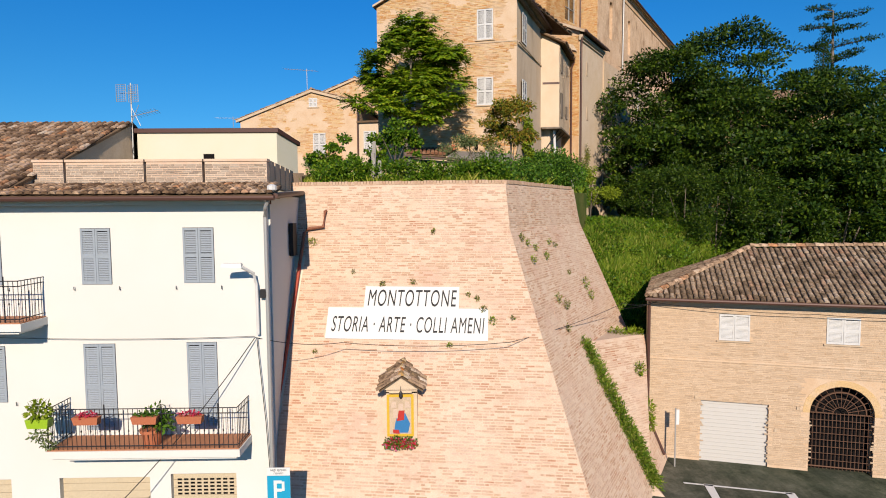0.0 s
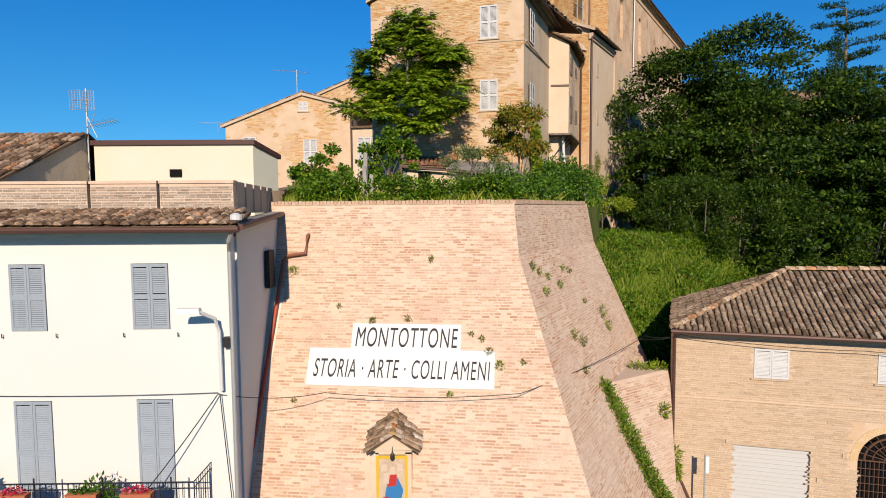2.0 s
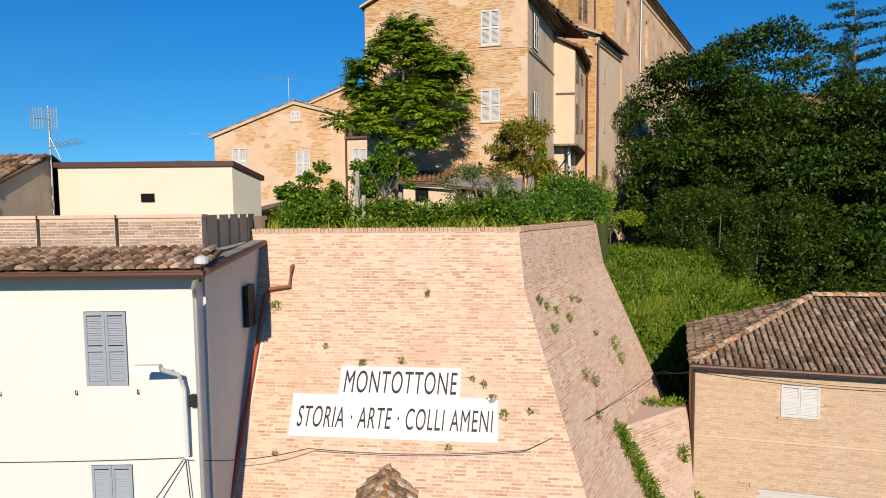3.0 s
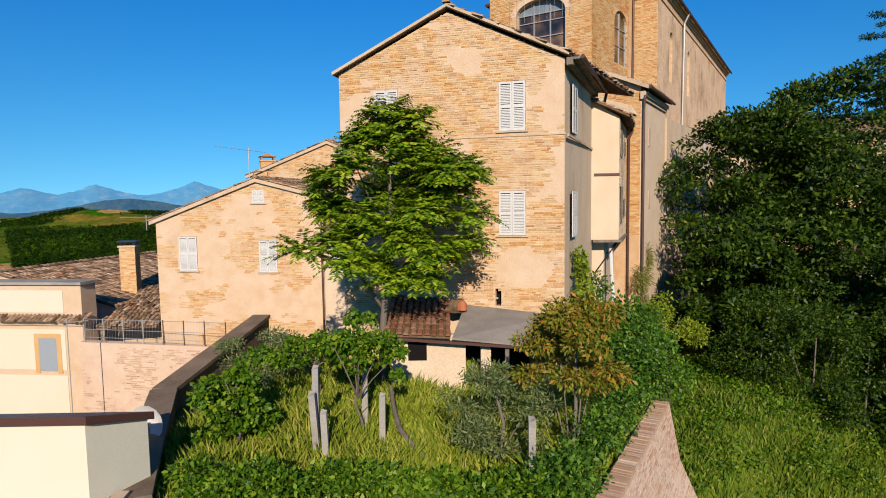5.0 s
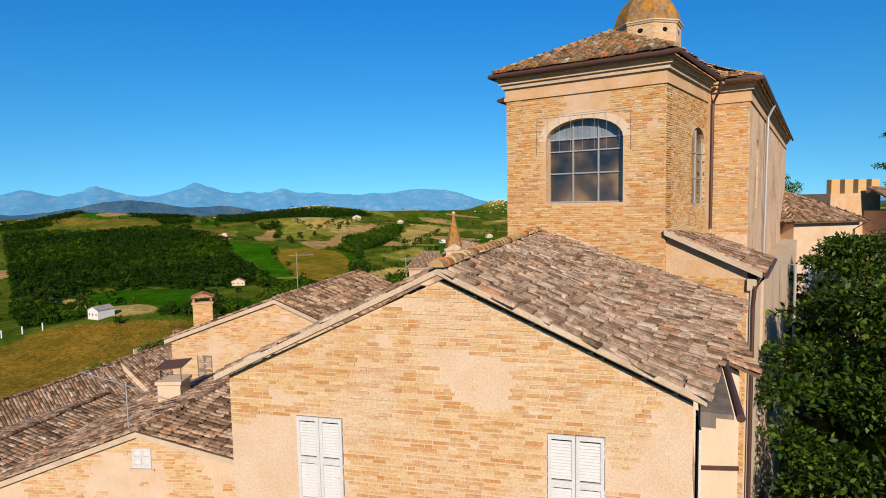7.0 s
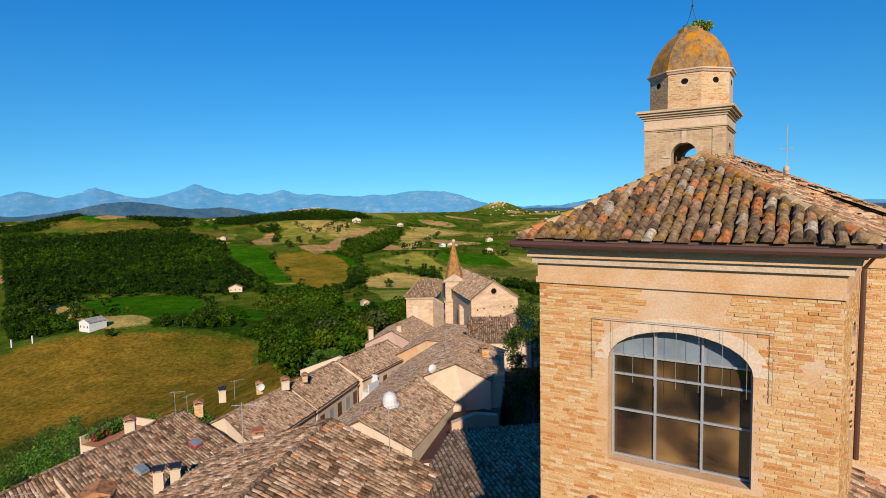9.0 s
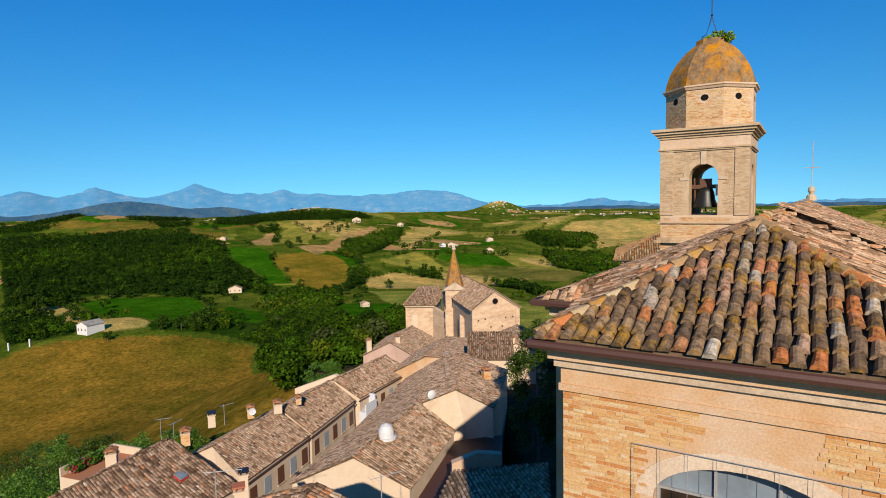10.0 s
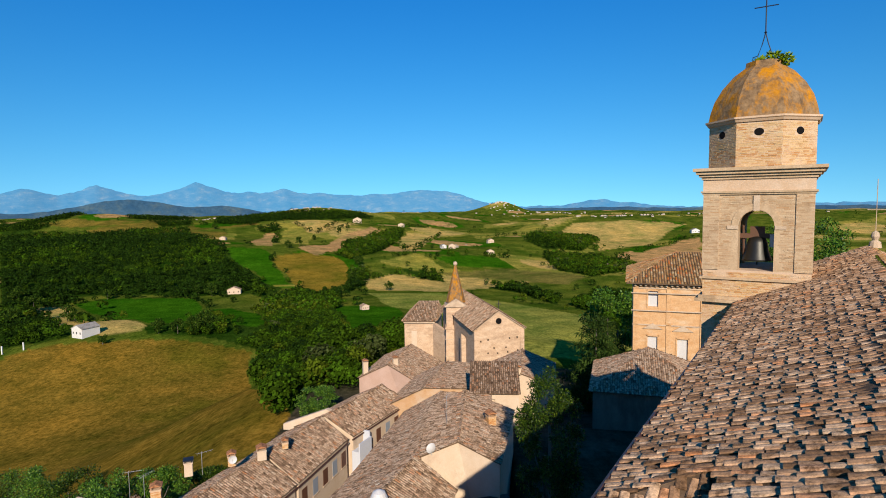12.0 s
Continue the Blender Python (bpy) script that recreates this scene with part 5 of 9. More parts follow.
CANG = math.degrees(math.atan2(-0.276, 0.961))
CO = Vector((8.38, 21.99, 0.0))
beige_house = thing("house", "low beige brick house with white shutters and a hipped tile roof", "house", tuple(CO), CANG)
CH = [(2.07, -0.3, 4.55, 2.41), (2.68, 4.87, 3.8, 5.93), (6.42, 4.92, 7.55, 5.95), (5.96, -0.3, 8.13, 3.32)]
g = Geo().wall(0, 14, -0.6, 6.5, 0, 0.45, CH)
arch_fill(g, 5.96, 8.13, 2.22, 1.08, 3.32, 0, 0.45, 14)
part("wall", g, mortar_warm, beige_house, "beige thin-brick front")
part("wall", Geo().prism([(0, 0.45), (0.4, 0.45), (1.4, 5.8), (1.0, 5.8)], -0.6, 6.5).box(1.0, 5.8, -0.6, 14, 6.2, 6.5).box(13.6, 0.45, -0.6, 14, 5.8, 6.5), mortar_warm, beige_house)
CE = [(-0.08, -0.45, 6.55), (14.4, -0.45, 6.55), (14.4, 3.4, 8.5), (4.38, 3.0, 8.35)]
CL = [(0.75, 6.4, 6.55), (-0.08, -0.45, 6.55), (4.38, 3.0, 8.35)]
CB = [(14.4, 6.4, 6.55), (0.75, 6.4, 6.55), (4.38, 3.0, 8.35), (14.4, 3.4, 8.5)]
C_ROOFS = [part("roof", roof_slab(c), tile_bed, beige_house) for c in (CE, CL, CB)]
part("hip_tile", ridge_tiles((-0.05, -0.4, 6.62), (4.38, 3.0, 8.43), 4, 0.13), tile_pink, beige_house)
part("ridge_tile", ridge_tiles((4.38, 3.0, 8.45), (14.4, 3.4, 8.6), 5, 0.13), tile_pink, beige_house)
part("gutter", Geo().tube([(-0.12, -0.52, 6.5), (14.4, -0.52, 6.46)], 0.07, 8), copper_pipe, beige_house, "brown gutter")
part("downpipe", Geo().tube([(0.05, -0.5, 6.45), (0.06, -0.08, 6.2), (0.06, -0.08, 1.6), (0.7, -0.5, 0.2)], 0.055, 8), copper_pipe, beige_house, "brown downpipe")
part("string_course", Geo().box(0, -0.035, 4.0, 14, 0, 4.08), mortar_warm, beige_house, "raised brick band")
for q in (CH[1], CH[2]):
    window(beige_house, *q, 0.0, shutter_white, label="white louvred shutters, closed")
roller_grey = plain("roller_grey", (0.449, 0.435, 0.408), 0.5, 0.0)
roller = part("garage_door", Geo().box(2.02, 0.15, -0.1, 4.6, 0.18, 2.41), roller_grey, beige_house, "pale grey roller garage door")
for k in range(16):
    z = -0.1 + 2.51 * k / 16
    part("slat", Geo().box(2.02, 0.1, z, 4.6, 0.14, z + 2.51 / 16 - 0.006), roller_grey, roller)
# Flat black sheet paints the unlit porch behind the bars
gate = part("gate", Geo().box(5.96, 0.42, -0.1, 8.13, 0.44, 3.32), opening_shade, beige_house, "arched iron gate with radial bars over a near-black sheet for porch shade")
gu, gr = 7.045, 1.085
bars = []
for i in range(17):
    u = 5.98 + 2.13 * i / 16
    top = 2.22 + (1.06 * math.sqrt(max(0, 1 - ((u - gu) / gr) ** 2)))
    bars.append(Geo().tube([(u, 0.12, 0), (u, 0.12, min(top, 2.25))], 0.014, 5))
for k in range(9):
    z = 0.1 + 2.1 * k / 8
    bars.append(Geo().tube([(5.98, 0.11, z), (8.11, 0.11, z)], 0.012 if k else 0.03, 5))
for i in range(13):
    t = math.pi * i / 12
    bars.append(Geo().tube([(gu + 0.25 * math.cos(t), 0.11, 2.22 + 0.25 * math.sin(t)), (gu + gr * math.cos(t), 0.11, 2.22 + 1.06 * math.sin(t))], 0.014, 5))
for r in (0.25, 0.6, 0.85, 1.05):
    bars.append(Geo().tube([(gu + r * math.cos(math.pi * j / 16), 0.11, 2.22 + r * 0.98 * math.sin(math.pi * j / 16)) for j in range(17)], 0.016 if r != 0.85 else 0.035, 5))
rust = plain("rusty_iron", (0.116, 0.061, 0.037), 0.7, 0.3)
for b in bars:
    part("bar", b, rust, gate)
part("brick_arch", Geo().sweep([(gu + 1.085 * math.cos(t), -0.012, 2.22 + 1.08 * math.sin(t)) for t in [math.pi * j / 16 for j in range(17)]] + [(gu + 1.33 * math.cos(t), -0.012, 2.22 + 1.32 * math.sin(t)) for t in [math.pi * (16 - j) / 16 for j in range(17)]], (0, 0.01, 0)), brick_warm, beige_house, "flat brick arch")
for u, z, w in ((5.5, 2.3, 0.12), (4.75, 1.35, 0.1), (1.85, 2.45, 0.1)):
    part("wall_plate", Geo().box(u, -0.04, z, u + w, 0, z + 0.13), stone_trim, beige_house)
ns = thing("street_sign", "narrow pale sign on a pole by the wall foot", "sign", (9.15, 20.9, -0.1))
part("pole", Geo().tube([(0, 0, 0), (0, 0, 2.35)], 0.03, 8), zinc, ns)
part("plate", Geo().box(0.0, -0.02, 1.7, 0.14, 0.01, 2.3), white_paint, ns)
park = thing("parking_lines", "worn white parking lines on the asphalt", "road marking", kind="structure")
for k in range(3):
    part("line", Geo().sweep([(9.6 + k * 2.6, 19.4 - k * 0.7, -0.085), (9.9 + k * 2.6, 19.3 - k * 0.7, -0.085), (9.0 + k * 2.6, 15.2 - k * 0.7, -0.085), (8.85 + k * 2.6, 15.25 - k * 0.7, -0.085)], (0, 0, 0.004)), white_paint, park)
part("line", Geo().sweep([(8.9, 19.55, -0.085), (12.4, 18.6, -0.085), (12.4, 18.5, -0.085), (8.9, 19.45, -0.085)], (0, 0, 0.004)), white_paint, park)


# ---- tall brick house

BANG = math.degrees(math.atan2(28.9 - 30.85, 4.08 + 3.5))
BO = Vector((-3.5, 30.85, 0))
BW = 7.74
brick_house = thing("house", "tall narrow brick house with a gable and flaking white shutters", "house", tuple(BO), BANG)
bu = lambda x: (x + 3.5) / math.cos(radians(BANG))
B_WIN = [(bu(1.99), 18.9, bu(2.82), 20.46), (bu(-2.1), 18.9, bu(-1.28), 20.43), (bu(1.97), 15.55, bu(2.82), 17.0), (bu(-2.1), 15.5, bu(-1.28), 17.0), (bu(1.84), 13.22, bu(2.03), 13.8)]
part("wall", Geo().wall(0.18, BW, 3, 21.05, 0, 0.5, B_WIN).sweep([(0.18, 0, 21.05), (BW, 0, 21.05), (4.04, 0, 22.78)], (0, 0.5, 0)), mortar_warm, brick_house, "warm brick gable front")
part("wall", Geo().sweep([(BW, 0.0, 3), (8.61, 5.67, 3), (8.1, 5.67, 3), (7.4, 0.5, 3)], (0, 0, 18.05)), plaster_grey, brick_house, "grey weathered side wall")
part("wall", Geo().box(0.18, 0.5, 3, 0.68, 12, 20.9), plaster_old, brick_house)
B_R = [(7.84, -0.2, 21.2), (10.35, 8.1, 21.2), (4.6, 11.9, 22.95), (4.04, -0.2, 22.98)]
B_L = [(0.04, 12.5, 21.1), (0.04, -0.2, 21.1), (4.04, -0.2, 22.98), (4.6, 11.9, 22.95)]
for c in (B_R, B_L):
    part("roof", roof_slab(c, 0.1), tile_bed, brick_house)
part("verge", Geo().sweep([(0.02, -0.22, 21.01), (4.04, -0.22, 22.9), (4.04, -0.22, 22.99), (0.02, -0.22, 21.11)], (0, 0.24, 0)).sweep([(7.88, -0.22, 21.1), (4.04, -0.22, 22.9), (4.04, -0.22, 22.99), (7.88, -0.22, 21.2)], (0, 0.24, 0)), stone_trim, brick_house, "pale plastered verge")
for q in B_WIN[:4]:
    window(brick_house, *q, 0.0, shutter_white, label="flaking white louvred shutters, closed")
part("window", Geo().box(B_WIN[4][0], 0.25, B_WIN[4][1], B_WIN[4][2], 0.28, B_WIN[4][3]), opening_shade, brick_house, "narrow slit window")
part("string_course", Geo().box(0.15, -0.03, 18.72, BW + 0.03, 0.0, 18.78), stone_trim, brick_house, "thin stone string course")


def gable_house(name, label, a, b, ua, zl, za, zr, depth, wall_mat, tile_mat, base=0.0, wins=(), shut=None, over=0.25, cat="house", seed=1, tiles=True, group="", col=0.21, row=0.36, skew=0.0):
    """A house whose gable runs from a to b (x, y); apex ua metres from a at height za; the roof runs depth metres back."""
    ang = math.degrees(math.atan2(b[1] - a[1], b[0] - a[0]))
    w = math.hypot(b[0] - a[0], b[1] - a[1])
    h = thing(name, label, cat, (a[0], a[1], 0), ang, group)
    zm = min(zl, zr)
    g = Geo().wall(0, w, base, zm, 0, 0.4, wins)
    g.sweep([(0, 0, zm), (w, 0, zm), (w, 0, zr), (ua, 0, za), (0, 0, zl)] if zl > zm else ([(0, 0, zm), (w, 0, zm), (w, 0, zr), (ua, 0, za)] if zr > zm else [(0, 0, zm), (w, 0, zm), (ua, 0, za)]), (0, 0.4, 0))
    part("wall", g, wall_mat, h, "gable wall")
    g = Geo().box(0, 0.4, base, 0.4, depth, zl).box(w - 0.4, 0.4, base, w, depth, zr)
    g.box(0, depth - 0.4, base, w, depth, zm).sweep([(0, depth - 0.4, zm), (w, depth - 0.4, zm), (ua, depth - 0.4, za)], (0, 0.4, 0))
    part("wall", g, wall_mat, h)
    sl, sr = (za - zl) / ua, (za - zr) / (w - ua)
    rl = [(-over, depth + 0.1, zl - sl * over + 0.1), (-over, -0.12, zl - sl * over + 0.1), (ua, -0.12, za + 0.1), (ua + skew, depth + 0.1, za + 0.1)]
    rr = [(w + over, -0.12, zr - sr * over + 0.1), (w + over, depth + 0.1, zr - sr * over + 0.1), (ua + skew, depth + 0.1, za + 0.1), (ua, -0.12, za + 0.1)]
    for k, c in enumerate((rl, rr)):
        roof = part("roof", roof_slab(c, 0.09), tile_bed, h)
        if tiles:
            tagged(part("tile", roof_tiles(c, col, row, seed + k), tile_mat, roof, "rows of old half-round roof tiles"), kind="stuff")
    part("ridge_tile", ridge_tiles((ua, -0.12, za + 0.14), (ua + skew, depth + 0.1, za + 0.14), seed), tile_mat, h)
    part("verge", Geo().sweep([(-over, -0.14, rl[1][2] - 0.16), (ua, -0.14, za - 0.06), (ua, -0.14, za + 0.1), (-over, -0.14, rl[1][2])], (0, 0.14, 0)).sweep([(w + over, -0.14, rr[0][2] - 0.16), (ua, -0.14, za - 0.06), (ua, -0.14, za + 0.1), (w + over, -0.14, rr[0][2])], (0, 0.14, 0)), stone_trim, h)
    for q in wins:
        if shut:
            window(h, *q, 0.0, shut)
        else:
            part("window", Geo().box(q[0], 0.2, q[1], q[2], 0.24, q[3]), opening_shade, h)
    return h


G2 = gable_house("house", "old brick house with a wide low gable and white shutters", (-12.84, 36.92), (-5.08, 36.23), 4.76, 16.0, 17.75, 16.95, 8.8, mortar_warm, tile_old, 4,
                 [(1.04, 13.74, 1.9, 15.3), (4.78, 13.65, 5.62, 15.1), (4.55, 16.76, 5.12, 17.34)], shutter_white, seed=11, skew=1.35)
G3 = gable_house("house", "brick house with a low gable and two attic slots", (-11.1, 45.05), (-2.0, 42.9), 4.95, 18.4, 20.15, 18.3, 9.4, mortar_warm, tile_old, 4,
                 [(4.3, 19.2, 4.42, 19.75), (5.3, 19.2, 5.42, 19.75), (1.2, 16.5, 1.92, 17.8)], seed=21)
for u in (1.21, 1.565):
    part("shutter", shutter_leaf(Geo(), u, u + 0.35, 16.51, 17.79, 0.02), wood_grey, G3, "grey-brown plank shutter")
# end of the lower house in the alley
G6 = thing("house", "flat-topped brick house end with cream plaster panels by the alley", "house", (-15.8, 35.91, 0), math.degrees(math.atan2(0.48, -3.65)) + 180)
part("wall", Geo().box(-8, 0, -1, 0, 0.9, 13.3), mortar_warm, G6, "brick wall")
part("coping", Geo().box(-8, -0.12, 13.3, 0.1, 0.95, 13.42), concrete, G6, "thin dark coping")
for z0, z1 in ((12.05, 13.05), (9.45, 11.3), (5.5, 9.2)):
    part("plaster_panel", Geo().box(-8, -0.02, z0, -0.88, 0, z1), plaster_cream, G6, "cream plastered panel")
part("cornice", Geo().box(-8, -0.12, 11.5, 0.14, 0, 11.62).box(-8, -0.2, 11.62, 0.2, 0, 11.72), mortar_warm, G6)
tagged(part("tile", roof_tiles([(-8, -0.38, 11.7), (0.3, -0.38, 11.7), (0.3, 0.0, 11.9), (-8, 0.0, 11.9)], 0.2, 0.3, 31, 0.085, 5), tile_old, G6, "row of half-round cornice tiles"), kind="stuff")
w6 = part("window", Geo().box(-2.2, -0.03, 9.4, -1.32, 0, 10.9), shutter_grey, G6, "closed pale shutter")
for a_, b_, c_, d_ in ((-2.42, 9.3, -2.2, 11.1), (-1.32, 9.3, -1.1, 11.1), (-2.2, 10.9, -1.32, 11.1)):
    part("surround", Geo().box(a_, -0.035, b_, c_, 0, d_), brick_red, w6, "brick window surround")
ruin = thing("ruined_shed", "ruined lean-to with a sagging old tile roof behind the alley wall", "shed", (0, 0, 0))
RUIN = [(-15.6, 36.4, 11.25), (-12.9, 36.6, 11.3), (-12.9, 40.6, 12.6), (-15.4, 40.8, 12.5)]
part("wall", Geo().prism([(-15.4, 38.2), (-13.0, 38.2), (-13.0, 40.6), (-15.3, 40.7)], 2, 11.6), plaster_grey, ruin)
part("post", Geo().box(-15.4, 36.5, 4, -15.2, 36.7, 11.2), wood_grey, ruin)
part("roof", roof_slab(RUIN, 0.1), tile_bed, ruin)
tagged(part("tile", roof_tiles(RUIN, 0.2, 0.34, 83, 0.085, 4, jitter=2.5), tile_old, ruin, "slipped old half-round tiles"), kind="stuff")


def side_frame(p, q):
    """Origin and turn of a wall that runs from p to q on plan, seen from its outer side."""
    return (p[0], p[1], 0), math.degrees(math.atan2(q[1] - p[1], q[0] - p[0]))


# side of the tall house: shuttered windows, string course, eave boards, climber
o, a = side_frame((4.08, 28.9), (6.25, 34.2))
side = thing("side_windows", "narrow white shuttered windows and stone band on the shaded side wall", "window", o, a)
for z0, z1 in ((18.85, 20.4), (15.45, 16.95)):
    w = part("window", Geo().box(0.75, -0.02, z0, 1.65, 0.0, z1), opening_shade, side)
    for u in (0.76, 1.21):
        part("shutter", shutter_leaf(Geo(), u, u + 0.43, z0, z1, -0.022), shutter_white, w)
part("string_course", Geo().box(0, -0.05, 18.66, 5.7, 0.0, 18.74), stone_trim, side)
part("eave_board", Geo().box(-0.2, -0.42, 20.95, 5.9, 0.0, 21.02).box(-0.2, -0.2, 20.8, 5.9, 0.0, 20.95), wood_grey, side, "dark timber eave")
part("gutter", Geo().tube([(-0.25, -0.5, 21.0), (6.2, -0.5, 20.98), (6.3, -0.4, 20.6), (6.2, -0.3, 20.3)], 0.06, 8), copper_pipe, side, "brown gutter")

# projecting bay on struts
o, a = side_frame((6.28, 34.0), (7.23, 33.9))
bay = thing("bay", "narrow plastered bay carried on iron struts at the house corner", "bay", o, a)
bx = lambda v: 0.98 + 0.27 * v              # the side of the bay runs out at a slant
part("wall", Geo().prism([(-0.8, 0), (0.98, 0), (bx(4.2), 4.2), (-0.8, 4.2)], 15.05, 19.95).sweep([(-0.8, 0, 19.95), (0.98, 0, 19.95), (-0.1, 0, 20.58), (-0.8, 0, 20.58)], (0, 1.0, 0)), plaster_old, bay, "warm plastered front")
part("string_course", Geo().box(0, -0.04, 17.62, 1.0, 0, 17.72), brown_paint, bay)
part("slab", Geo().prism([(-0.05, -0.15), (1.1, -0.15), (bx(4.2) + 0.08, 4.2), (-0.05, 4.2)], 14.95, 15.05), wood_grey, bay, "dark timber floor")
for v in (0.3, 1.4, 2.4):
    part("strut", Geo().tube([(bx(v) - 0.05, v, 14.95), (0.1, v + 0.2, 13.6)], 0.03, 6), iron, bay)
BAY_R = [(1.3, -0.3, 19.97), (bx(4.3) + 0.35, 4.3, 20.02), (-0.2, 4.3, 20.77), (-0.2, -0.3, 20.67)]
part("roof", roof_slab(BAY_R, 0.08), tile_bed, bay)
tagged(part("tile", roof_tiles(BAY_R, 0.2, 0.34, 61), tile_old, bay, "old half-round tiles"), kind="stuff")
tagged(part("brick", bricks(lambda u, z, d: (0.98 + 0.27 * u + d, u, z), 0, 4.2, 15.1, 19.9, lambda u, z: noise.noise((u * 0.9, z * 0.7, 8)) > -0.2, 0.24, 0.11, 0.02, 0.02, 62), plaster_grey, bay, "rough stone courses on the bay's side"), kind="stuff")
for z0, z1, v0, v1 in ((18.4, 19.5, 0.5, 1.0), (18.6, 19.2, 2.5, 2.85), (15.7, 17.2, 0.5, 1.05), (15.9, 16.7, 2.5, 2.9)):
    w = part("window", Geo().prism([(bx(v0), v0), (bx(v0) + 0.035, v0), (bx(v1) + 0.035, v1), (bx(v1), v1)], z0, z1), opening_shade, bay)
    part("shutter", Geo().prism([(bx(v0) + 0.035, v0 + 0.02), (bx(v0) + 0.07, v0 + 0.02), (bx(v1) + 0.07, v1 - 0.02), (bx(v1) + 0.035, v1 - 0.02)], z0, z1), wood_grey, w, "weathered plank shutter")
part("downpipe", Geo().tube([(bx(4.2) + 0.3, 4.1, 19.9), (bx(4.2) + 0.12, 4.15, 19.5), (bx(4.2) + 0.12, 4.2, 3.5)], 0.06, 8), copper_pipe, bay, "brown downpipe")
part("downpipe", Geo().tube([(0.75, 0.5, 14.9), (0.8, 0.4, 13.5), (0.95, 0.35, 11.5)], 0.08, 8), white_plastic, bay, "white soil pipe")
part("wall", Geo().prism([(-0.1, 0.6), (0.5, 0.6), (1.6, 4.2), (-0.1, 4.2)], 8, 14.95), plaster_old, bay, "wall below the bay")

# lean-to shed in the garden
shed = thing("shed", "ruined brick lean-to with part tiled and part sheet roof", "shed")
part("wall", Geo().box(-1.45, 27.45, 10.5, 0.75, 27.7, 12.75).box(-1.45, 27.7, 10.5, -1.2, 30.2, 12.8).box(1.2, 27.45, 10.5, 1.5, 27.75, 12.6), plaster_old, shed, "patched rubble walls")
part("opening", Geo().box(-0.95, 27.43, 12.0, -0.4, 27.46, 12.55), opening_shade, shed, "dark window hole")
part("back", Geo().box(0.75, 29.2, 10.5, 3.7, 29.25, 12.6), opening_shade, shed, "near-black sheet for the unlit inside")
SH_T = [(-1.65, 27.2, 12.85), (0.3, 27.2, 12.75), (0.3, 29.95, 13.4), (-1.65, 30.3, 13.45)]
SH_S = [(0.35, 27.15, 12.72), (3.7, 27.15, 12.36), (3.75, 28.9, 13.0), (0.85, 29.75, 13.25)]
part("roof", roof_slab(SH_T, 0.06), tile_bed, shed)
part("roof", roof_slab(SH_S, 0.05), rough_surface("fibre_sheet", (0.177, 0.160, 0.143), (0.245, 0.224, 0.197), (0.136, 0.116, 0.095), 1.0, 25), shed, "grey fibre-cement sheet")
tagged(part("tile", roof_tiles(SH_T, 0.2, 0.36, 71, 0.085, 4), piece_surface("rust_tile", [(0, (0.150, 0.068, 0.037)), (0.5, (0.231, 0.109, 0.061)), (1, (0.272, 0.163, 0.102))]), shed, "brown half-round tiles"), kind="stuff")
part("beam", Geo().sweep([(-1.65, 27.1, 12.72), (3.75, 27.1, 12.26), (3.75, 27.1, 12.34), (-1.65, 27.1, 12.8)], (0, 0.1, 0)), brown_paint, shed, "purplish timber edge")
for x in (1.9, 3.5):
    part("post", Geo().box(x, 27.25, 10.6, x + 0.12, 27.37, 12.45), wood_grey, shed)
part("rubble", Geo().lathe((0.55, 29.3, 13.1), [(0.35, 0), (0.33, 0.25), (0.2, 0.4), (0.02, 0.42)], 7), tile_bed, shed, "heap of broken tiles")
part("rubble", Geo().lathe((0.72, 29.0, 13.2), [(0.17, 0), (0.16, 0.2), (0.05, 0.3)], 7), terracotta, shed, "broken red pot")
for x, y, h, dx in ((-2.83, 23.4, 2.05, 0.02), (-2.72, 23.1, 1.55, -0.12), (-2.95, 23.7, 1.9, 0.1), (-2.5, 22.9, 1.2, -0.05), (-1.88, 24.67, 1.15, 0.0), (-2.0, 25.1, 1.5, 0.08), (-1.37, 23.66, 1.3, 0.03), (1.79, 21.64, 1.45, 0.0), (6.8, 28.6, 1.0, 0.05)):
    lean = Vector((dx, 0.02, 0))
    foot = [Vector((x + a, y + b, 10.5)) for a, b in ((-0.07, -0.06), (0.07, -0.07), (0.07, 0.06), (-0.06, 0.06))]
    head = [p + lean + Vector((0, 0, 0.4 + h + 0.03 * k)) for k, p in enumerate(foot)]
    whole("garden_post", Geo().add(foot + head, [(0, 3, 2, 1), (4, 5, 6, 7), (0, 1, 5, 4), (1, 2, 6, 5), (2, 3, 7, 6), (3, 0, 4, 7)]), concrete, "weathered concrete vine post in the garden", "post", "vine posts")

# alley: brick wall with a mesh fence, side extension
whole("alley_wall", Geo().sweep([(-15.7, 35.47, -1), (-9.2, 34.15, -1), (-7.2, 33.6, -1), (-7.2, 34.0, -1), (-15.7, 35.9, -1)], (0, 0, 11.85)), mortar, "patched pale brick wall closing the alley", "wall", kind="structure")
fence = thing("mesh_fence", "rusty wire mesh fence on the alley wall", "fence")
for i in range(9):
    x = -15.5 + i * 0.95
    y = 35.55 - (x + 15.7) * 0.205
    part("post", Geo().tube([(x, y, 10.8), (x, y, 11.9)], 0.025, 5), rust if i > 3 else zinc, fence)
for i in range(60):
    x = -15.5 + i * 0.135
    y = 35.55 - (x + 15.7) * 0.205
    part("wire", Geo().tube([(x, y, 10.85), (x + 0.1, y - 0.02, 11.85)], 0.005, 3), zinc, fence)
for z in (11.05, 11.4, 11.85):
    part("wire", Geo().tube([(-15.5, 35.55, z), (-7.4, 33.85, z)], 0.012, 4), zinc, fence)
lean2 = thing("extension", "narrow plastered extension between the two brick houses", "house", (-5.0, 35.6, 0), -12)
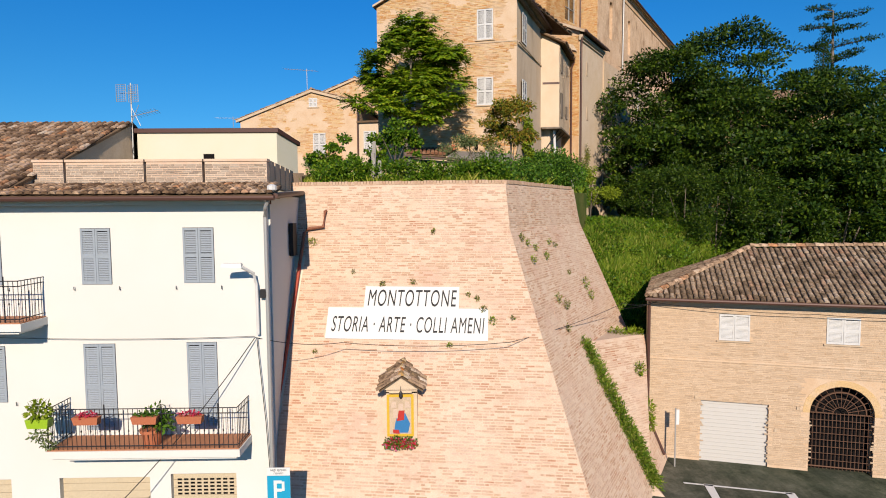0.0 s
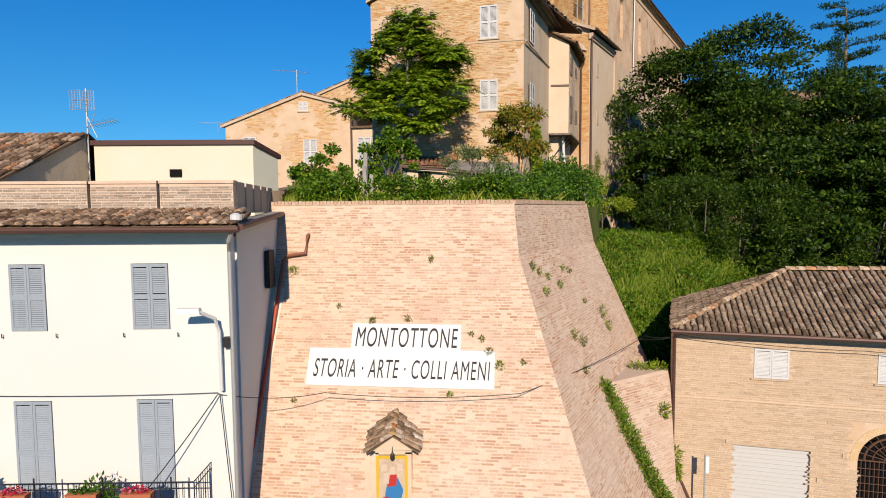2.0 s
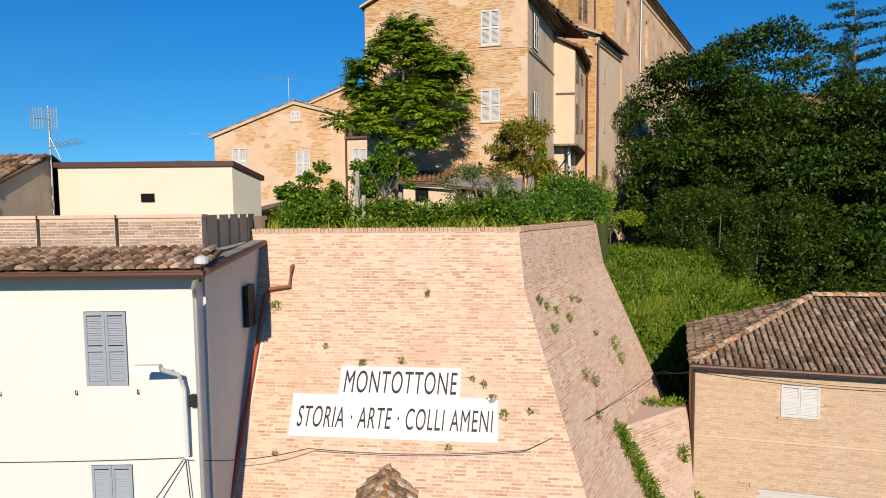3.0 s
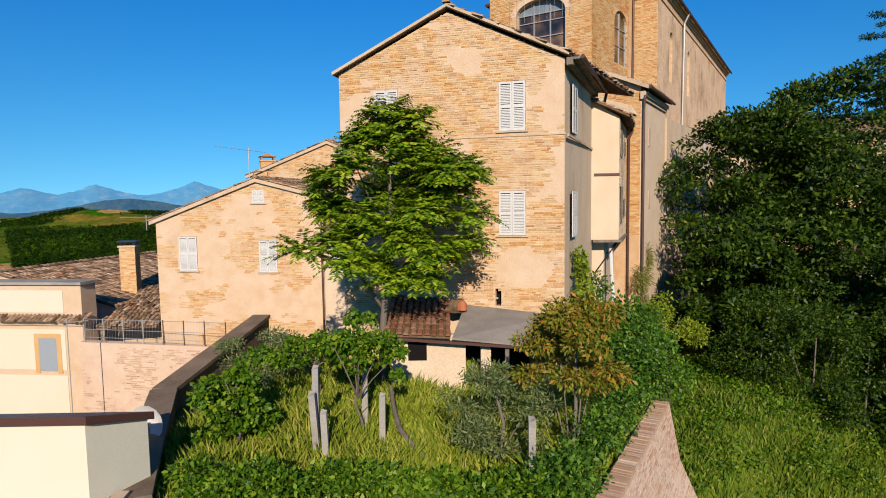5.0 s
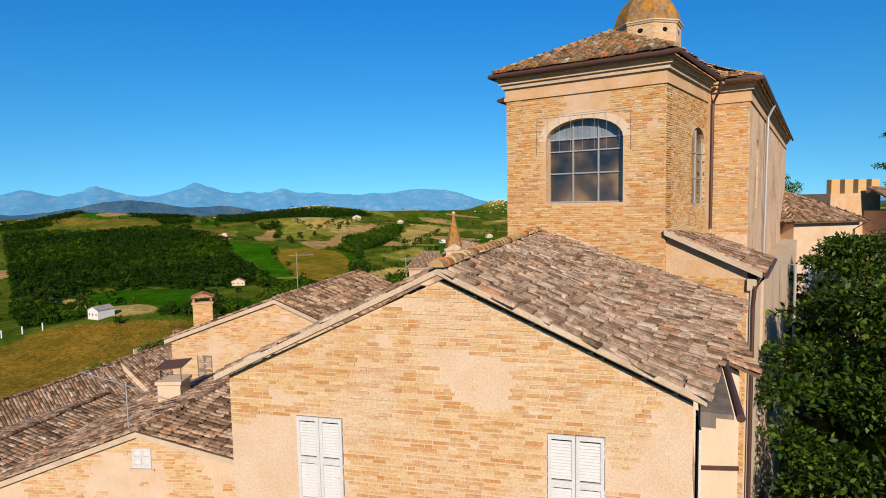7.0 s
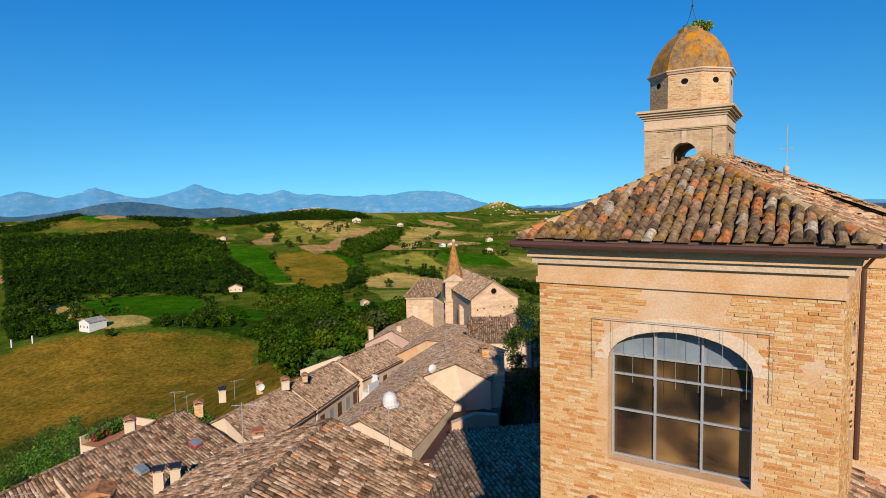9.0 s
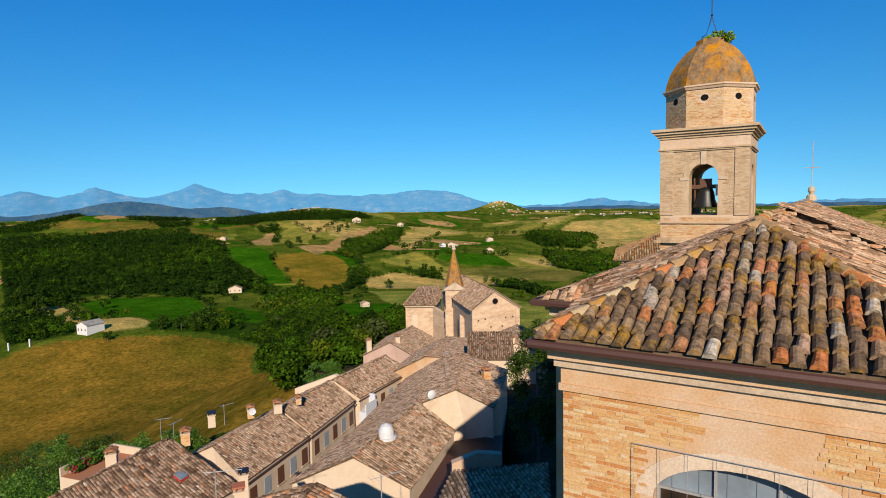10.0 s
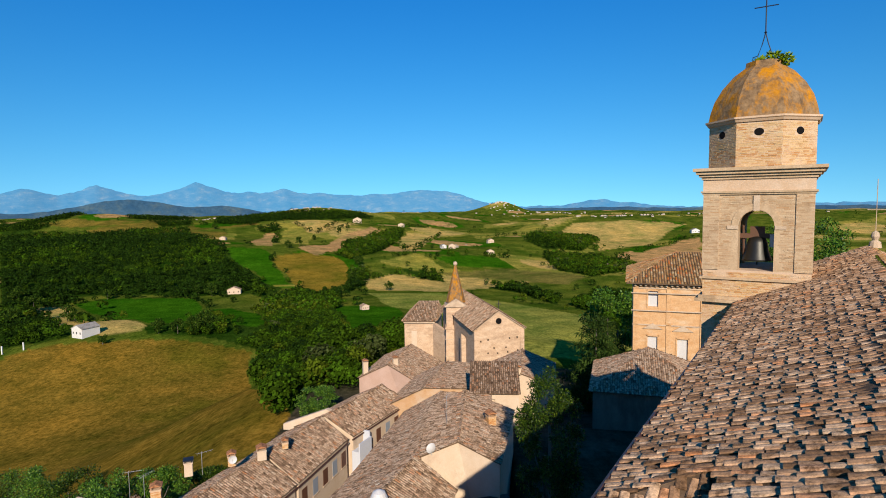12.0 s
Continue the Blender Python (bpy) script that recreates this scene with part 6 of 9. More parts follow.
part("wall", Geo().wall(0, 1.75, 4, 15.6, 0, 1.5, [(0.3, 13.7, 1.15, 15.1)]), plaster_old, lean2)
window(lean2, 0.3, 13.7, 1.15, 15.1, 0.0, shutter_white)
part("roof", Geo().box(-0.1, -0.15, 15.6, 1.85, 1.5, 15.72), tile_bed, lean2)
part("downpipe", Geo().tube([(-0.06, -0.06, 16.8), (-0.06, -0.06, 4)], 0.05, 8), copper_pipe, lean2)
rough_ch = thing("chimney", "beige rendered chimney under a rusty sheet on rods", "chimney", (-9.23, 41.14, 16.6), 0, "chimneys")
part("shaft", Geo().box(-0.4, -0.4, 0, 0.4, 0.4, 1.2).box(-0.46, -0.46, 1.2, 0.46, 0.46, 1.32), plaster_old, rough_ch)
for x in (-0.36, 0.36):
    part("rod", Geo().tube([(x, -0.2, 1.3), (x, -0.2, 1.78)], 0.015, 5), iron, rough_ch)
part("cap", Geo().sweep([(-0.5, -0.45, 1.72), (0.5, -0.45, 1.8), (0.5, 0.45, 1.9), (-0.5, 0.45, 1.82)], (0, 0, 0.03)), rust, rough_ch, "rusty iron sheet")
chimney(-16.3, 41.0, 11.0, 14.9, 0.75, mortar_warm, 2, "tall brick chimney with a metal cowl", 10)
antenna(-8.4, 36.6, 17.9, 19.2, 160, "long television aerial on the gable of the old house", 12, 2.4, 0.35)
antenna(-13.4, 37.2, 15.6, 16.3, 185, "television aerial at the eave of the old house", 9, 1.6)
antenna(-14.6, 33.0, 8.0, 12.3, 30, "aerial mast standing in the alley", 6, 1.0)
roof_house("low house with dark old roof in the alley", ((-27, 40, 11.8), (-24, 54, 11.8)), ((-21.5, 38.6, 13.6), (-18.5, 53, 13.6)), ((-15.6, 38.4, 11.9), (-12.9, 51, 11.9)), plaster_grey, tile_old, 0, 81)


# ---- church

CHA = math.degrees(math.atan2(-2.9, 4.56))
CHO = (2.84, 41.7, 0)


def nave(p):
    """The choir widens a little towards the nave, and the nave is turned a little against it."""
    x, y = p[0], p[1]
    k = min(1.0, max(0.0, (x - 2.7) / 2.2))
    if y > 4.9:
        return (x + (1 - k) * (0.15 + 0.027 * (y - 5)) + k * (0.55 + 0.0135 * (y - 5)), *p[1:])
    return (x + k * 0.1 * max(0.0, y), *p[1:])


def skewed(g):
    g.v = [nave(p) for p in g.v]
    return g


church = thing("church", "tall orange-brick church with a hipped choir, nave and bell tower", "church", CHO, CHA)
CW = 5.4
C_WIN = (1.48, 23.9, 4.1, 26.72)
g = Geo().wall(0, CW, 4, 28.3, 0, 0.6, [C_WIN])
arch_fill(g, C_WIN[0], C_WIN[2], 26.0, 0.68, 26.72, 0, 0.6, 16)
part("wall", g, mortar_red, church, "orange brick choir front")
S_WIN = (2.85, 23.75, 4.65, 26.5)
g = Geo().box(0, 0.6, 4, 0.6, 5.5, 28.3)
part("wall", g, mortar_red, church)
g = Geo()
for y0, y1, z0, z1 in ((0.6, S_WIN[0], 4, 28.3), (S_WIN[2], 5.5, 4, 28.3), (S_WIN[0], S_WIN[2], 4, S_WIN[1]), (S_WIN[0], S_WIN[2], S_WIN[3], 28.3)):
    g.box(CW - 0.6, y0, z0, CW, y1, z1)
ym_, r_ = (S_WIN[0] + S_WIN[2]) / 2, (S_WIN[2] - S_WIN[0]) / 2
for j in range(12):
    t0, t1 = math.pi * j / 12, math.pi * (j + 1) / 12
    g.sweep([(CW - 0.6, ym_ + r_ * math.cos(t0), 25.8 + 0.7 * math.sin(t0)), (CW - 0.6, ym_ + r_ * math.cos(t1), 25.8 + 0.7 * math.sin(t1)), (CW - 0.6, ym_ + r_ * math.cos(t1), S_WIN[3]), (CW - 0.6, ym_ + r_ * math.cos(t0), S_WIN[3])], (0.6, 0, 0))
part("wall", skewed(g), mortar_red, church, "orange brick choir side")
part("wall", skewed(Geo().box(-0.7, 32.0, 4, CW + 0.7, 32.6, 28.0)), mortar_red, church, "nave wall")
part("wall", Geo().box(-1.72, 4.1, 4, -1.12, 32.6, 28.0).box(-1.12, 4.1, 4, -0.02, 4.6, 28.0), mortar_red, church, "nave west wall")
NICHE = [(8.5, 23.5, 9.3, 26.4), (13.9, 23.5, 14.7, 26.4)]
g = Geo().box(CW - 0.6, 5.5, 4, CW + 1.3, 6.0, 28.0)
for y0, y1, z0, z1 in ((6.0, 8.5, 4, 28), (9.3, 13.9, 4, 28), (14.7, 32.6, 4, 28), (8.5, 9.3, 4, 23.5), (8.5, 9.3, 26.4, 28), (13.9, 14.7, 4, 23.5), (13.9, 14.7, 26.4, 28)):
    g.box(CW + 0.7, y0, z0, CW + 1.3, y1, z1)
for q in NICHE:
    for j in range(8):
        t0, t1 = math.pi * j / 8, math.pi * (j + 1) / 8
        m_, r_ = (q[0] + q[2]) / 2, 0.4
        g.sweep([(CW + 0.7, m_ + r_ * math.cos(t0), 26.0 + 0.4 * math.sin(t0)), (CW + 0.7, m_ + r_ * math.cos(t1), 26.0 + 0.4 * math.sin(t1)), (CW + 0.7, m_ + r_ * math.cos(t1), 26.4), (CW + 0.7, m_ + r_ * math.cos(t0), 26.4)], (0.6, 0, 0))
    g.box(CW + 0.72, q[0], q[1], CW + 0.8, q[2], q[3])
part("wall", skewed(g), nave_plaster, church, "worn plastered nave side with blind niches")
for o, z0, z1, m in ((0.06, 27.5, 27.62, mortar_red), (0.03, 27.62, 27.92, mortar_red), (0.12, 27.92, 28.06, stone_trim), (0.2, 28.06, 28.2, mortar_red), (0.28, 28.2, 28.3, mortar_red)):
    part("cornice", skewed(Geo().box(-o, -o, z0, CW + o, 4.88, z1)), m, church, "moulded brick cornice")
    part("cornice", Geo().box(-1.72 - o, 4.1 - o, z0 - 0.008, -0.3, 32.6 + o, z1 - 0.008), m, church, "moulded brick cornice")
    part("cornice", skewed(Geo().box(-0.25, 5.5 - o, z0 - 0.004, CW + 1.3 + o, 32.6 + o, z1 - 0.004)), m, church, "moulded brick cornice")
AP = (2.7, 3.3, 30.15)
C_F = [(-0.36, -0.36, 28.42), (CW + 0.36, -0.36, 28.42), AP]
C_RT = [(CW + 0.36, -0.36, 28.44), (CW + 0.9, 5.2, 28.5), (2.85, 7.0, 30.36), AP]
C_LT = [(-0.36, 4.72, 28.98), (-0.36, -0.36, 28.44), AP, (2.82, 6.95, 30.33)]
N_R = [nave(p) for p in ((CW + 1.62, 5.1, 28.32), (CW + 1.62, 33, 28.32), (2.7, 33, 30.3), (2.7, 7.0, 30.28), (5.45, 6.2, 28.93))]
H_R = [nave(p) for p in ((CW + 0.3, 5.08, 28.42), (CW + 1.62, 5.08, 28.36), (5.45, 6.2, 28.95))]
V_R = [(CW + 0.9, 5.2, 28.5), nave((5.45, 6.2, 28.97)), (2.85, 7.0, 30.36)]
N_L = [(-2.05, 33.0, 28.32), (-2.05, 3.72, 28.32), (-0.36, 4.66, 29.0), (2.82, 6.9, 30.33), (3.3, 33.0, 30.36)]
H_L = [(-2.05, 3.7, 28.32), (-0.4, 3.7, 28.4), (-0.36, 4.68, 28.98)]
part("wall", Geo().sweep([(-0.28, -0.2, 28.28), (-0.28, 4.6, 28.28), (-0.28, 4.6, 28.88), (-0.28, 1.0, 28.5)], (0.3, 0, 0)), mortar_red, church, "brick upstand under the eave")
CH_ROOFS = [part("roof", roof_slab(c, 0.05), tile_bed, church) for c in (C_F, C_RT, C_LT, N_R, N_L, H_R, V_R, H_L)]
part("gable_wall", Geo().sweep([(-1.0, 6.3, 28.25), (CW + 1.2, 6.3, 28.25), (2.7, 7.0, 30.1)], (0, 0.3, 0)), tile_bed, church)
for p, q in (((-0.34, -0.34, 28.48), (2.7, 3.3, 30.22)), ((CW + 0.34, -0.34, 28.48), (2.7, 3.3, 30.22)), ((2.7, 3.3, 30.24), (2.72, 6.0, 30.3)), (nave((2.7, 6.0, 30.3)), nave((2.7, 33, 30.34)))):
    part("ridge_tile", ridge_tiles(p, q, 9, 0.11), tile_lichen, church, "lichened ridge tiles")
part("ridge_tile", ridge_tiles(N_R[0], N_R[4], 12, 0.11), tile_lichen, church, "lichened ridge tiles")
part("gutter", Geo().tube([(-0.44, -0.44, 28.34), (CW + 0.44, -0.44, 28.32), (CW + 0.94, 4.9, 28.3)], 0.075, 8), copper_pipe, church, "brown gutter")
part("gutter", Geo().tube([nave(p) for p in ((CW + 0.5, 5.02, 28.24), (CW + 1.72, 5.02, 28.24), (CW + 1.72, 33, 28.22))], 0.075, 8), copper_pipe, church, "brown gutter")
part("gutter", Geo().tube([(-0.44, -0.44, 28.34), (-0.44, 3.6, 28.3)], 0.075, 8), copper_pipe, church, "brown gutter")
part("gutter", Geo().tube([(-0.5, 3.62, 28.27), (-2.14, 3.62, 28.26), (-2.14, 33, 28.22)], 0.075, 8), copper_pipe, church, "brown gutter")
part("downpipe", Geo().tube([(CW + 0.94, 4.8, 28.25), (CW + 0.86, 5.0, 27.9), (CW + 0.62, 5.3, 27.5), (CW + 0.6, 5.33, 22.8)], 0.06, 8), copper_pipe, church, "brown downpipe")
part("downpipe", Geo().tube([nave(p) for p in ((CW + 1.7, 12.0, 28.15), (CW + 1.45, 12.0, 27.6), (CW + 1.4, 12.0, 21.2), (8.1, 12.0, 20.8), (8.1, 12.0, 6))], 0.06, 8), zinc, church, "grey downpipe")
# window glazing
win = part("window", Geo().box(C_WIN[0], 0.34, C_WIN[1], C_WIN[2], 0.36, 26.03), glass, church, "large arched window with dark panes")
part("lunette", Geo().box(C_WIN[0], 0.33, 26.03, C_WIN[2], 0.35, C_WIN[3]), glass_pale, win, "pale arched top pane, sky reflection painted into its colour")
for u in (C_WIN[0] + 0.03, C_WIN[0] + 0.87, C_WIN[0] + 1.74, C_WIN[2] - 0.03):
    part("glazing_bar", Geo().box(u - 0.022, 0.27, C_WIN[1], u + 0.022, 0.335, 26.68 if abs(u - 2.8) < 1 else 26.05), zinc, win)
for z in (C_WIN[1] + 0.03, C_WIN[1] + 1.0, C_WIN[1] + 1.75, 26.05):
    part("glazing_bar", Geo().box(C_WIN[0], 0.28, z - 0.02, C_WIN[2], 0.33, z + 0.02), zinc, win)
part("surround", Geo().sweep([(2.79 + (1.31 + k) * math.cos(t), -0.012, 26.0 + (0.68 + k * 0.9) * math.sin(t)) for k, ts in ((0, range(17)), (0.28, range(16, -1, -1))) for t in [math.pi * j / 16 for j in ts]], (0, 0.012, 0)), plaster_old, win, "plaster band over the arch")
grille = part("wire_grille", Geo().tube([(1.2, -0.1, 25.6), (1.2, -0.1, 26.85), (4.4, -0.1, 26.85), (4.4, -0.1, 25.6)], 0.008, 4), zinc, win, "thin wire grille frame")
for k in range(9):
    u = 1.2 + 0.4 * k
    part("wire", Geo().tube([(u, -0.1, 25.6), (u, -0.1, 26.85)], 0.004, 4), zinc, grille)
w2 = part("window", skewed(Geo().box(CW - 0.15, S_WIN[0], S_WIN[1], CW - 0.13, S_WIN[2], S_WIN[3])), glass, church, "tall arched side window")
for y in (S_WIN[0] + 0.03, ym_, S_WIN[2] - 0.03):
    part("glazing_bar", skewed(Geo().box(CW - 0.13, y - 0.02, S_WIN[1], CW - 0.08, y + 0.02, 26.4)), zinc, w2)
for z in (S_WIN[1] + 0.03, 24.7, 25.6):
    part("glazing_bar", skewed(Geo().box(CW - 0.13, S_WIN[0], z - 0.018, CW - 0.085, S_WIN[2], z + 0.018)), zinc, w2)
part("flashing", Geo().sweep([(1.6, -0.02, 22.55), (1.9, -0.02, 22.9), (7.3, -0.02, 21.0), (7.6, -0.02, 20.55)], (0, 0.03, 0)), plaster_old, church, "pale mortar fillet above the lower roof")
# lower chapel wall along the side and its lean-to roof
part("wall", Geo().box(CW, 0.12, 4, 7.7, 5.3, 21.4).sweep([(CW, 0.12, 21.4), (7.7, 0.12, 21.4), (7.7, 0.12, 21.85), (CW, 0.12, 22.85)], (0, 5.1, 0)), mortar_red, church, "lower chapel")
part("wall", Geo().sweep([(CW + 1.3, 5.3, 4), (7.85, 5.3, 4), (8.75, 32.6, 4), (CW + 1.3, 32.6, 4)], (0, 0, 17.0)), plaster_grey, church, "worn plastered lower wall")
part("wall", Geo().box(7.7, 0.12, 4, 7.76, 5.3, 21.4), plaster_old, church, "plastered chapel side")
part("cornice", Geo().box(7.7, 0.0, 21.4, 7.95, 5.2, 21.6).box(7.7, 0.0, 21.25, 7.85, 5.2, 21.4), stone_trim, church)
CHAP = [(8.1, -0.1, 21.78), (8.1, 5.3, 21.74), (CW, 5.3, 22.75), (CW, -0.1, 22.98)]
ch_roof = part("roof", roof_slab(CHAP, 0.1), tile_bed, church)
part("coping", Geo().sweep([(8.1, -0.16, 21.66), (CW, -0.16, 22.86), (CW, -0.16, 23.02), (8.1, -0.16, 21.82)], (0, 0.16, 0)), stone_trim, church)
part("gutter", Geo().tube([(8.2, -0.2, 21.72), (8.2, 5.4, 21.68)], 0.065, 8), copper_pipe, church)
part("downpipe", Geo().tube([(8.15, 0.0, 21.7), (7.9, 0.0, 21.3), (7.86, 0.05, 20.8), (7.86, 0.05, 4)], 0.06, 8), copper_pipe, church)
for y, z in ((1.4, 19.2), (1.5, 16.2), (7.5, 18.3)):
    part("slit_window", Geo().box(7.75, y, z, 7.79, y + 0.35, z + 0.9), stone_trim, church, "small pale slit window")

# bell tower
EO, EW = (-3.6, 25.0), 4.4
x0, y0, x1, y1 = EO[0], EO[1], EO[0] + EW, EO[1] + EW
xm, ym = (x0 + x1) / 2, (y0 + y1) / 2
belfry = part("bell_tower", Geo().box(x0, y0, 4, x1, y1, 29.75), mortar_warm, church, "pale brick bell tower")
aw = 0.72
g = Geo()
g.wall(x0, x1, 29.75, 34.0, y0, y0 + 0.9, [(xm - aw, 29.75, xm + aw, 32.55)])
g.wall(x0, x1, 29.75, 34.0, y1 - 0.9, y1, [(xm - aw, 29.75, xm + aw, 32.55)])
arch_fill(g, xm - aw, xm + aw, 31.8, 0.72, 32.55, y0, y0 + 0.9, 14)
arch_fill(g, xm - aw, xm + aw, 31.8, 0.72, 32.55, y1 - 0.9, y1, 14)
for xa in (x0, x1 - 0.9):
    g.box(xa, y0 + 0.9, 29.75, xa + 0.9, ym - aw, 34).box(xa, ym + aw, 29.75, xa + 0.9, y1 - 0.9, 34).box(xa, ym - aw, 32.55, xa + 0.9, ym + aw, 34)
    for j in range(12):
        t0, t1 = math.pi * j / 12, math.pi * (j + 1) / 12
        g.sweep([(xa, ym + aw * math.cos(t0), 31.8 + 0.72 * math.sin(t0)), (xa, ym + aw * math.cos(t1), 31.8 + 0.72 * math.sin(t1)), (xa, ym + aw * math.cos(t1), 32.55), (xa, ym + aw * math.cos(t0), 32.55)], (0.9, 0, 0))
g.box(x0 + 0.9, y0 + 0.9, 33.6, x1 - 0.9, y1 - 0.9, 34)
stage = part("belfry", g, tower_stone, belfry, "belfry stage with arched openings")
for sx in (x0 - 0.03, x1 - 0.67):
    for sy in (y0 - 0.06, y1 - 0.64):
        part("pilaster", Geo().box(sx, sy, 29.75, sx + 0.7, sy + 0.7, 33.25), tower_stone, stage, "flat corner pilaster")
for sx in (-1, 1):
    part("impost", Geo().box(xm + sx * (aw + 0.02) - (0.45 if sx < 0 else 0), y0 - 0.05, 31.66, xm + sx * (aw + 0.02) + (0.45 if sx > 0 else 0), y0 + 0.4, 31.82), stone_trim, stage)
part("arch_band", Geo().sweep([(xm + (aw + k) * math.cos(t), y0 - 0.04, 31.82 + (0.72 + k) * math.sin(t)) for k, ts in ((0, range(13)), (0.3, range(12, -1, -1))) for t in [math.pi * j / 12 for j in ts]], (0, 0.04, 0)), tower_stone, stage)
part("keystone", Geo().box(xm - 0.13, y0 - 0.08, 32.5, xm + 0.13, y0, 33.2), stone_trim, stage)
for o, z0, z1 in ((0.08, 33.25, 33.33), (0.14, 33.33, 33.42), (0.05, 33.42, 33.95), (0.12, 33.95, 34.08), (0.22, 34.08, 34.2), (0.34, 34.2, 34.34), (0.46, 34.34, 34.48), (0.12, 29.3, 29.4), (0.16, 28.35, 28.5), (0.3, 28.22, 28.36)):
    part("cornice", Geo().box(x0 - o, y0 - o, z0, x1 + o, y1 + o, z1), tower_stone if o != 0.05 else mortar_warm, belfry, "moulded stone cornice")
g = Geo()
drum = part("drum", Geo().lathe((xm, ym, 0), [(2.4, 34.48), (2.4, 36.5), (2.48, 36.52), (2.54, 36.62), (2.6, 36.66), (2.6, 36.74), (2.48, 36.76)], 8, radians(22.5)), mortar_warm, belfry, "octagonal brick drum")
for k in range(8):
    a = k * math.pi / 4
    rr = 2.4 * math.cos(math.pi / 8)
    c, s = math.cos(a), math.sin(a)
    ring = [(xm + c * (rr + 0.012) - s * 0.2 * math.cos(t), ym + s * (rr + 0.012) + c * 0.2 * math.cos(t), 36.05 + 0.17 * math.sin(t)) for t in [2 * math.pi * j / 14 for j in range(14)]]
    part("oculus", Geo().sweep(ring, (-c * 0.01, -s * 0.01, 0)), opening_shade, drum, "round dark opening")
a = math.pi
rr = 2.4 * math.cos(math.pi / 8)
part("doorway", Geo().box(xm - rr - 0.012, ym - 0.28, 34.5, xm - rr, ym + 0.28, 35.5), opening_shade, drum, "small arched dark doorway")
prof = [(r, 36.76 + z) for r, z in ((2.46, 0), (2.38, 0.4), (2.2, 0.95), (1.85, 1.55), (1.36, 2.12), (0.86, 2.5))]
dome = part("dome", Geo().lathe((xm, ym, 0), prof + [(0.82, 39.5)], 8, radians(22.5)), lichen_stone, belfry, "lichened eight-sided dome")
cross = part("cross", Geo().tube([(xm - 0.55, ym, 39.5), (xm - 0.5, ym, 39.8), (xm - 0.3, ym, 39.85), (xm - 0.12, ym, 40.4), (xm, ym, 40.9)], 0.025, 6).tube([(xm + 0.75, ym, 39.3), (xm + 0.55, ym, 39.85), (xm + 0.3, ym, 39.85), (xm + 0.12, ym, 40.4), (xm, ym, 40.9)], 0.025, 6).tube([(xm, ym, 40.85), (xm, ym, 43.0)], 0.03, 6).tube([(xm - 0.5, ym, 42.1), (xm + 0.5, ym, 42.1)], 0.025, 6).lathe((xm, ym, 40.9), [(0.02, -0.06), (0.07, 0), (0.02, 0.06)], 8), iron, dome, "wrought-iron cross stand")
part("weeds", leaves([(xm + 0.5, ym - 0.2, 39.6, 0.5, 0.4, 0.28), (xm + 0.9, ym - 0.3, 39.45, 0.3, 0.3, 0.2), (xm - 0.2, ym + 0.2, 39.6, 0.35, 0.3, 0.15)], 500, 0.2, 91, 0.5), leaf_main, dome, "weeds growing on the dome top")
bell = part("bell", Geo().lathe((xm, ym - 1.2, 30.15), [(0.1, 0.02), (0.66, 0.0), (0.62, 0.1), (0.5, 0.42), (0.43, 0.85), (0.34, 1.06), (0.12, 1.14)], 18), bronze, belfry, "large bronze bell", True)
part("clapper", Geo().tube([(xm, ym - 1.2, 30.3), (xm, ym - 1.2, 29.95)], 0.04, 6), iron, bell)
part("headstock", Geo().box(xm - 0.85, ym - 1.32, 31.2, xm + 0.85, ym - 1.08, 31.42).box(xm - 0.3, ym - 1.3, 31.4, xm + 0.3, ym - 1.1, 31.75).tube([(xm - 0.55, ym - 1.2, 30.4), (xm - 0.6, ym - 1.2, 31.8)], 0.05, 6), rust, bell, "rusty headstock and wheel")
part("box", Geo().box(xm + 0.52, ym - 1.4, 30.8, xm + 0.7, ym - 1.2, 31.4), white_plastic, belfry, "white siren tube")
finial = part("finial", Geo().lathe((3.6, 32.9, 30.4), [(0.3, 0), (0.25, 0.3), (0.12, 0.4), (0.2, 0.6), (0.16, 0.8), (0.02, 0.9)], 10).tube([(3.6, 32.9, 31.2), (3.6, 32.9, 34.0)], 0.02, 5).tube([(3.2, 32.9, 32.4), (4.0, 32.9, 32.4)], 0.02, 5), stone_trim, church, "stone ball finial with thin iron cross")

# ---- village
roof_house("big house with dark old roof at the field edge", ((-33, 60, 8.6), (-28.5, 71, 8.6)), ((-30, 57, 11.2), (-26.2, 68.6, 11.4)), ((-27.3, 56.5, 8.6), (-22.2, 65.5, 8.6)), plaster_old, tile_old, -8, 41)
roof_house("tall house of the row with a dark old roof", ((-29.5, 71.5, 9.0), (-25.6, 80.5, 9.0)), ((-26.0, 67.2, 11.7), (-22.0, 78.6, 11.7)), ((-21.2, 64.6, 8.8), (-15.3, 75.9, 8.8)), plaster_old, tile_old, -8, 43, 0.26, 0.42)
roof_house("long house of the row with worn roof", ((-22.3, 80.2, 9.0), (-19.2, 88.3, 9.0)), ((-18.6, 78.8, 10.9), (-15.4, 87.0, 10.9)), ((-15.1, 76.3, 9.0), (-12.0, 85.4, 9.0)), plaster_old, tile_pink, -8, 44)
roof_house("long house of the row with worn roof", ((-19.0, 88.4, 9.0), (-16.0, 97.0, 9.0)), ((-15.2, 87.1, 11.0), (-12.0, 95.8, 11.0)), ((-11.9, 85.6, 9.05), (-9.1, 94.8, 9.05)), plaster_old, tile_pink, -8, 45)
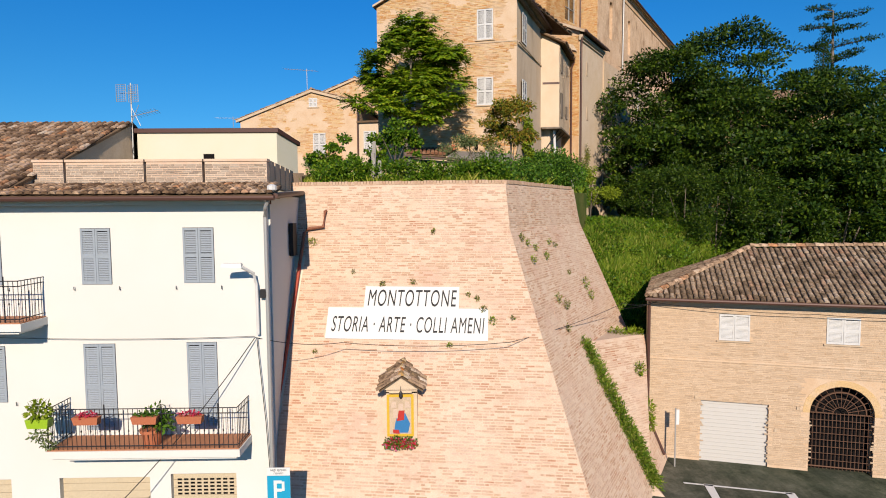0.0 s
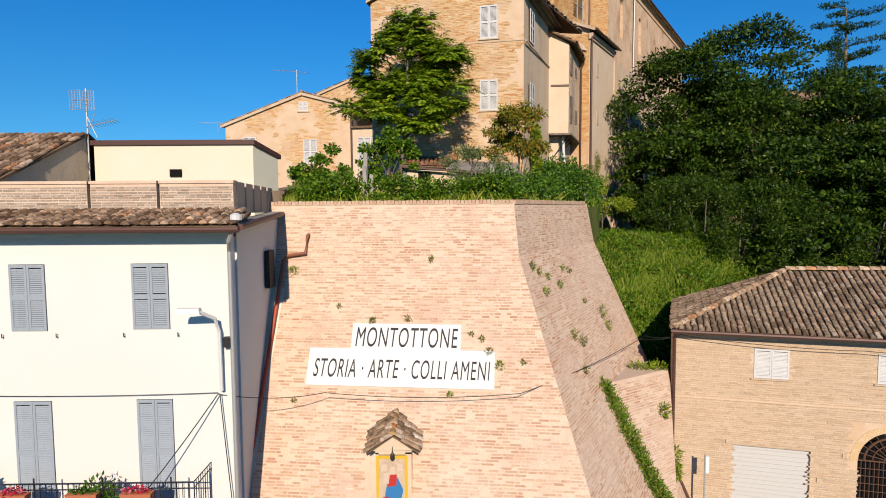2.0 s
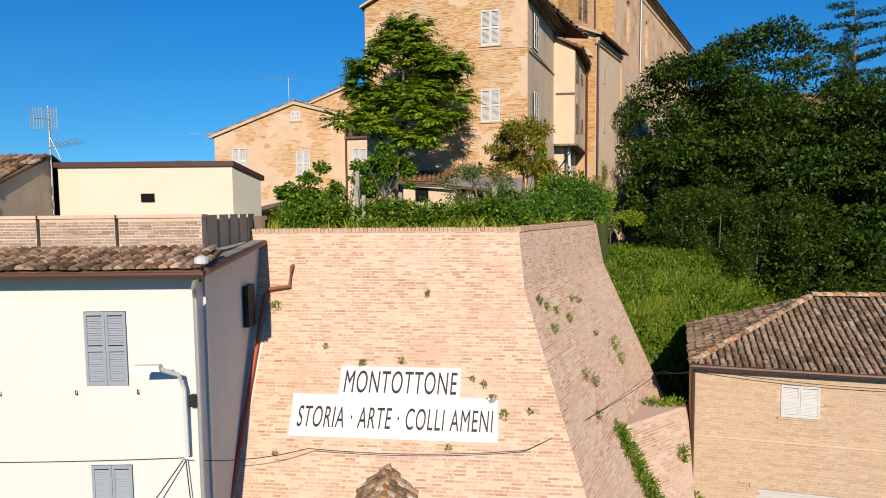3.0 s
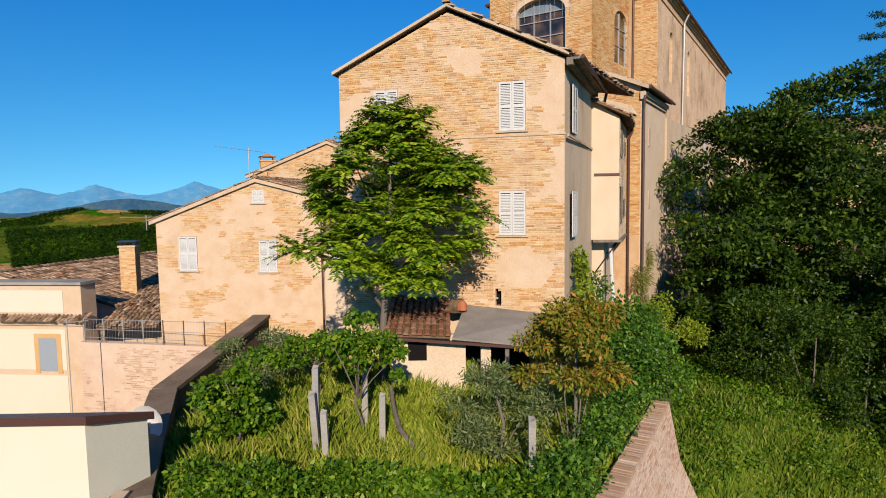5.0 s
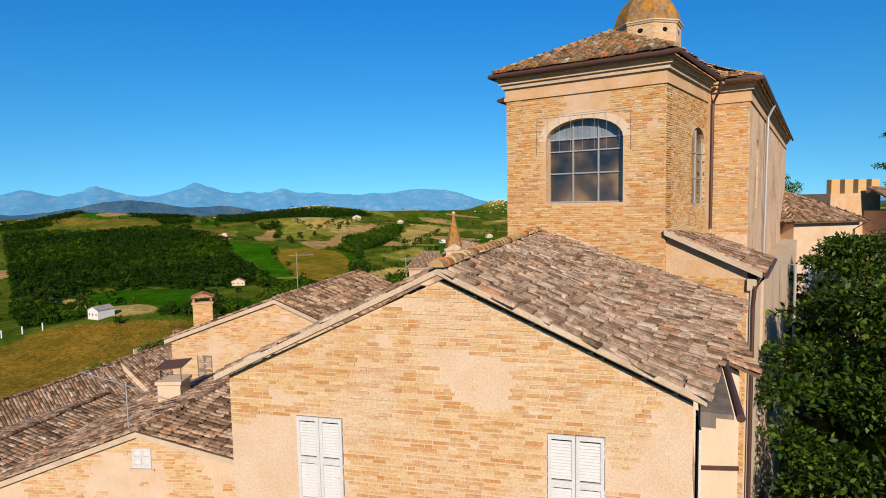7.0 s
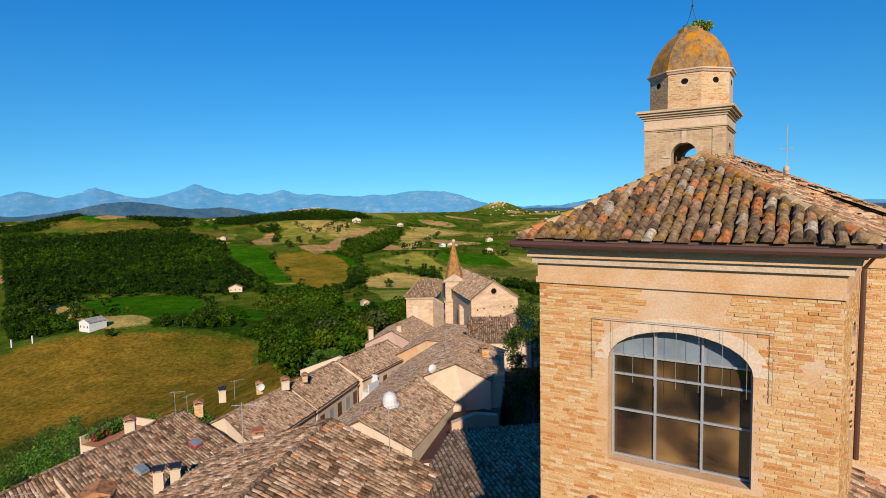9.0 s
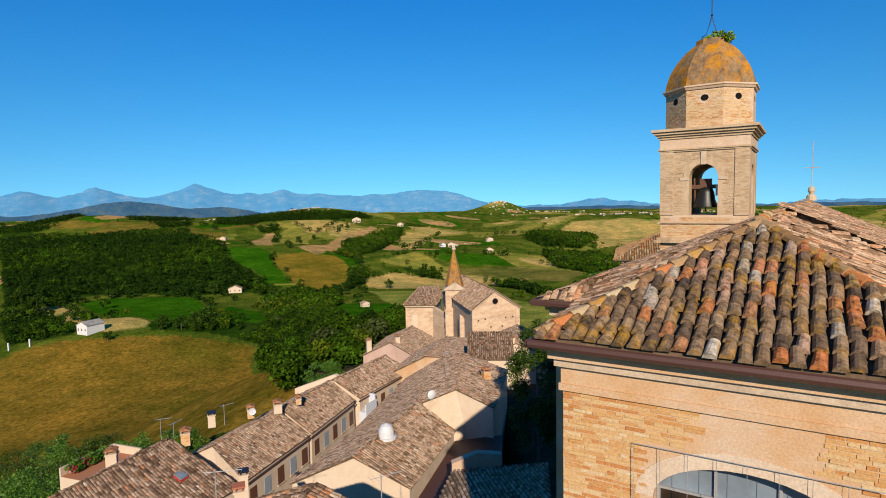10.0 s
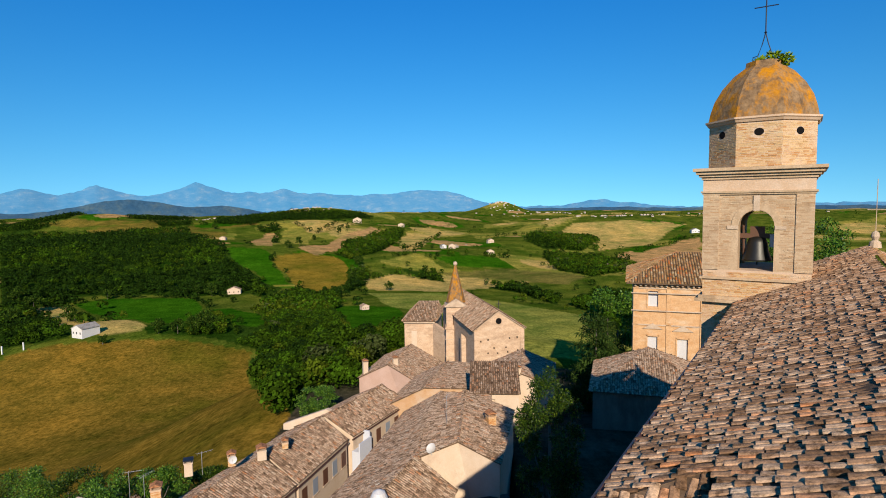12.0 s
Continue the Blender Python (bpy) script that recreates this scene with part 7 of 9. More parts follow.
roof_house("long house of the row with worn roof", ((-15.5, 98.2, 9.0), (-10.4, 108.4, 9.0)), ((-11.8, 96.4, 10.9), (-6.8, 107.2, 10.7)), ((-8.7, 95.6, 8.95), (-3.5, 106.2, 8.9)), plaster_old, tile_pink, -8, 47)
whole("gable_wall", Geo().sweep([(-16.6, 99.0, 8.6), (-9.9, 98.2, 8.6), (-9.9, 98.2, 10.1), (-11.8, 98.5, 11.0), (-16.6, 99.0, 9.25)], (-0.15, -0.5, 0)), plaster_old, "long sunlit rendered gable on the row's roofs", "wall")
roof_house("house with a plastered gable among the roofs", ((-9.8, 69.9, 11.9), (-7.5, 81.0, 10.8)), ((-5.3, 69.2, 14.0), (-1.4, 79.3, 14.1)), ((-1.5, 68.5, 12.1), (1.7, 78.0, 12.1)), plaster_old, tile_pink, 0, 51)
roof_house("house with a broad worn roof between street and church", ((-7.5, 81.1, 10.7), (-3.7, 101.5, 9.4)), ((-1.4, 79.4, 13.9), (0.5, 99.0, 12.5)), ((4.5, 81.0, 12.0), (6.0, 99.0, 12.0)), plaster_old, tile_pink, 0, 53)
roof_house("house with a sunlit pale gable among the roofs", ((-1.1, 79.4, 14.0), (-0.5, 92.0, 13.6)), ((1.8, 79.7, 15.0), (2.9, 93.0, 14.6)), ((4.9, 78.4, 13.8), (7.5, 91.0, 13.2)), plaster_old, tile_pink, 0, 55)
lowh = thing("village_house", "low pale house with a single tiled slope", "house", (3.8, 99.5, 0), -4, "village houses")
part("wall", Geo().wall(0, 5.2, 0, 12.2, 0, 0.4, [(1.6, 10.9, 2.6, 11.4)]).box(0, 0.4, 0, 5.2, 5, 12.2), plaster_old, lowh)
LOWR = [(-0.2, -0.4, 12.2), (5.4, -0.4, 12.2), (5.4, 5.2, 14.2), (-0.2, 5.2, 14.2)]
part("roof", roof_slab(LOWR, 0.1), tile_bed, lowh)
tagged(part("tile", roof_tiles(LOWR, 0.24, 0.4, 58, 0.095, 3), tile_old, lowh, "half-round tiles"), kind="stuff")
roof_house("pink rendered house at the row's end", ((-13.0, 128.0, 5.2), (-10.0, 142.0, 5.2)), ((-8.1, 127.0, 7.6), (-5.0, 141.0, 7.4)), ((-1.8, 124.0, 4.6), (1.0, 138.0, 4.6)), rough_surface("pink_plaster", (0.422, 0.286, 0.218), (0.462, 0.326, 0.258), None, 0.6, 30), tile_pink, -8, 59)
roof_house("house with a worn roof below the far church", ((-6.5, 104.0, 9.0), (-3.0, 118.0, 8.6)), ((-1.5, 103.0, 11.6), (1.5, 118.0, 10.6)), ((4.2, 105.5, 10.6), (6.5, 118.0, 10.0)), mortar_red, tile_pink, -4, 63)
roof_house("house with a worn roof below the far church", ((6.5, 104.5, 11.0), (7.5, 118.0, 10.4)), ((10.0, 104.0, 12.8), (12.0, 118.0, 12.2)), ((14.0, 104.0, 11.2), (16.5, 117.0, 10.4)), plaster_old, tile_pink, -4, 65)
stub = thing("village_house", "house roof with a brick fire wall beside the church", "house", (0, 0, 0), 0, "village houses")
STUB = [(-1.3, 50.6, 17.0), (4.8, 52.2, 17.0), (7.2, 66.8, 14.4), (1.2, 66.0, 14.4)]
part("wall", Geo().prism([(-1.0, 51), (4.6, 52.4), (6.9, 66.3), (1.4, 65.6)], 0, 14.2), plaster_old, stub)
part("roof", roof_slab(STUB, 0.15), tile_bed, stub)
part("fire_wall", Geo().sweep([(1.2, 66.2, 13.9), (4.3, 66.7, 13.9), (4.3, 66.7, 15.1), (2.8, 66.5, 15.3), (1.2, 66.2, 14.8)], (-0.05, 0.5, 0)), brick_pale, stub, "ragged brick fire wall")
tagged(part("tile", roof_tiles([STUB[2], STUB[3], STUB[0], STUB[1]], 0.24, 0.4, 67, 0.095, 3), tile_pink, stub, "worn tiles"), kind="stuff")
for x, y, z, m in ((-21.6, 70.4, 10.5, sky_paint), (-19.6, 75.0, 10.45, red_paint)):
    hatch = whole("roof_hatch", Geo().sweep([(x - 0.35, y - 0.3, z - 0.14), (x + 0.3, y - 0.6, z - 0.42), (x + 0.55, y + 0.05, z - 0.42), (x - 0.1, y + 0.35, z - 0.14)], (0.05, 0, 0.16)), glass_pale, "small glazed roof hatch in the tiles", "roof hatch", "roof hatches")
    part("frame", Geo().sweep([(x - 0.4, y - 0.35, z - 0.2), (x + 0.36, y - 0.7, z - 0.52), (x + 0.62, y + 0.05, z - 0.52), (x - 0.14, y + 0.42, z - 0.2)], (0.04, 0, 0.14)), m if m is red_paint else zinc, hatch)
hall = thing("village_house", "house with a low pyramid roof half in the church's shade", "house", (0, 0, 0), 0, "village houses")
HALL = [(16.2, 97.3, 12.9), (28.6, 93.6, 12.9), (31.5, 105.8, 13.2), (19.6, 108.0, 13.2)]
HTOP = (24.7, 103.3, 16.0)
# Dark plaster paints the church's shade onto this wall
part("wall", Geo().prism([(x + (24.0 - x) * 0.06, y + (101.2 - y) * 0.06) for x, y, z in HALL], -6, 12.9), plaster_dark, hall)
for k in range(4):
    c = [HALL[k], HALL[(k + 1) % 4], HTOP]
    r = part("roof", roof_slab(c, 0.1), tile_bed, hall)
    tagged(part("tile", roof_tiles(c, 0.24, 0.4, 69 + k, 0.112, 3, 0.01, high=0.42), tile_pink, r, "weathered half-round roof tiles"), kind="stuff")
yard = thing("roof_terrace", "low brown flat roof with an iron door frame between the houses", "terrace", (0, 0, 0))
part("floor", Geo().sweep([(-1.1, 68.9, 10.9), (4.6, 69.6, 10.9), (5.6, 79.2, 10.9), (1.6, 78.2, 10.9)], (0, 0, 0.25)), brown_paint, yard, "brown sheeted roof")
part("wall", Geo().prism([(-0.9, 69.1), (4.4, 69.8), (5.4, 79.0), (1.7, 78.0)], 0, 10.9), plaster_old, yard)
rt = thing("roof_terrace", "roof terrace with terracotta floor, low wall and potted flowers", "terrace", (-27.0, 75.6, 9.5), 70, "")
part("wall", Geo().box(0, 0, -8, 5.0, 3.2, 0).box(0, 3.05, 0, 5.0, 3.2, 0.7).box(4.85, 0, 0, 5.0, 3.05, 0.7), plaster_old, rt)
part("floor", Geo().box(0, 0, 0, 4.85, 3.05, 0.03), cotto_floor, rt, "terracotta tiled floor")
part("flowers", leaves([(1.6, 2.5, 0.7, 0.5, 0.4, 0.4), (0.4, 2.2, 0.7, 0.3, 0.3, 0.3)], 160, 0.14, 302, 0.9), flower_red, rt, "red flowers")
for x in (0.8, 2.2, 3.4):
    part("plant", leaves([(x, 2.5, 0.65, 0.6, 0.45, 0.5)], 520, 0.2, 301, 0.6), leaf_bush, rt, "leafy pot plant")
    part("pot", Geo().lathe((x, 2.5, 0.03), [(0.16, 0), (0.24, 0.34), (0.2, 0.34)], 10), terracotta, rt)
whole("skylight", Geo().lathe((-3.45, 72.8, 13.75), [(0.75, 0), (0.75, 0.15), (0.6, 0.2), (0.56, 0.6), (0.4, 0.95), (0.12, 1.1), (0.02, 1.12)], 14), white_plastic, "white plastic roof dome on a house roof", "skylight")
terr = thing("terrace", "white walled roof terrace opening off the row", "terrace", (-8.95, 95.6, 0), 64, "")
part("wall", Geo().box(0, -1.1, 0, 2.2, -0.1, 7.4).box(0, -1.1, 7.4, 2.2, -0.95, 8.3).box(2.05, -0.95, 7.4, 2.2, -0.1, 8.9), plain("white_wall", (0.490, 0.517, 0.558), 0.7), terr)
for args in ((-4.75, 51.3, 18.0, 19.9, 0.4, None, 1, "slim rendered chimney with a terracotta cap"), (-8.45, 57.0, 15.5, 18.3, 0.4, None, 1, "slim rendered chimney with a terracotta cap"),
             (-11.0, 48.2, 17.6, 19.75, 0.85, mortar_red, 0, "broad brick chimney with a ragged tiled cap"), (-24.8, 75.1, 10.8, 12.3, 0.75, None, 0, "broad rendered chimney with a tiled cap"), (-20.9, 79.1, 10.9, 12.2, 0.7, mortar_warm, 0, "brick chimney with a tiled cap"),
             (-21.0, 84.8, 10.2, 11.6, 0.65, None, 2, "rendered chimney with a blue metal cap"), (-17.5, 85.3, 10.8, 11.9, 0.6, mortar_warm, 0, "brick chimney with a tiled cap"), (-15.2, 86.2, 10.9, 12.0, 0.75, None, 0, "rendered chimney with a tiled cap"),
             (-13.7, 88.2, 11.0, 11.8, 0.5, mortar_warm, 0, "brick chimney with a tiled cap"), (-11.9, 67.2, 6.0, 14.2, 0.5, None, 2, "slim rendered chimney with a metal cap"), (-18.2, 68.6, 9.6, 11.3, 0.65, None, 2, "rendered chimney with round metal cowls"), (-19.2, 68.2, 9.6, 11.3, 0.65, None, 2, "rendered chimney with round metal cowls"),
             (4.8, 85.9, 13.2, 14.9, 0.7, mortar_red, 0, "brick chimney pier on the roof"), (-7.0, 128.6, 6.6, 8.4, 0.8, None, 0, "rendered chimney on a far roof"), (-11.9, 129.0, 5.6, 7.8, 0.8, None, 0, "rendered chimney on a far roof"), (9.5, 104.5, 12.4, 13.6, 0.7, None, 0, "rendered chimney on a far roof")):
    chimney(*args)
for x, y, z, h, r in ((-23.4, 80.0, 10.3, 2.6, 20), (-22.6, 80.6, 10.3, 2.0, 70), (-19.5, 84.0, 10.6, 2.0, 40), (1.0, 84.5, 13.5, 3.4, 80), (-7.4, 52.0, 18.6, 2.8, 10), (-1.5, 52.0, 17.5, 3.6, 30), (-24.6, 62.6, 9.5, 3.0, 15)):
    antenna(x, y, z, z + h, r)
dish(-17.0, 84.2, 11.3, 200)
dish(-0.2, 79.2, 14.2, 30, 0.4)
dish(2.2, 71.5, 12.0, 210, 0.5)
dish(-6.6, 23.4, 11.3, 170, 0.42)
# windows of the row towards the street
for a_, b_, n_ in (((-15.17, 76.4), (-12.1, 85.4), 5), ((-11.98, 85.7), (-9.2, 94.8), 5), ((-8.78, 95.7), (-3.6, 106.2), 6)):
    o, an = side_frame(a_, b_)
    ln = math.hypot(b_[0] - a_[0], b_[1] - a_[1])
    rw = thing("window_row", "brown and grey shuttered windows along the row's street side", "window", o, an)
    for k in range(n_):
        u = ln * (k + 0.3) / n_
        w = part("window", Geo().box(u, -0.02, 6.5, u + 0.9, 0.2, 8.0), shutter_brown if k % 2 == 0 else shutter_grey, rw)
        part("sill", Geo().box(u - 0.1, -0.08, 6.4, u + 1.0, 0.2, 6.5), stone_trim, w)
    part("gutter", Geo().tube([(-0.2, -0.12, 8.62), (ln, -0.12, 8.66)], 0.08, 6), copper_pipe, rw)

# ---- palazzo behind the bell tower
o, an = side_frame((20.5, 96.4), (31.0, 93.0))
palace_brick = rough_surface("palace_brick", (0.48, 0.275, 0.125), (0.57, 0.37, 0.195), (0.58, 0.44, 0.29), 1.0, 7, 0.9, 0.5, (1, 1, 2.0), 0.48)
pal = thing("palace", "orange brick palace with pedimented windows and a hipped roof", "palace", (26.4, 114.1, -9.9), an)
pal.scale = (1.3, 1.3, 1.3)
PW = [(1.45, 22.15, 2.4, 23.75), (1.45, 16.5, 2.4, 19.05), (4.3, 16.5, 5.3, 18.9), (7.2, 22.15, 8.1, 23.75), (7.2, 16.5, 8.1, 19.05)]
part("wall", Geo().wall(0, 13, 2, 24.6, 0, 0.5, PW).box(0, 0.5, 2, 0.5, 14, 24.6).box(12.5, 0.5, 2, 13, 14, 24.6), palace_brick, pal, "orange brick walls")
for q in PW:
    w = part("window", Geo().box(q[0], 0.2, q[1], q[2], 0.24, q[3]), shutter_white, pal, "pale shuttered window")
    part("frame", Geo().box(q[0] - 0.15, -0.05, q[1] - 0.15, q[0], 0.1, q[3] + 0.15).box(q[2], -0.05, q[1] - 0.15, q[2] + 0.15, 0.1, q[3] + 0.15).box(q[0] - 0.15, -0.05, q[3], q[2] + 0.15, 0.1, q[3] + 0.18), palace_brick, w)
    if q[1] < 20:
        part("pediment", Geo().sweep([(q[0] - 0.5, -0.12, q[3] + 0.8), (q[2] + 0.5, -0.12, q[3] + 0.8), ((q[0] + q[2]) / 2, -0.12, q[3] + 1.4)], (0, 0.12, 0)), stone_trim, w)
for u in (0.0, 3.2, 6.4, 9.6):
    part("pilaster", Geo().box(u, -0.1, 14.0, u + 0.5, 0, 24.2), palace_brick, pal)
for z in (21.75, 23.55):
    part("railing", Geo().tube([(-0.2, -0.2, z), (9.4, -0.2, z)], 0.07, 6), stone_trim, pal, "pale rail across the front")
for z in (20.2, 24.0):
    part("string_course", Geo().box(-0.05, -0.1, z, 13.05, 0, z + 0.12), stone_trim, pal)
for k in range(26):
    part("bracket", Geo().box(0.1 + k * 0.5, -0.4, 24.3, 0.3 + k * 0.5, 0, 24.6), stone_trim, pal)
PR = [[(-0.7, -0.7, 24.65), (13.7, -0.7, 24.65), (8.5, 6, 27.3), (4.5, 6, 27.3)], [(13.7, -0.7, 24.65), (13.7, 14.5, 24.65), (8.5, 6, 27.3)], [(-0.7, 14.5, 24.65), (-0.7, -0.7, 24.65), (4.5, 6, 27.3)]]
for k, c in enumerate(PR):
    r = part("roof", roof_slab(c, 0.12), tile_bed, pal)
    tagged(part("tile", roof_tiles(c, 0.26, 0.42, 95 + k, 0.1, 3), tile_lichen, r, "orange half-round tiles"), kind="stuff")

# house and battlemented tower beyond the nave
o, an = side_frame((24.6, 60.3), (30.0, 61.4))
hr = thing("house", "beige brick house with white shutters beyond the church", "house", o, an)
part("wall", Geo().wall(0, 5.4, 4, 22.1, 0, 0.4, [(0.9, 17.6, 1.7, 19.6)]).box(0, 0.4, 4, 5.4, 8, 22.1), mortar_warm, hr)
window(hr, 0.9, 17.6, 1.7, 19.6, 0, shutter_white)
HRR = [[(-0.4, -0.5, 22.2), (5.8, -0.5, 22.2), (2.5, 4.5, 24.6)], [(5.8, -0.5, 22.2), (5.8, 8.5, 22.2), (2.5, 4.5, 24.6)], [(-0.4, 8.5, 22.2), (-0.4, -0.5, 22.2), (2.5, 4.5, 24.6)]]
for k, c in enumerate(HRR):
    r = part("roof", roof_slab(c, 0.1), tile_bed, hr)
    tagged(part("tile", roof_tiles(c, 0.22, 0.38, 105 + k, 0.085, 3), tile_old, r, "old half-round tiles"), kind="stuff")
part("downpipe", Geo().tube([(5.5, -0.5, 22.1), (4.9, -0.06, 21.6), (4.9, -0.06, 5)], 0.06, 8), copper_pipe, hr)
tw = thing("tower", "brown brick tower with battlements", "tower", (33.6, 70.0, 0), 10)
part("wall", Geo().box(0, 0, 4, 5, 5, 24.1), mortar_red, tw)
for k in range(4):
    part("merlon", Geo().box(0.05 + k * 1.33, 0.0, 24.1, 0.85 + k * 1.33, 0.5, 25.3), brick_red, tw)
hall = thing("house", "brown house roof beside the battlemented tower", "house", (37.5, 66.0, 0), 8)
part("wall", Geo().box(0, 0, 4, 12, 8, 22.6), mortar_red, hall)
HL = [(-0.4, -0.4, 22.6), (12.4, -0.4, 22.6), (12.4, 4, 24.6), (-0.4, 4, 24.6)]
part("roof", roof_slab(HL), tile_bed, hall)
tagged(part("tile", roof_tiles(HL, 0.24, 0.4, 109, 0.095, 3), tile_old, hall, "old tiles"), kind="stuff")

# ---- far church with a spire
far_church = thing("church", "pale brick parish church with a small spire, far along the ridge", "church")
part("nave", Geo().sweep([(5.8, 129.9, -8), (14.2, 131.7, -8), (14.2, 131.7, 12.4), (9.9, 130.75, 15.4), (5.8, 129.9, 12.3)], (-5, 22, 0)), church_brick, far_church, "gabled nave front")
for c in ([(0.6, 152.2, 12.25), (5.5, 129.5, 12.2), (9.9, 130.4, 15.5), (4.9, 152.9, 15.5)], [(14.5, 131.4, 12.3), (9.4, 154, 12.3), (4.9, 152.9, 15.5), (9.9, 130.4, 15.5)]):
    part("roof", roof_slab(c, 0.15), tile_bed, far_church)
    tagged(part("tile", roof_tiles(c, 0.3, 0.45, 111, 0.12, 3), tile_pink, far_church, "worn tiles"), kind="stuff")
part("oculus", Geo().sweep([(9.9 + 0.5 * math.cos(t), 130.7 + 0.11 * math.cos(t) - 0.06, 13.6 + 0.5 * math.sin(t)) for t in [2 * math.pi * j / 14 for j in range(14)]], (0, 0.03, 0)), opening_shade, far_church, "round dark window")
for x, z in ((6.8, 10.2), (12.9, 10.6), (6.9, 6.5), (9.0, 9.0), (11.0, 9.0), (6.4, 8.4), (8.0, 8.2), (9.6, 8.1), (11.3, 8.2), (13.0, 8.4), (8.0, 10.4), (11.6, 10.5), (8.2, 6.2), (10.2, 6.1), (12.2, 6.2)):
    part("hole", Geo().box(x, 129.88 + (x - 5.8) * 0.214, z, x + 0.22, 129.96 + (x - 5.8) * 0.214, z + 0.25), opening_shade, far_church)
part("transept", Geo().prism([(-7, 152), (-1, 151.4), (0.5, 162), (-6, 163)], -8, 9.5), church_brick, far_church, "side chapel")
part("niche", Geo().box(-5.6, 151.75, 3.5, -3.8, 151.8, 7.4), plaster_old, far_church, "blind arch")
for c in ([(-7.5, 151.5, 9.5), (-0.6, 150.9, 9.5), (-0.2, 157, 12.6), (-4, 157.4, 12.6)], [(-0.6, 150.9, 9.5), (0.9, 162.5, 9.5), (-0.2, 157, 12.6)], [(-6.5, 163, 9.5), (-7.5, 151.5, 9.5), (-4, 157.4, 12.6)]):
    part("roof", roof_slab(c, 0.15), tile_bed, far_church)
    tagged(part("tile", roof_tiles(c, 0.3, 0.45, 113, 0.12, 3), tile_pink, far_church, "worn tiles"), kind="stuff")
ft = part("tower", Geo().box(1.3, 143, -8, 5.1, 146.8, 9.6).box(1.15, 142.85, 9.6, 5.25, 146.95, 9.9).wall(1.4, 5.0, 9.9, 14.0, 143.1, 143.6, [(2.6, 10.3, 3.8, 12.4)]).box(1.4, 143.6, 9.9, 1.9, 146.7, 14).box(4.5, 143.6, 9.9, 5.0, 146.7, 14).box(1.4, 146.2, 9.9, 5, 146.7, 14), church_brick, far_church, "small bell turret")
part("opening", Geo().box(2.5, 144.8, 10.2, 3.9, 144.9, 13), opening_shade, ft)
part("gable", Geo().sweep([(1.2, 142.9, 14), (5.2, 142.9, 14), (3.2, 142.9, 15.3)], (0, 4, 0)), stone_trim, ft)
part("spire", Geo().lathe((3.2, 145, 0), [(1.9, 14.4), (1.75, 14.8), (0.3, 20.9), (0.28, 21.1), (0.06, 21.5)], 8), lichen_stone, ft, "tiled spire")
part("ball", Geo().lathe((3.2, 145, 21.2), [(0.05, 0), (0.32, 0.15), (0.42, 0.42), (0.32, 0.7), (0.05, 0.85)], 10), stone_trim, ft, "pale stone ball")
part("bell", Geo().lathe((3.2, 144.2, 10.7), [(0.5, 0), (0.42, 0.25), (0.3, 0.6), (0.26, 0.9), (0.05, 1.05)], 12), bronze, ft)
part("opening", Geo().box(1.32, 144.3, 10.3, 1.42, 145.4, 12.6), opening_shade, ft, "side bell opening")
part("cornice", Geo().box(1.1, 142.8, 13.75, 5.3, 147.0, 14.05), stone_trim, ft)
for z in (4.4, 7.6):
    part("string_course", Geo().box(1.2, 142.9, z, 5.2, 146.9, z + 0.18), stone_trim, ft)
part("cornice", Geo().sweep([(5.6, 129.72, 12.05), (9.9, 130.62, 15.15), (9.9, 130.62, 15.4), (5.6, 129.72, 12.3)], (0, -0.15, 0)), stone_trim, far_church, "gable moulding")
part("cornice", Geo().sweep([(14.4, 131.55, 12.1), (9.9, 130.6, 15.15), (9.9, 130.6, 15.4), (14.4, 131.55, 12.35)], (0, -0.15, 0)), stone_trim, far_church, "gable moulding")
part("cross", Geo().box(9.85, 130.5, 15.5, 9.95, 130.6, 17.0).box(9.55, 130.5, 16.4, 10.25, 130.6, 16.5), iron, far_church, "iron cross on the gable")
for u in (5.8, 13.5):
    part("pilaster", Geo().sweep([(u, 129.9 + (u - 5.8) * 0.214, -6), (u + 0.7, 130.05 + (u - 5.8) * 0.214, -6), (u + 0.7, 130.05 + (u - 5.8) * 0.214, 12.1), (u, 129.9 + (u - 5.8) * 0.214, 12.1)], (0.03, -0.14, 0)), church_brick, far_church)
part("cornice", Geo().sweep([(-7.15, 151.85, 9.05), (-0.9, 151.2, 9.05), (-0.9, 151.2, 9.45), (-7.15, 151.85, 9.45)], (0, -0.25, 0)), stone_trim, far_church)
part("buttress", Geo().sweep([(3.9, 135.0, -8), (5.3, 134.7, -8), (5.3, 134.7, 8.0), (5.0, 134.8, 9.2), (4.4, 134.9, 10.2), (3.9, 135.0, 10.6)], (-0.2, 0.8, 0)), church_brick, far_church, "curved buttress")
part("side_wall", Geo().sweep([(-1.2, 150.5, -8), (1.4, 146.6, -8), (1.4, 146.6, 8.2), (-1.2, 150.5, 9.2)], (0.6, 0.3, 0)), church_brick, far_church, "wall between the turret and the chapel")


# ---- trees and plants


def tree(label, base, limbs, crown, mat, r=0.2, name="tree", group="", cat="tree"):
    t = thing(name, label, cat, base, 0, group)
    g = Geo()
    for i, pts in enumerate(limbs):
        g.tube(pts, r if i == 0 else r * 0.5, 8, r * 0.35 if i == 0 else r * 0.12)
    part("trunk", g, wood_bark, t, "", True)
    part("crown", crown, mat, t)
    return t


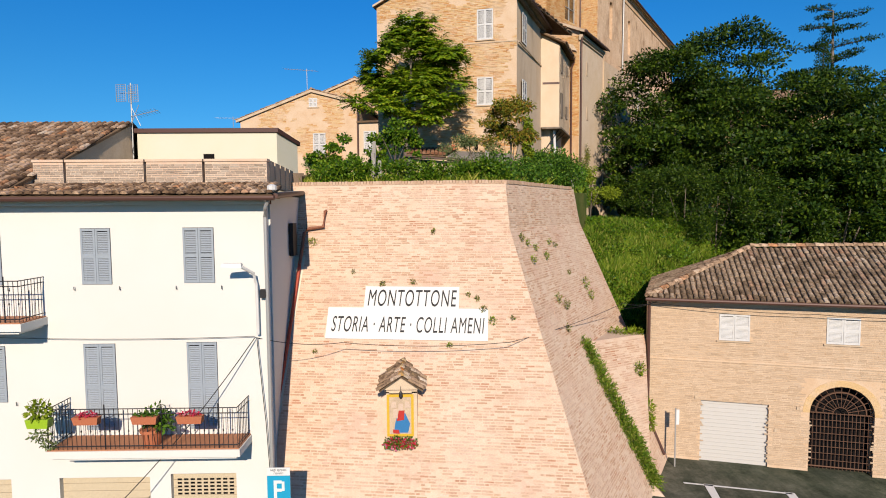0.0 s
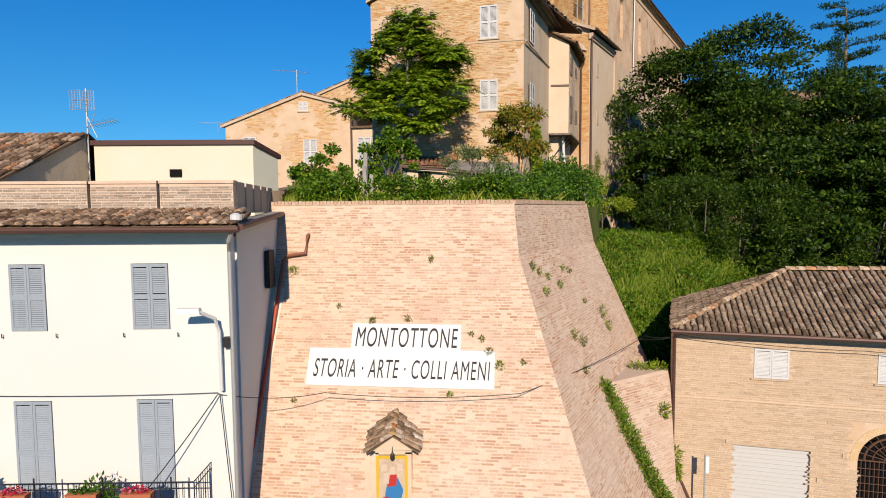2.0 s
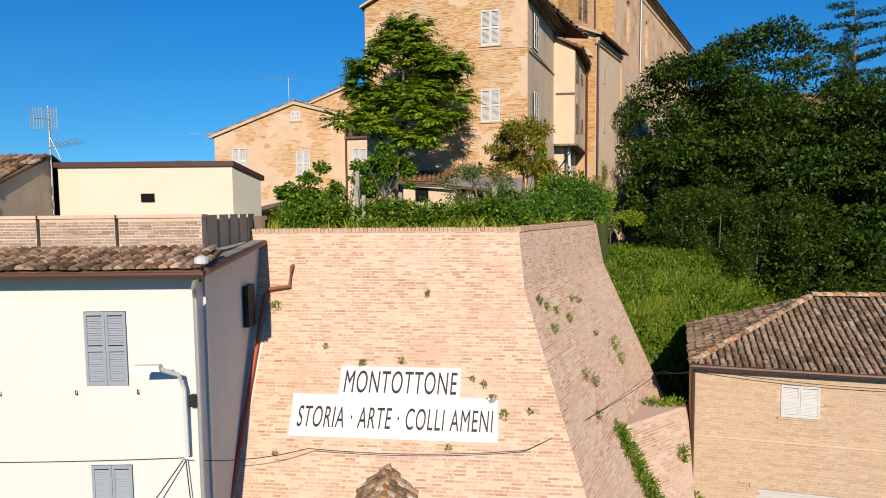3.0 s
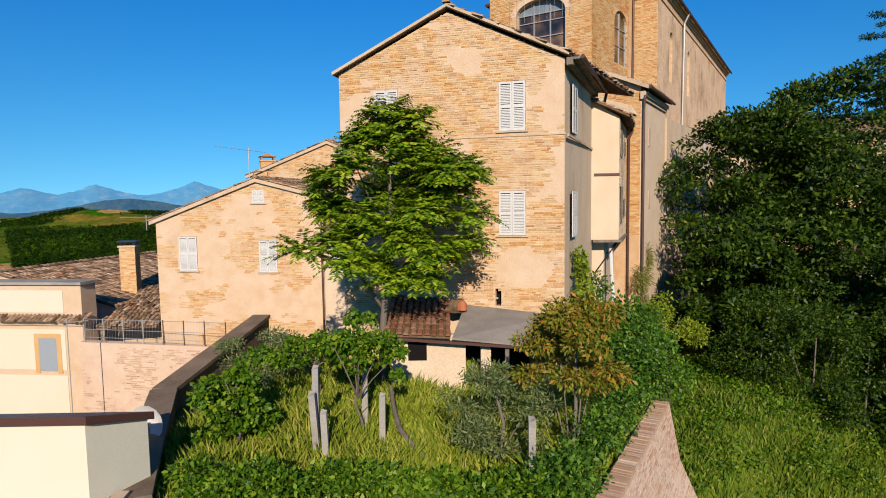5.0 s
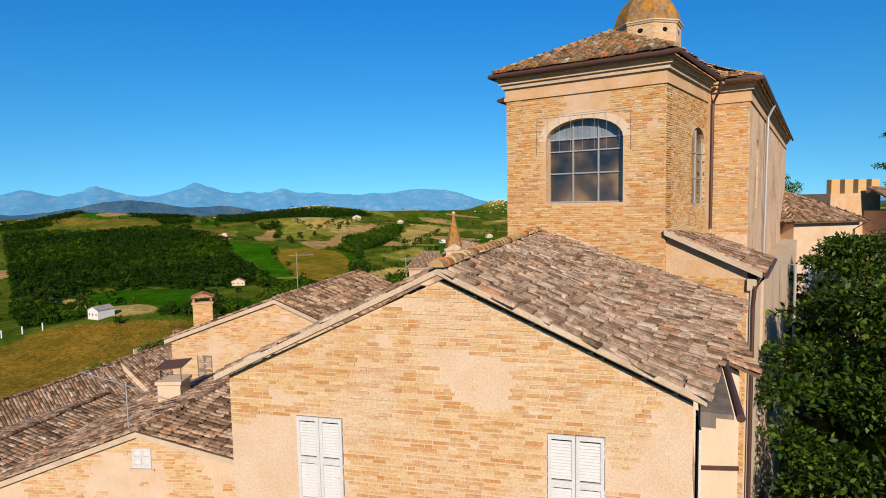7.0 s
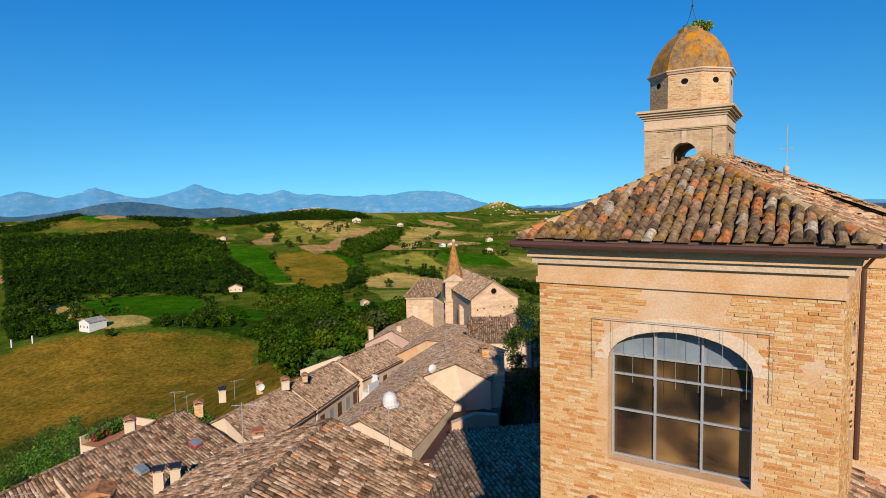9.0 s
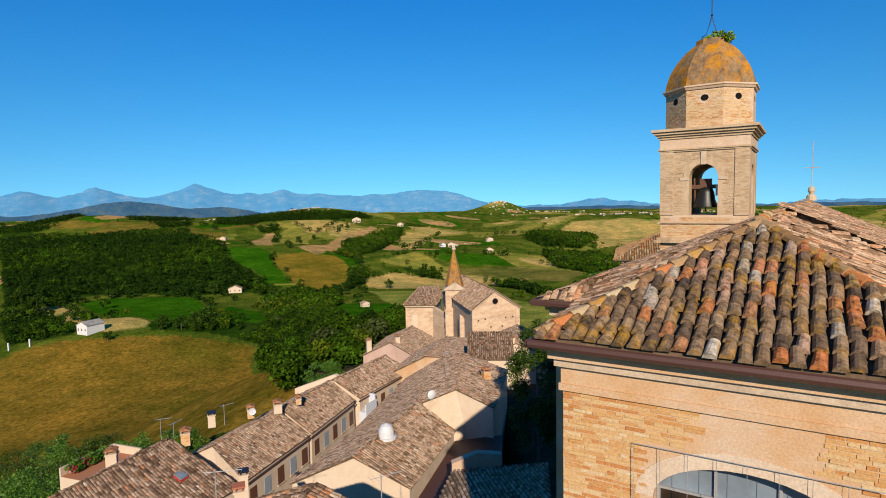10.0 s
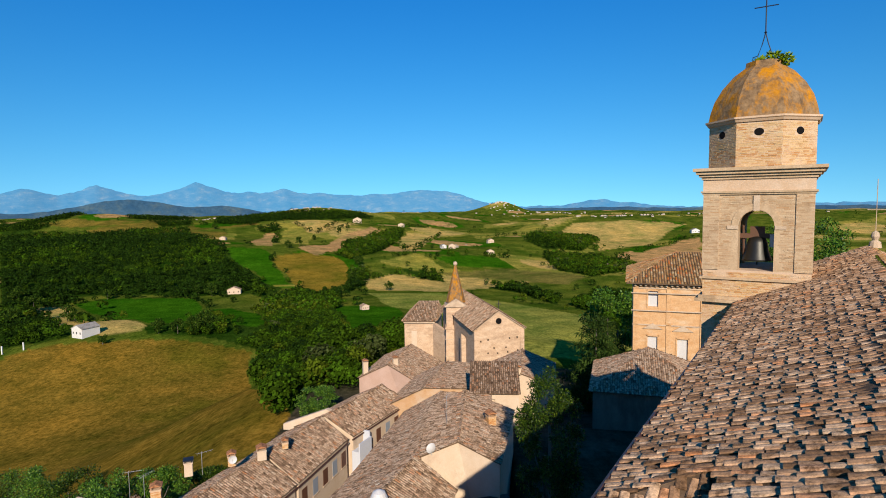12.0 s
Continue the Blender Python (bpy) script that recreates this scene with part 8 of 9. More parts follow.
def crown_of(cx, cy, cz, rx, ry, rz, n, seed, k=0.34, low=-0.9):
    """Clumps over the outside of an ellipsoid, uneven."""
    rng = random.Random(seed)
    out = []
    for i in range(n):
        u, v = rng.uniform(low, 1), rng.uniform(0, 2 * math.pi)
        s = math.sqrt(max(0, 1 - u * u)) * rng.uniform(0.55, 1.05)
        q = rng.uniform(0.55, 1.2) * k
        out.append((cx + rx * s * math.cos(v), cy + ry * s * math.sin(v), cz + rz * u * rng.uniform(0.65, 1.05), rx * q, ry * q, rz * q * 0.65))
    return out


def boughs(rx, rz, h, seed):
    """Flat spreading boughs in tiers over a tall crown, with gaps between them, ragged at the edge."""
    rng = random.Random(seed)
    out = []
    for i in range(92):
        u = rng.uniform(-0.95, 1)
        v, s = rng.uniform(0, 2 * math.pi), math.sqrt(max(0.05, 1 - u * u)) * rng.choice((0.4, 0.65, 0.85, 0.95, 1.06))
        q = rng.uniform(0.18, 0.38)
        out.append((rx * s * math.cos(v), rx * 0.9 * s * math.sin(v), h + rz * u, rx * q, rx * q, rx * q * 0.5))
    return out


def fronds(clumps, count, length, pairs, leaflet, seed=1):
    """Long feathered leaves that arch out of each clump, with leaflets on both sides of the stalk."""
    rng = np.random.RandomState(seed)
    cl = np.array(clumps, float)
    vs, fs = [], []
    for _ in range(count):
        c = cl[rng.randint(len(cl))]
        a, e = rng.uniform(0, 2 * math.pi), rng.uniform(-0.25, 0.9)
        d = np.array([math.cos(a) * math.cos(e), math.sin(a) * math.cos(e), math.sin(e)])
        p0 = c[:3] + d * c[3:6] * rng.uniform(0.1, 0.75)
        ln = length * rng.uniform(0.7, 1.2)
        sd = np.cross(d, [0, 0, 1.0])
        sd /= np.linalg.norm(sd) + 1e-6
        for k in range(1, pairs + 1):
            t = k / pairs
            p = p0 + d * ln * t - np.array([0, 0, 0.3 * ln * t * t])
            size = leaflet * (1 - 0.45 * abs(t - 0.45))
            for s in (-1, 1):
                ax = sd * s * 0.9 + d * 0.4 + np.array([0, 0, -0.2 - 0.2 * t]) + rng.normal(size=3) * 0.12
                ax /= np.linalg.norm(ax)
                w = np.cross(ax, d * 0.6 + [0, 0, 0.5]) + rng.normal(size=3) * 0.35
                w *= size * 0.17 / (np.linalg.norm(w) + 1e-6)
                k0 = len(vs)
                vs += [tuple(p), tuple(p + ax * size * 0.45 + w), tuple(p + ax * size), tuple(p + ax * size * 0.45 - w)]
                fs.append((k0, k0 + 1, k0 + 2, k0 + 3))
    return vs, [], fs


T0 = crown_of(0.4, -0.1, 5.6, 2.25, 1.5, 2.65, 44, 3, 0.25, -0.85) + crown_of(0.4, -0.1, 5.8, 1.2, 0.8, 1.6, 8, 4, 0.4, -0.8) + [(2.6, -0.2, 5.3, 0.8, 0.7, 0.6), (-2.2, -0.2, 4.4, 0.8, 0.7, 0.6), (0.3, -0.2, 8.3, 0.6, 0.6, 0.5), (2.4, -0.2, 6.6, 0.6, 0.6, 0.4), (2.5, -0.2, 4.6, 0.6, 0.6, 0.4)]
tree("young tree of heaven with long feathered leaves before the brick house", (-1.75, 27.6, 10.9), [[(0, 0, 0), (0.05, 0, 2), (0.2, 0, 3.6), (0.35, 0, 5), (0.4, 0, 7.6)], [(0.1, 0, 2.6), (-0.8, 0, 4), (-1.8, 0, 5.2)], [(0.15, 0, 3), (1.2, 0, 4.6), (2.3, 0, 5.8)], [(0.3, 0, 4.6), (-0.6, 0, 6.8)], [(0.3, 0, 4.4), (1.2, 0, 7.2)]],
     fronds(T0, 3000, 0.62, 8, 0.23, 5), leaf_main, 0.13)
BANK = ((16.5, 40.0, 15.5, 4.2, 5.5, 8.1), (21.0, 40.5, 16.5, 4.5, 6.4, 8.4), (26.5, 39.0, 13.4, 4.5, 5.9, 7), (33.0, 40, 13.3, 5.5, 5.9, 8), (13.5, 36.5, 12.0, 2.4, 3.0, 8.6), (40, 44, 13.2, 6, 6.2, 8), (22.8, 52.0, 16.2, 3.7, 5.2, 8.6), (29.0, 54.5, 16.0, 4.5, 5.8, 8.6), (34.0, 49.5, 14.6, 4.6, 5.4, 8.4),
        (19.0, 33.5, 9.6, 3.4, 4.6, 5.2), (24.5, 34.0, 10.0, 3.6, 5.0, 4.6), (30.0, 35.0, 10.0, 4.0, 5.4, 4.0), (37.0, 37.0, 10.0, 4.4, 6.0, 4.0))
for i, (x, y, z, rx, rz, gz) in enumerate(BANK):
    h = z - gz
    tree("large dark walnut tree on the bank below the church", (x, y, gz), [[(0, 0, 0), (0.3, 0, 0.3 * h), (0.2, 0.2, h)], [(0.2, 0, 0.25 * h), (0.4 * rx, 0, 0.8 * h)], [(0.2, 0, 0.3 * h), (-0.45 * rx, 0.3, 0.9 * h)], [(0.2, 0, 0.4 * h), (-0.1 * rx, -0.45 * rx, h)]],
         leaves(boughs(rx, rz, h, 10 + i), 25000, 0.25, 20 + i, 0.5, 0.35, 0.35, 0.75), leaf_dark, 0.24, group="trees on the bank")


def conifer(label, base, h, r, seed, mat=None, count=16000):
    rng = random.Random(seed)
    cl = []
    n = int(h / 0.7)
    for i in range(n):
        z = h * 0.15 + h * 0.85 * i / n
        rr = (r * (1 - i / n) ** 0.8 + 0.5) * (0.6 + 0.5 * (i % 3))
        for k in range(6):
            a = rng.uniform(0, 6.28)
            q = rng.uniform(0.4, 1.0) * rr
            cl.append((q * math.cos(a), q * math.sin(a), z - 0.12 * q, 0.45 * rr + 0.12, 0.45 * rr + 0.12, 0.16))
    t = thing("conifer", label, "tree", base, 0, "conifers")
    part("trunk", Geo().tube([(0, 0, 0), (0, 0, h * 0.95)], 0.25, 8, 0.05), wood_bark, t)
    part("crown", leaves(cl, count, 0.022 * h + 0.1, seed, 0.25, 0.1, 0.5), mat or leaf_fir, t)


def cedar(label, base, h, r, seed):
    """A broad cedar: flat tiers of boughs at uneven heights on one trunk, gaps of sky between them."""
    rng = random.Random(seed)
    t = thing("conifer", label, "tree", base, 0, "conifers")
    g, cl = Geo().tube([(0, 0, 0), (0.2, 0, h * 0.6), (0, 0, h * 0.97)], 0.5, 8, 0.08), []
    for i in range(26):
        k = i / 25
        z = h * (0.3 + 0.69 * k)
        reach = r * (1.05 - 0.55 * k * k) * rng.uniform(0.55, 1.1)
        a = i * 2.4 + rng.uniform(-0.4, 0.4)
        tip = Vector((reach * math.cos(a), reach * math.sin(a), z + rng.uniform(-0.3, 0.5)))
        g.tube([(0, 0, z - 0.5), tip], 0.12, 5, 0.03)
        for q in (0.3, 0.5, 0.7, 0.9, 1.0):
            w = reach * 0.2 + 0.25
            cl.append((tip.x * q + rng.uniform(-0.4, 0.4), tip.y * q + rng.uniform(-0.4, 0.4), z + (tip.z - z) * q, w, w, 0.14))
    part("trunk", g, wood_bark, t, "", True)
    part("crown", leaves(cl, 16000, 0.42, seed, 0.3, 0.0, 0.9), leaf_fir, t)


cedar("broad dark cedar with flat tiers behind the bank", (60.0, 87.0, 12), 28.4, 7.6, 71)
cyp = thing("conifer", "slim dark cypress behind the trees on the bank", "tree", (57.4, 85.0, 12), 0, "conifers")
part("trunk", Geo().tube([(0, 0, 0), (0, 0, 22)], 0.25, 8, 0.05), wood_bark, cyp)
part("crown", leaves([(0, 0, 2 + 0.8 * k, 1.7 * math.sin(math.pi * min(1, 0.28 + 0.72 * k / 28)) ** 0.6 + 0.1, 1.7 * math.sin(math.pi * min(1, 0.28 + 0.72 * k / 28)) ** 0.6 + 0.1, 0.9) for k in range(28)], 12000, 0.3, 72, 0.3, -0.9), leaf_fir, cyp)
conifer("dark spruce standing among the village roofs", (20.9, 112.0, -3), 21.7, 3.4, 73)
conifer("dark spruce beyond the village roofs", (25.0, 121.0, 3), 13.5, 3.2, 74)
tree("leafy tree between the houses beside the church", (8.3, 77.5, 4), [[(0, 0, 0), (0.1, 0, 7), (0, 0, 13)], [(0.1, 0, 6), (1.4, 0, 11)], [(0.1, 0, 6.5), (-1.2, 0.3, 11.5)]], leaves(crown_of(0, 0, 11.6, 2.3, 2.2, 5.0, 60, 75, 0.26), 20000, 0.2, 76, 0.4, 0.5, 0.2, 0.5), leaf_dark, 0.25)
tree("leafy tree behind the village houses", (36, 152, -6), [[(0, 0, 0), (0, 0, 13)], [(0, 0, 7), (2, 0, 14)]], leaves(crown_of(0, 0, 15.5, 6.5, 5, 6, 40, 77, 0.3), 8000, 0.5, 78), leaf_bush, 0.3)
tree("leafy tree behind the village houses", (74, 152, -2), [[(0, 0, 0), (0, 0, 20)], [(0, 0, 9), (3, 0, 22)]], leaves(crown_of(0, 0, 25, 8, 6, 7, 40, 79, 0.3), 8000, 0.5, 80), leaf_bush, 0.3)
tree("rowan bush with rusty leaves behind the parapet", (2.75, 22.5, 10.9), [[(0, 0, 0), (0.1, 0, 1.4), (0.1, 0, 2.6)], [(0, 0, 0.2), (-0.4, 0, 1.8)], [(0, 0, 0.2), (0.5, 0, 2.2)], [(0.1, 0, 0.3), (0.3, 0.1, 2.4)], [(0, 0, 0.1), (-0.2, -0.2, 2.0)]],
     leaves(crown_of(0.05, 0, 2.65, 1.2, 0.95, 1.1, 34, 81, 0.3, -0.8), 8000, 0.12, 82, 0.4, 0.5), leaf_rust, 0.06, name="bush", cat="bush")
tree("grey-leaved olive bush behind the parapet", (1.25, 22.7, 10.9), [[(0, 0, 0), (0.1, 0, 1.0), (-0.1, 0, 1.8)], [(0, 0, 0.3), (0.8, 0, 1.6)], [(0, 0, 0.2), (-0.8, 0, 1.5)]],
     leaves(crown_of(0, 0, 1.25, 1.4, 0.9, 1.05, 30, 83, 0.28), 5600, 0.11, 84, 0.26, 0.0), leaf_olive, 0.06, name="bush", cat="bush")


def vine(base, shoots, seed, leaf_count):
    """An old vine: a twisted trunk, bare arms and loose hanging shoots of broad leaves."""
    rng = random.Random(seed)
    limbs, cl = [[(0, 0, 0), (0.1, 0.03, 0.5), (-0.06, 0, 1.0), (0.05, 0.05, 1.6)]], []
    for x, y, z, r in shoots:
        limbs.append([(0.02, 0, 1.1), (x * 0.5, y * 0.5, z * 0.55 + 0.5), (x, y, z)])
        for _ in range(5):
            q = r * rng.uniform(0.35, 0.75)
            cl.append((x + rng.uniform(-r, r), y + rng.uniform(-r, r), z + rng.uniform(-r, 0.7 * r), q, q, q * 0.7))
    tree("old grape vine with bare twisted stems and fresh leaves", base, limbs, leaves(cl, leaf_count, 0.115, seed + 1, 0.8, 0.5), leaf_vine, 0.05, name="vine", cat="vine", group="garden vines")


vine((-4.8, 23.8, 10.9), ((0.4, 0, 2.1, 0.4), (-0.2, 0, 1.7, 0.45), (-0.8, 0.1, 1.2, 0.4), (0.6, 0, 1.3, 0.4), (0.1, -0.2, 1.0, 0.4), (0.5, 0.3, 0.7, 0.35), (-0.5, 0, 0.8, 0.35)), 87, 3600)
vine((-2.0, 24.2, 10.9), ((-0.6, 0, 2.5, 0.4), (0.1, 0, 2.8, 0.4), (0.6, 0, 2.3, 0.4), (-0.1, 0.2, 2.2, 0.4), (0.75, 0.1, 1.9, 0.3)), 91, 2600)
vine((-3.6, 27.0, 10.9), ((-0.6, 0, 1.7, 0.5), (0.3, 0, 1.9, 0.5), (0.9, 0.2, 1.5, 0.45)), 95, 2000)
whole("fallen_branch", Geo().tube([(-1.26, 25.0, 12.0), (-1.15, 24.3, 11.75), (-0.95, 23.5, 11.5), (-0.5, 22.9, 11.2), (0.16, 22.3, 11.02)], 0.05, 7, 0.075), wood_bark, "bare grey bent branch lying in the grass", "branch")
tree("grey shrub by the garden wall", (-5.6, 28.5, 10.9), [[(0, 0, 0), (0.1, 0, 1.0)]], leaves(crown_of(0, 0, 0.9, 1.5, 2.4, 0.9, 22, 89, 0.33), 9000, 0.09, 90, 0.4, 0.2), leaf_olive, 0.05, name="bush", cat="bush")
for i, (x, y, z, r, h, m) in enumerate(((5.0, 27.2, 10.9, 1.1, 1.2, leaf_bush), (6.4, 29.6, 10.7, 1.3, 1.4, leaf_bush), (5.6, 30.4, 10.8, 1.0, 1.5, leaf_rust), (9.4, 34.6, 10.0, 1.5, 1.8, leaf_lime), (7.6, 33.0, 10.2, 1.4, 1.6, leaf_bush), (12.6, 33.0, 9.0, 1.7, 2.4, leaf_dark), (14.2, 32.2, 8.4, 1.8, 2.9, leaf_dark), (15.8, 31.6, 7.6, 1.9, 3.2, leaf_dark), (17.4, 31.4, 7.0, 2.0, 3.6, leaf_dark), (19.4, 31.4, 6.4, 2.2, 4.0, leaf_dark), (15.2, 35.0, 9.0, 2.2, 3.4, leaf_dark))):
    tree("tangled shrub on the bank beside the flank wall", (x, y, z), [[(0, 0, -0.6), (0.1, 0, h)], [(0, 0, 0), (0.5 * r, 0, h)], [(0, 0, 0), (-0.5 * r, 0.2, h)]], leaves(crown_of(0, 0, h * 0.75, r, r, h * 0.75, 22, 210 + i, 0.34), 6500, 0.12, 230 + i, 0.5, 0.3), m, 0.05, name="bush", cat="bush", group="shrubs on the bank")
rb = random.Random(5)
hedge = [(-4.7 + 0.2 * i + rb.uniform(-0.15, 0.15), 20.72 - 0.025 * i + rb.uniform(0.0, 0.7), 11.15 + rb.uniform(-0.15, 0.55), rb.uniform(0.3, 0.5), 0.4, rb.uniform(0.25, 0.45)) for i in range(35)]
whole("hedge", leaves(hedge, 15000, 0.10, 3, 0.6, 0.3, 0.0, 0.5), leaf_vine, "fresh green shrubs spilling over the parapet", "shrubs", kind="stuff")
hedge = [(2.0 + 0.36 * i, 20.25 + 0.62 * i + rb.uniform(-0.1, 0.2), 11.4 + rb.uniform(-0.2, 0.45), 0.6, 0.6, 0.55) for i in range(12)] + [(5.0 + rb.uniform(-1, 1.4), 27.4 + rb.uniform(-1.5, 1.5), 11.8 + rb.uniform(-0.3, 0.8), 0.7, 0.7, 0.7) for i in range(10)]
whole("hedge", leaves(hedge, 15000, 0.10, 4, 0.6, 0.4), leaf_bush, "dense dark shrubs along the flank parapet", "shrubs", kind="stuff")


def blades(poly, height, count, z=None, seed=1, tall=0.5):
    """Upright grass blades scattered over a plan polygon."""
    rng = np.random.RandomState(seed)
    xs, ys = [p[0] for p in poly], [p[1] for p in poly]
    x, y = rng.uniform(min(xs), max(xs), count * 3), rng.uniform(min(ys), max(ys), count * 3)
    k = np.nonzero(within(poly, x, y))[0][:count]
    x, y = x[k], y[k]
    h = land(x, y) if z is None else np.full(x.shape, z)
    n = len(x)
    a = rng.uniform(0, 2 * np.pi, n)
    ln = tall * rng.uniform(0.4, 1.2, n) * (0.75 + 0.4 * np.sin(x * 1.7) * np.cos(y * 1.3))
    w = 0.012 + 0.022 * rng.rand(n)
    lean = rng.normal(size=(n, 2)) * 0.35 * ln[:, None]
    p = np.stack([x, y, h - 0.05], 1)
    s = np.stack([np.cos(a) * w, np.sin(a) * w, np.zeros(n)], 1)
    tip = p + np.stack([lean[:, 0], lean[:, 1], ln], 1)
    mid = p * 0.45 + tip * 0.55 + np.array([0, 0, 0.06])
    v = np.stack([p - s, p + s, mid + s * 0.8, tip, mid - s * 0.8], 1).reshape(-1, 3)
    f = np.arange(n * 5).reshape(-1, 5)
    return v.tolist(), [], f.tolist()


whole("grass", blades([(5.6, 21.0), (9.5, 22.0), (12, 25.5), (20, 29), (26, 34), (20, 40), (8, 36), (7.2, 29)], 1, 38000, None, 7, 0.45), grass_leaf, "long green grass on the bank beside the bastion", "grass", kind="stuff")
ru = np.random.RandomState(31)
ux, uy = ru.uniform(6, 26, 1500), ru.uniform(21, 40, 1500)
ok = within([(5.9, 21.6), (9.5, 22.4), (12, 25.7), (20, 29.2), (26, 34), (20, 40), (8, 36), (7.4, 29)], ux, uy)
under = [(a, b, float(land(a, b)) + 0.1, q, q, q * 0.6) for a, b, q in zip(ux[ok], uy[ok], ru.uniform(0.25, 0.7, int(ok.sum())))]
whole("undergrowth", leaves(under, 60000, 0.12, 33, 0.6, 0.2, 0.2, 0.8), leaf_vine, "dense low weeds and brambles covering the bank", "weeds", kind="stuff")
whole("grass", blades([(-5.2, 21.5), (2.0, 20.5), (4.6, 26.0), (4.2, 28.4), (-3.3, 30.0), (-5.8, 27)], 1, 14000, 10.95, 9, 0.75), grass_gold, "seeding yellowed grass in the walled garden", "grass", kind="stuff")
whole("grass", blades([(-6.4, 23.2), (-5.2, 20.5), (2.0, 19.7), (5.6, 26.0), (7.8, 30.2), (6.5, 33.2), (4.4, 28.6), (-3.3, 30.5), (-6.8, 33)], 1, 26000, 10.95, 8, 0.55), grass_gold, "tall unmown grass in the walled garden", "grass", kind="stuff")
# weeds on the bastion
wr = random.Random(11)
for u, z, s, m in ((0.55, 9.1, 0.22, 1), (0.75, 8.3, 0.2, 0), (1.5, 8.7, 0.16, 0), (2.2, 8.35, 0.22, 0), (3.1, 8.8, 0.14, 0), (3.6, 8.7, 0.13, 1), (1.5, 6.9, 0.26, 0), (2.0, 6.6, 0.3, 1), (5.2, 7.0, 0.42, 0), (5.3, 6.5, 0.3, 0), (1.2, 5.9, 0.16, 1), (3.9, 7.6, 0.12, 1), (0.9, 8.9, 0.15, 0)):
    whole("wall_weed", leaves([(*on_flank(u, z, 0.08), s * 0.42, s * 0.42, s * 0.7)], int(420 * s), 0.085, wr.randint(1, 99), 0.3, -0.3), leaf_lime if m == 0 else dry_leaf, "weed tuft rooted in the bastion's brickwork", "weed", "weeds on the bastion")
for x, z, s, m in ((-4.55, 9.0, 0.3, 0), (-0.32, 9.35, 0.13, 1), (-1.95, 7.62, 0.14, 1), (-0.9, 7.68, 0.13, 1), (1.25, 7.2, 0.12, 1), (1.45, 6.85, 0.18, 1), (1.75, 6.5, 0.2, 0), (0.4, 5.75, 0.14, 0), (2.4, 6.6, 0.1, 1), (-4.0, 5.5, 0.09, 1), (0.95, 7.3, 0.1, 1), (-3.0, 8.0, 0.08, 1), (-0.95, 4.95, 0.16, 0)):
    whole("wall_weed", leaves([(*on_front(front_u(x), z, 0.06), s * 0.5, s * 0.35, s * 0.55)], int(420 * s), 0.08, wr.randint(1, 99), 0.3, -0.2), leaf_lime if m == 0 else dry_leaf, "weed tuft rooted in the bastion's brickwork", "weed", "weeds on the bastion")
strip = [(5.0 + 2.5 * t + rb.uniform(-0.08, 0.12), 19.6 - 0.55 * t + rb.uniform(-0.1, 0.1), 5.1 - 4.9 * t, 0.4, 0.36, 0.32) for t in [k / 34 for k in range(35)]]
whole("weed_strip", leaves(strip, 14000, 0.15, 95, 0.25, -0.5), grass_leaf, "strip of grass growing along the retaining wall's step", "weeds", kind="stuff")
tuft = [(7.3, 22.2, 5.0, 0.5, 0.2, 0.18), (8.0, 22.3, 5.0, 0.3, 0.2, 0.2), (7.7, 21.0, 3.8, 0.25, 0.2, 0.25), (8.0, 20.9, 2.2, 0.28, 0.2, 0.5), (8.1, 20.8, 1.7, 0.2, 0.2, 0.3), (6.6, 21.0, 2.2, 0.3, 0.2, 0.2)]
whole("weed_strip", leaves(tuft, 1500, 0.14, 96, 0.3, -0.2), leaf_lime, "yellow-green weeds on the retaining wall", "weeds", kind="stuff")
# climbers beside the tall house
climb = [(4.6 + 0.25 * rb.random(), 29.6 + 0.3 * rb.random(), 11.2 + 0.24 * k, 0.2, 0.2, 0.3) for k in range(16)]
whole("climber", leaves(climb, 1500, 0.15, 97, 0.7, 0.4), leaf_lime, "yellow-green climber on the corner of the brick house", "climber", kind="stuff")
climb = [(5.4 + rb.uniform(-0.5, 1.5), 31.0 + rb.uniform(-1, 3), 11.2 + rb.uniform(0, 2.0), 0.6, 0.6, 0.6) for k in range(16)]
whole("climber", leaves(climb, 4500, 0.16, 98, 0.6, 0.4), leaf_bush, "dark tangle of creepers below the bay", "climber", kind="stuff")
dry = [(9.0 + 0.35 * rb.random() + 0.16 * k, 37.2 + 0.24 * k, 10.5 + rb.uniform(0, 4.6), 0.25, 0.2, 0.6) for k in range(10)]
whole("dry_creeper", leaves(dry, 2600, 0.28, 99, 0.1, 0.9), dry_leaf, "dry brown creeper stems on the chapel wall", "creeper", kind="stuff")

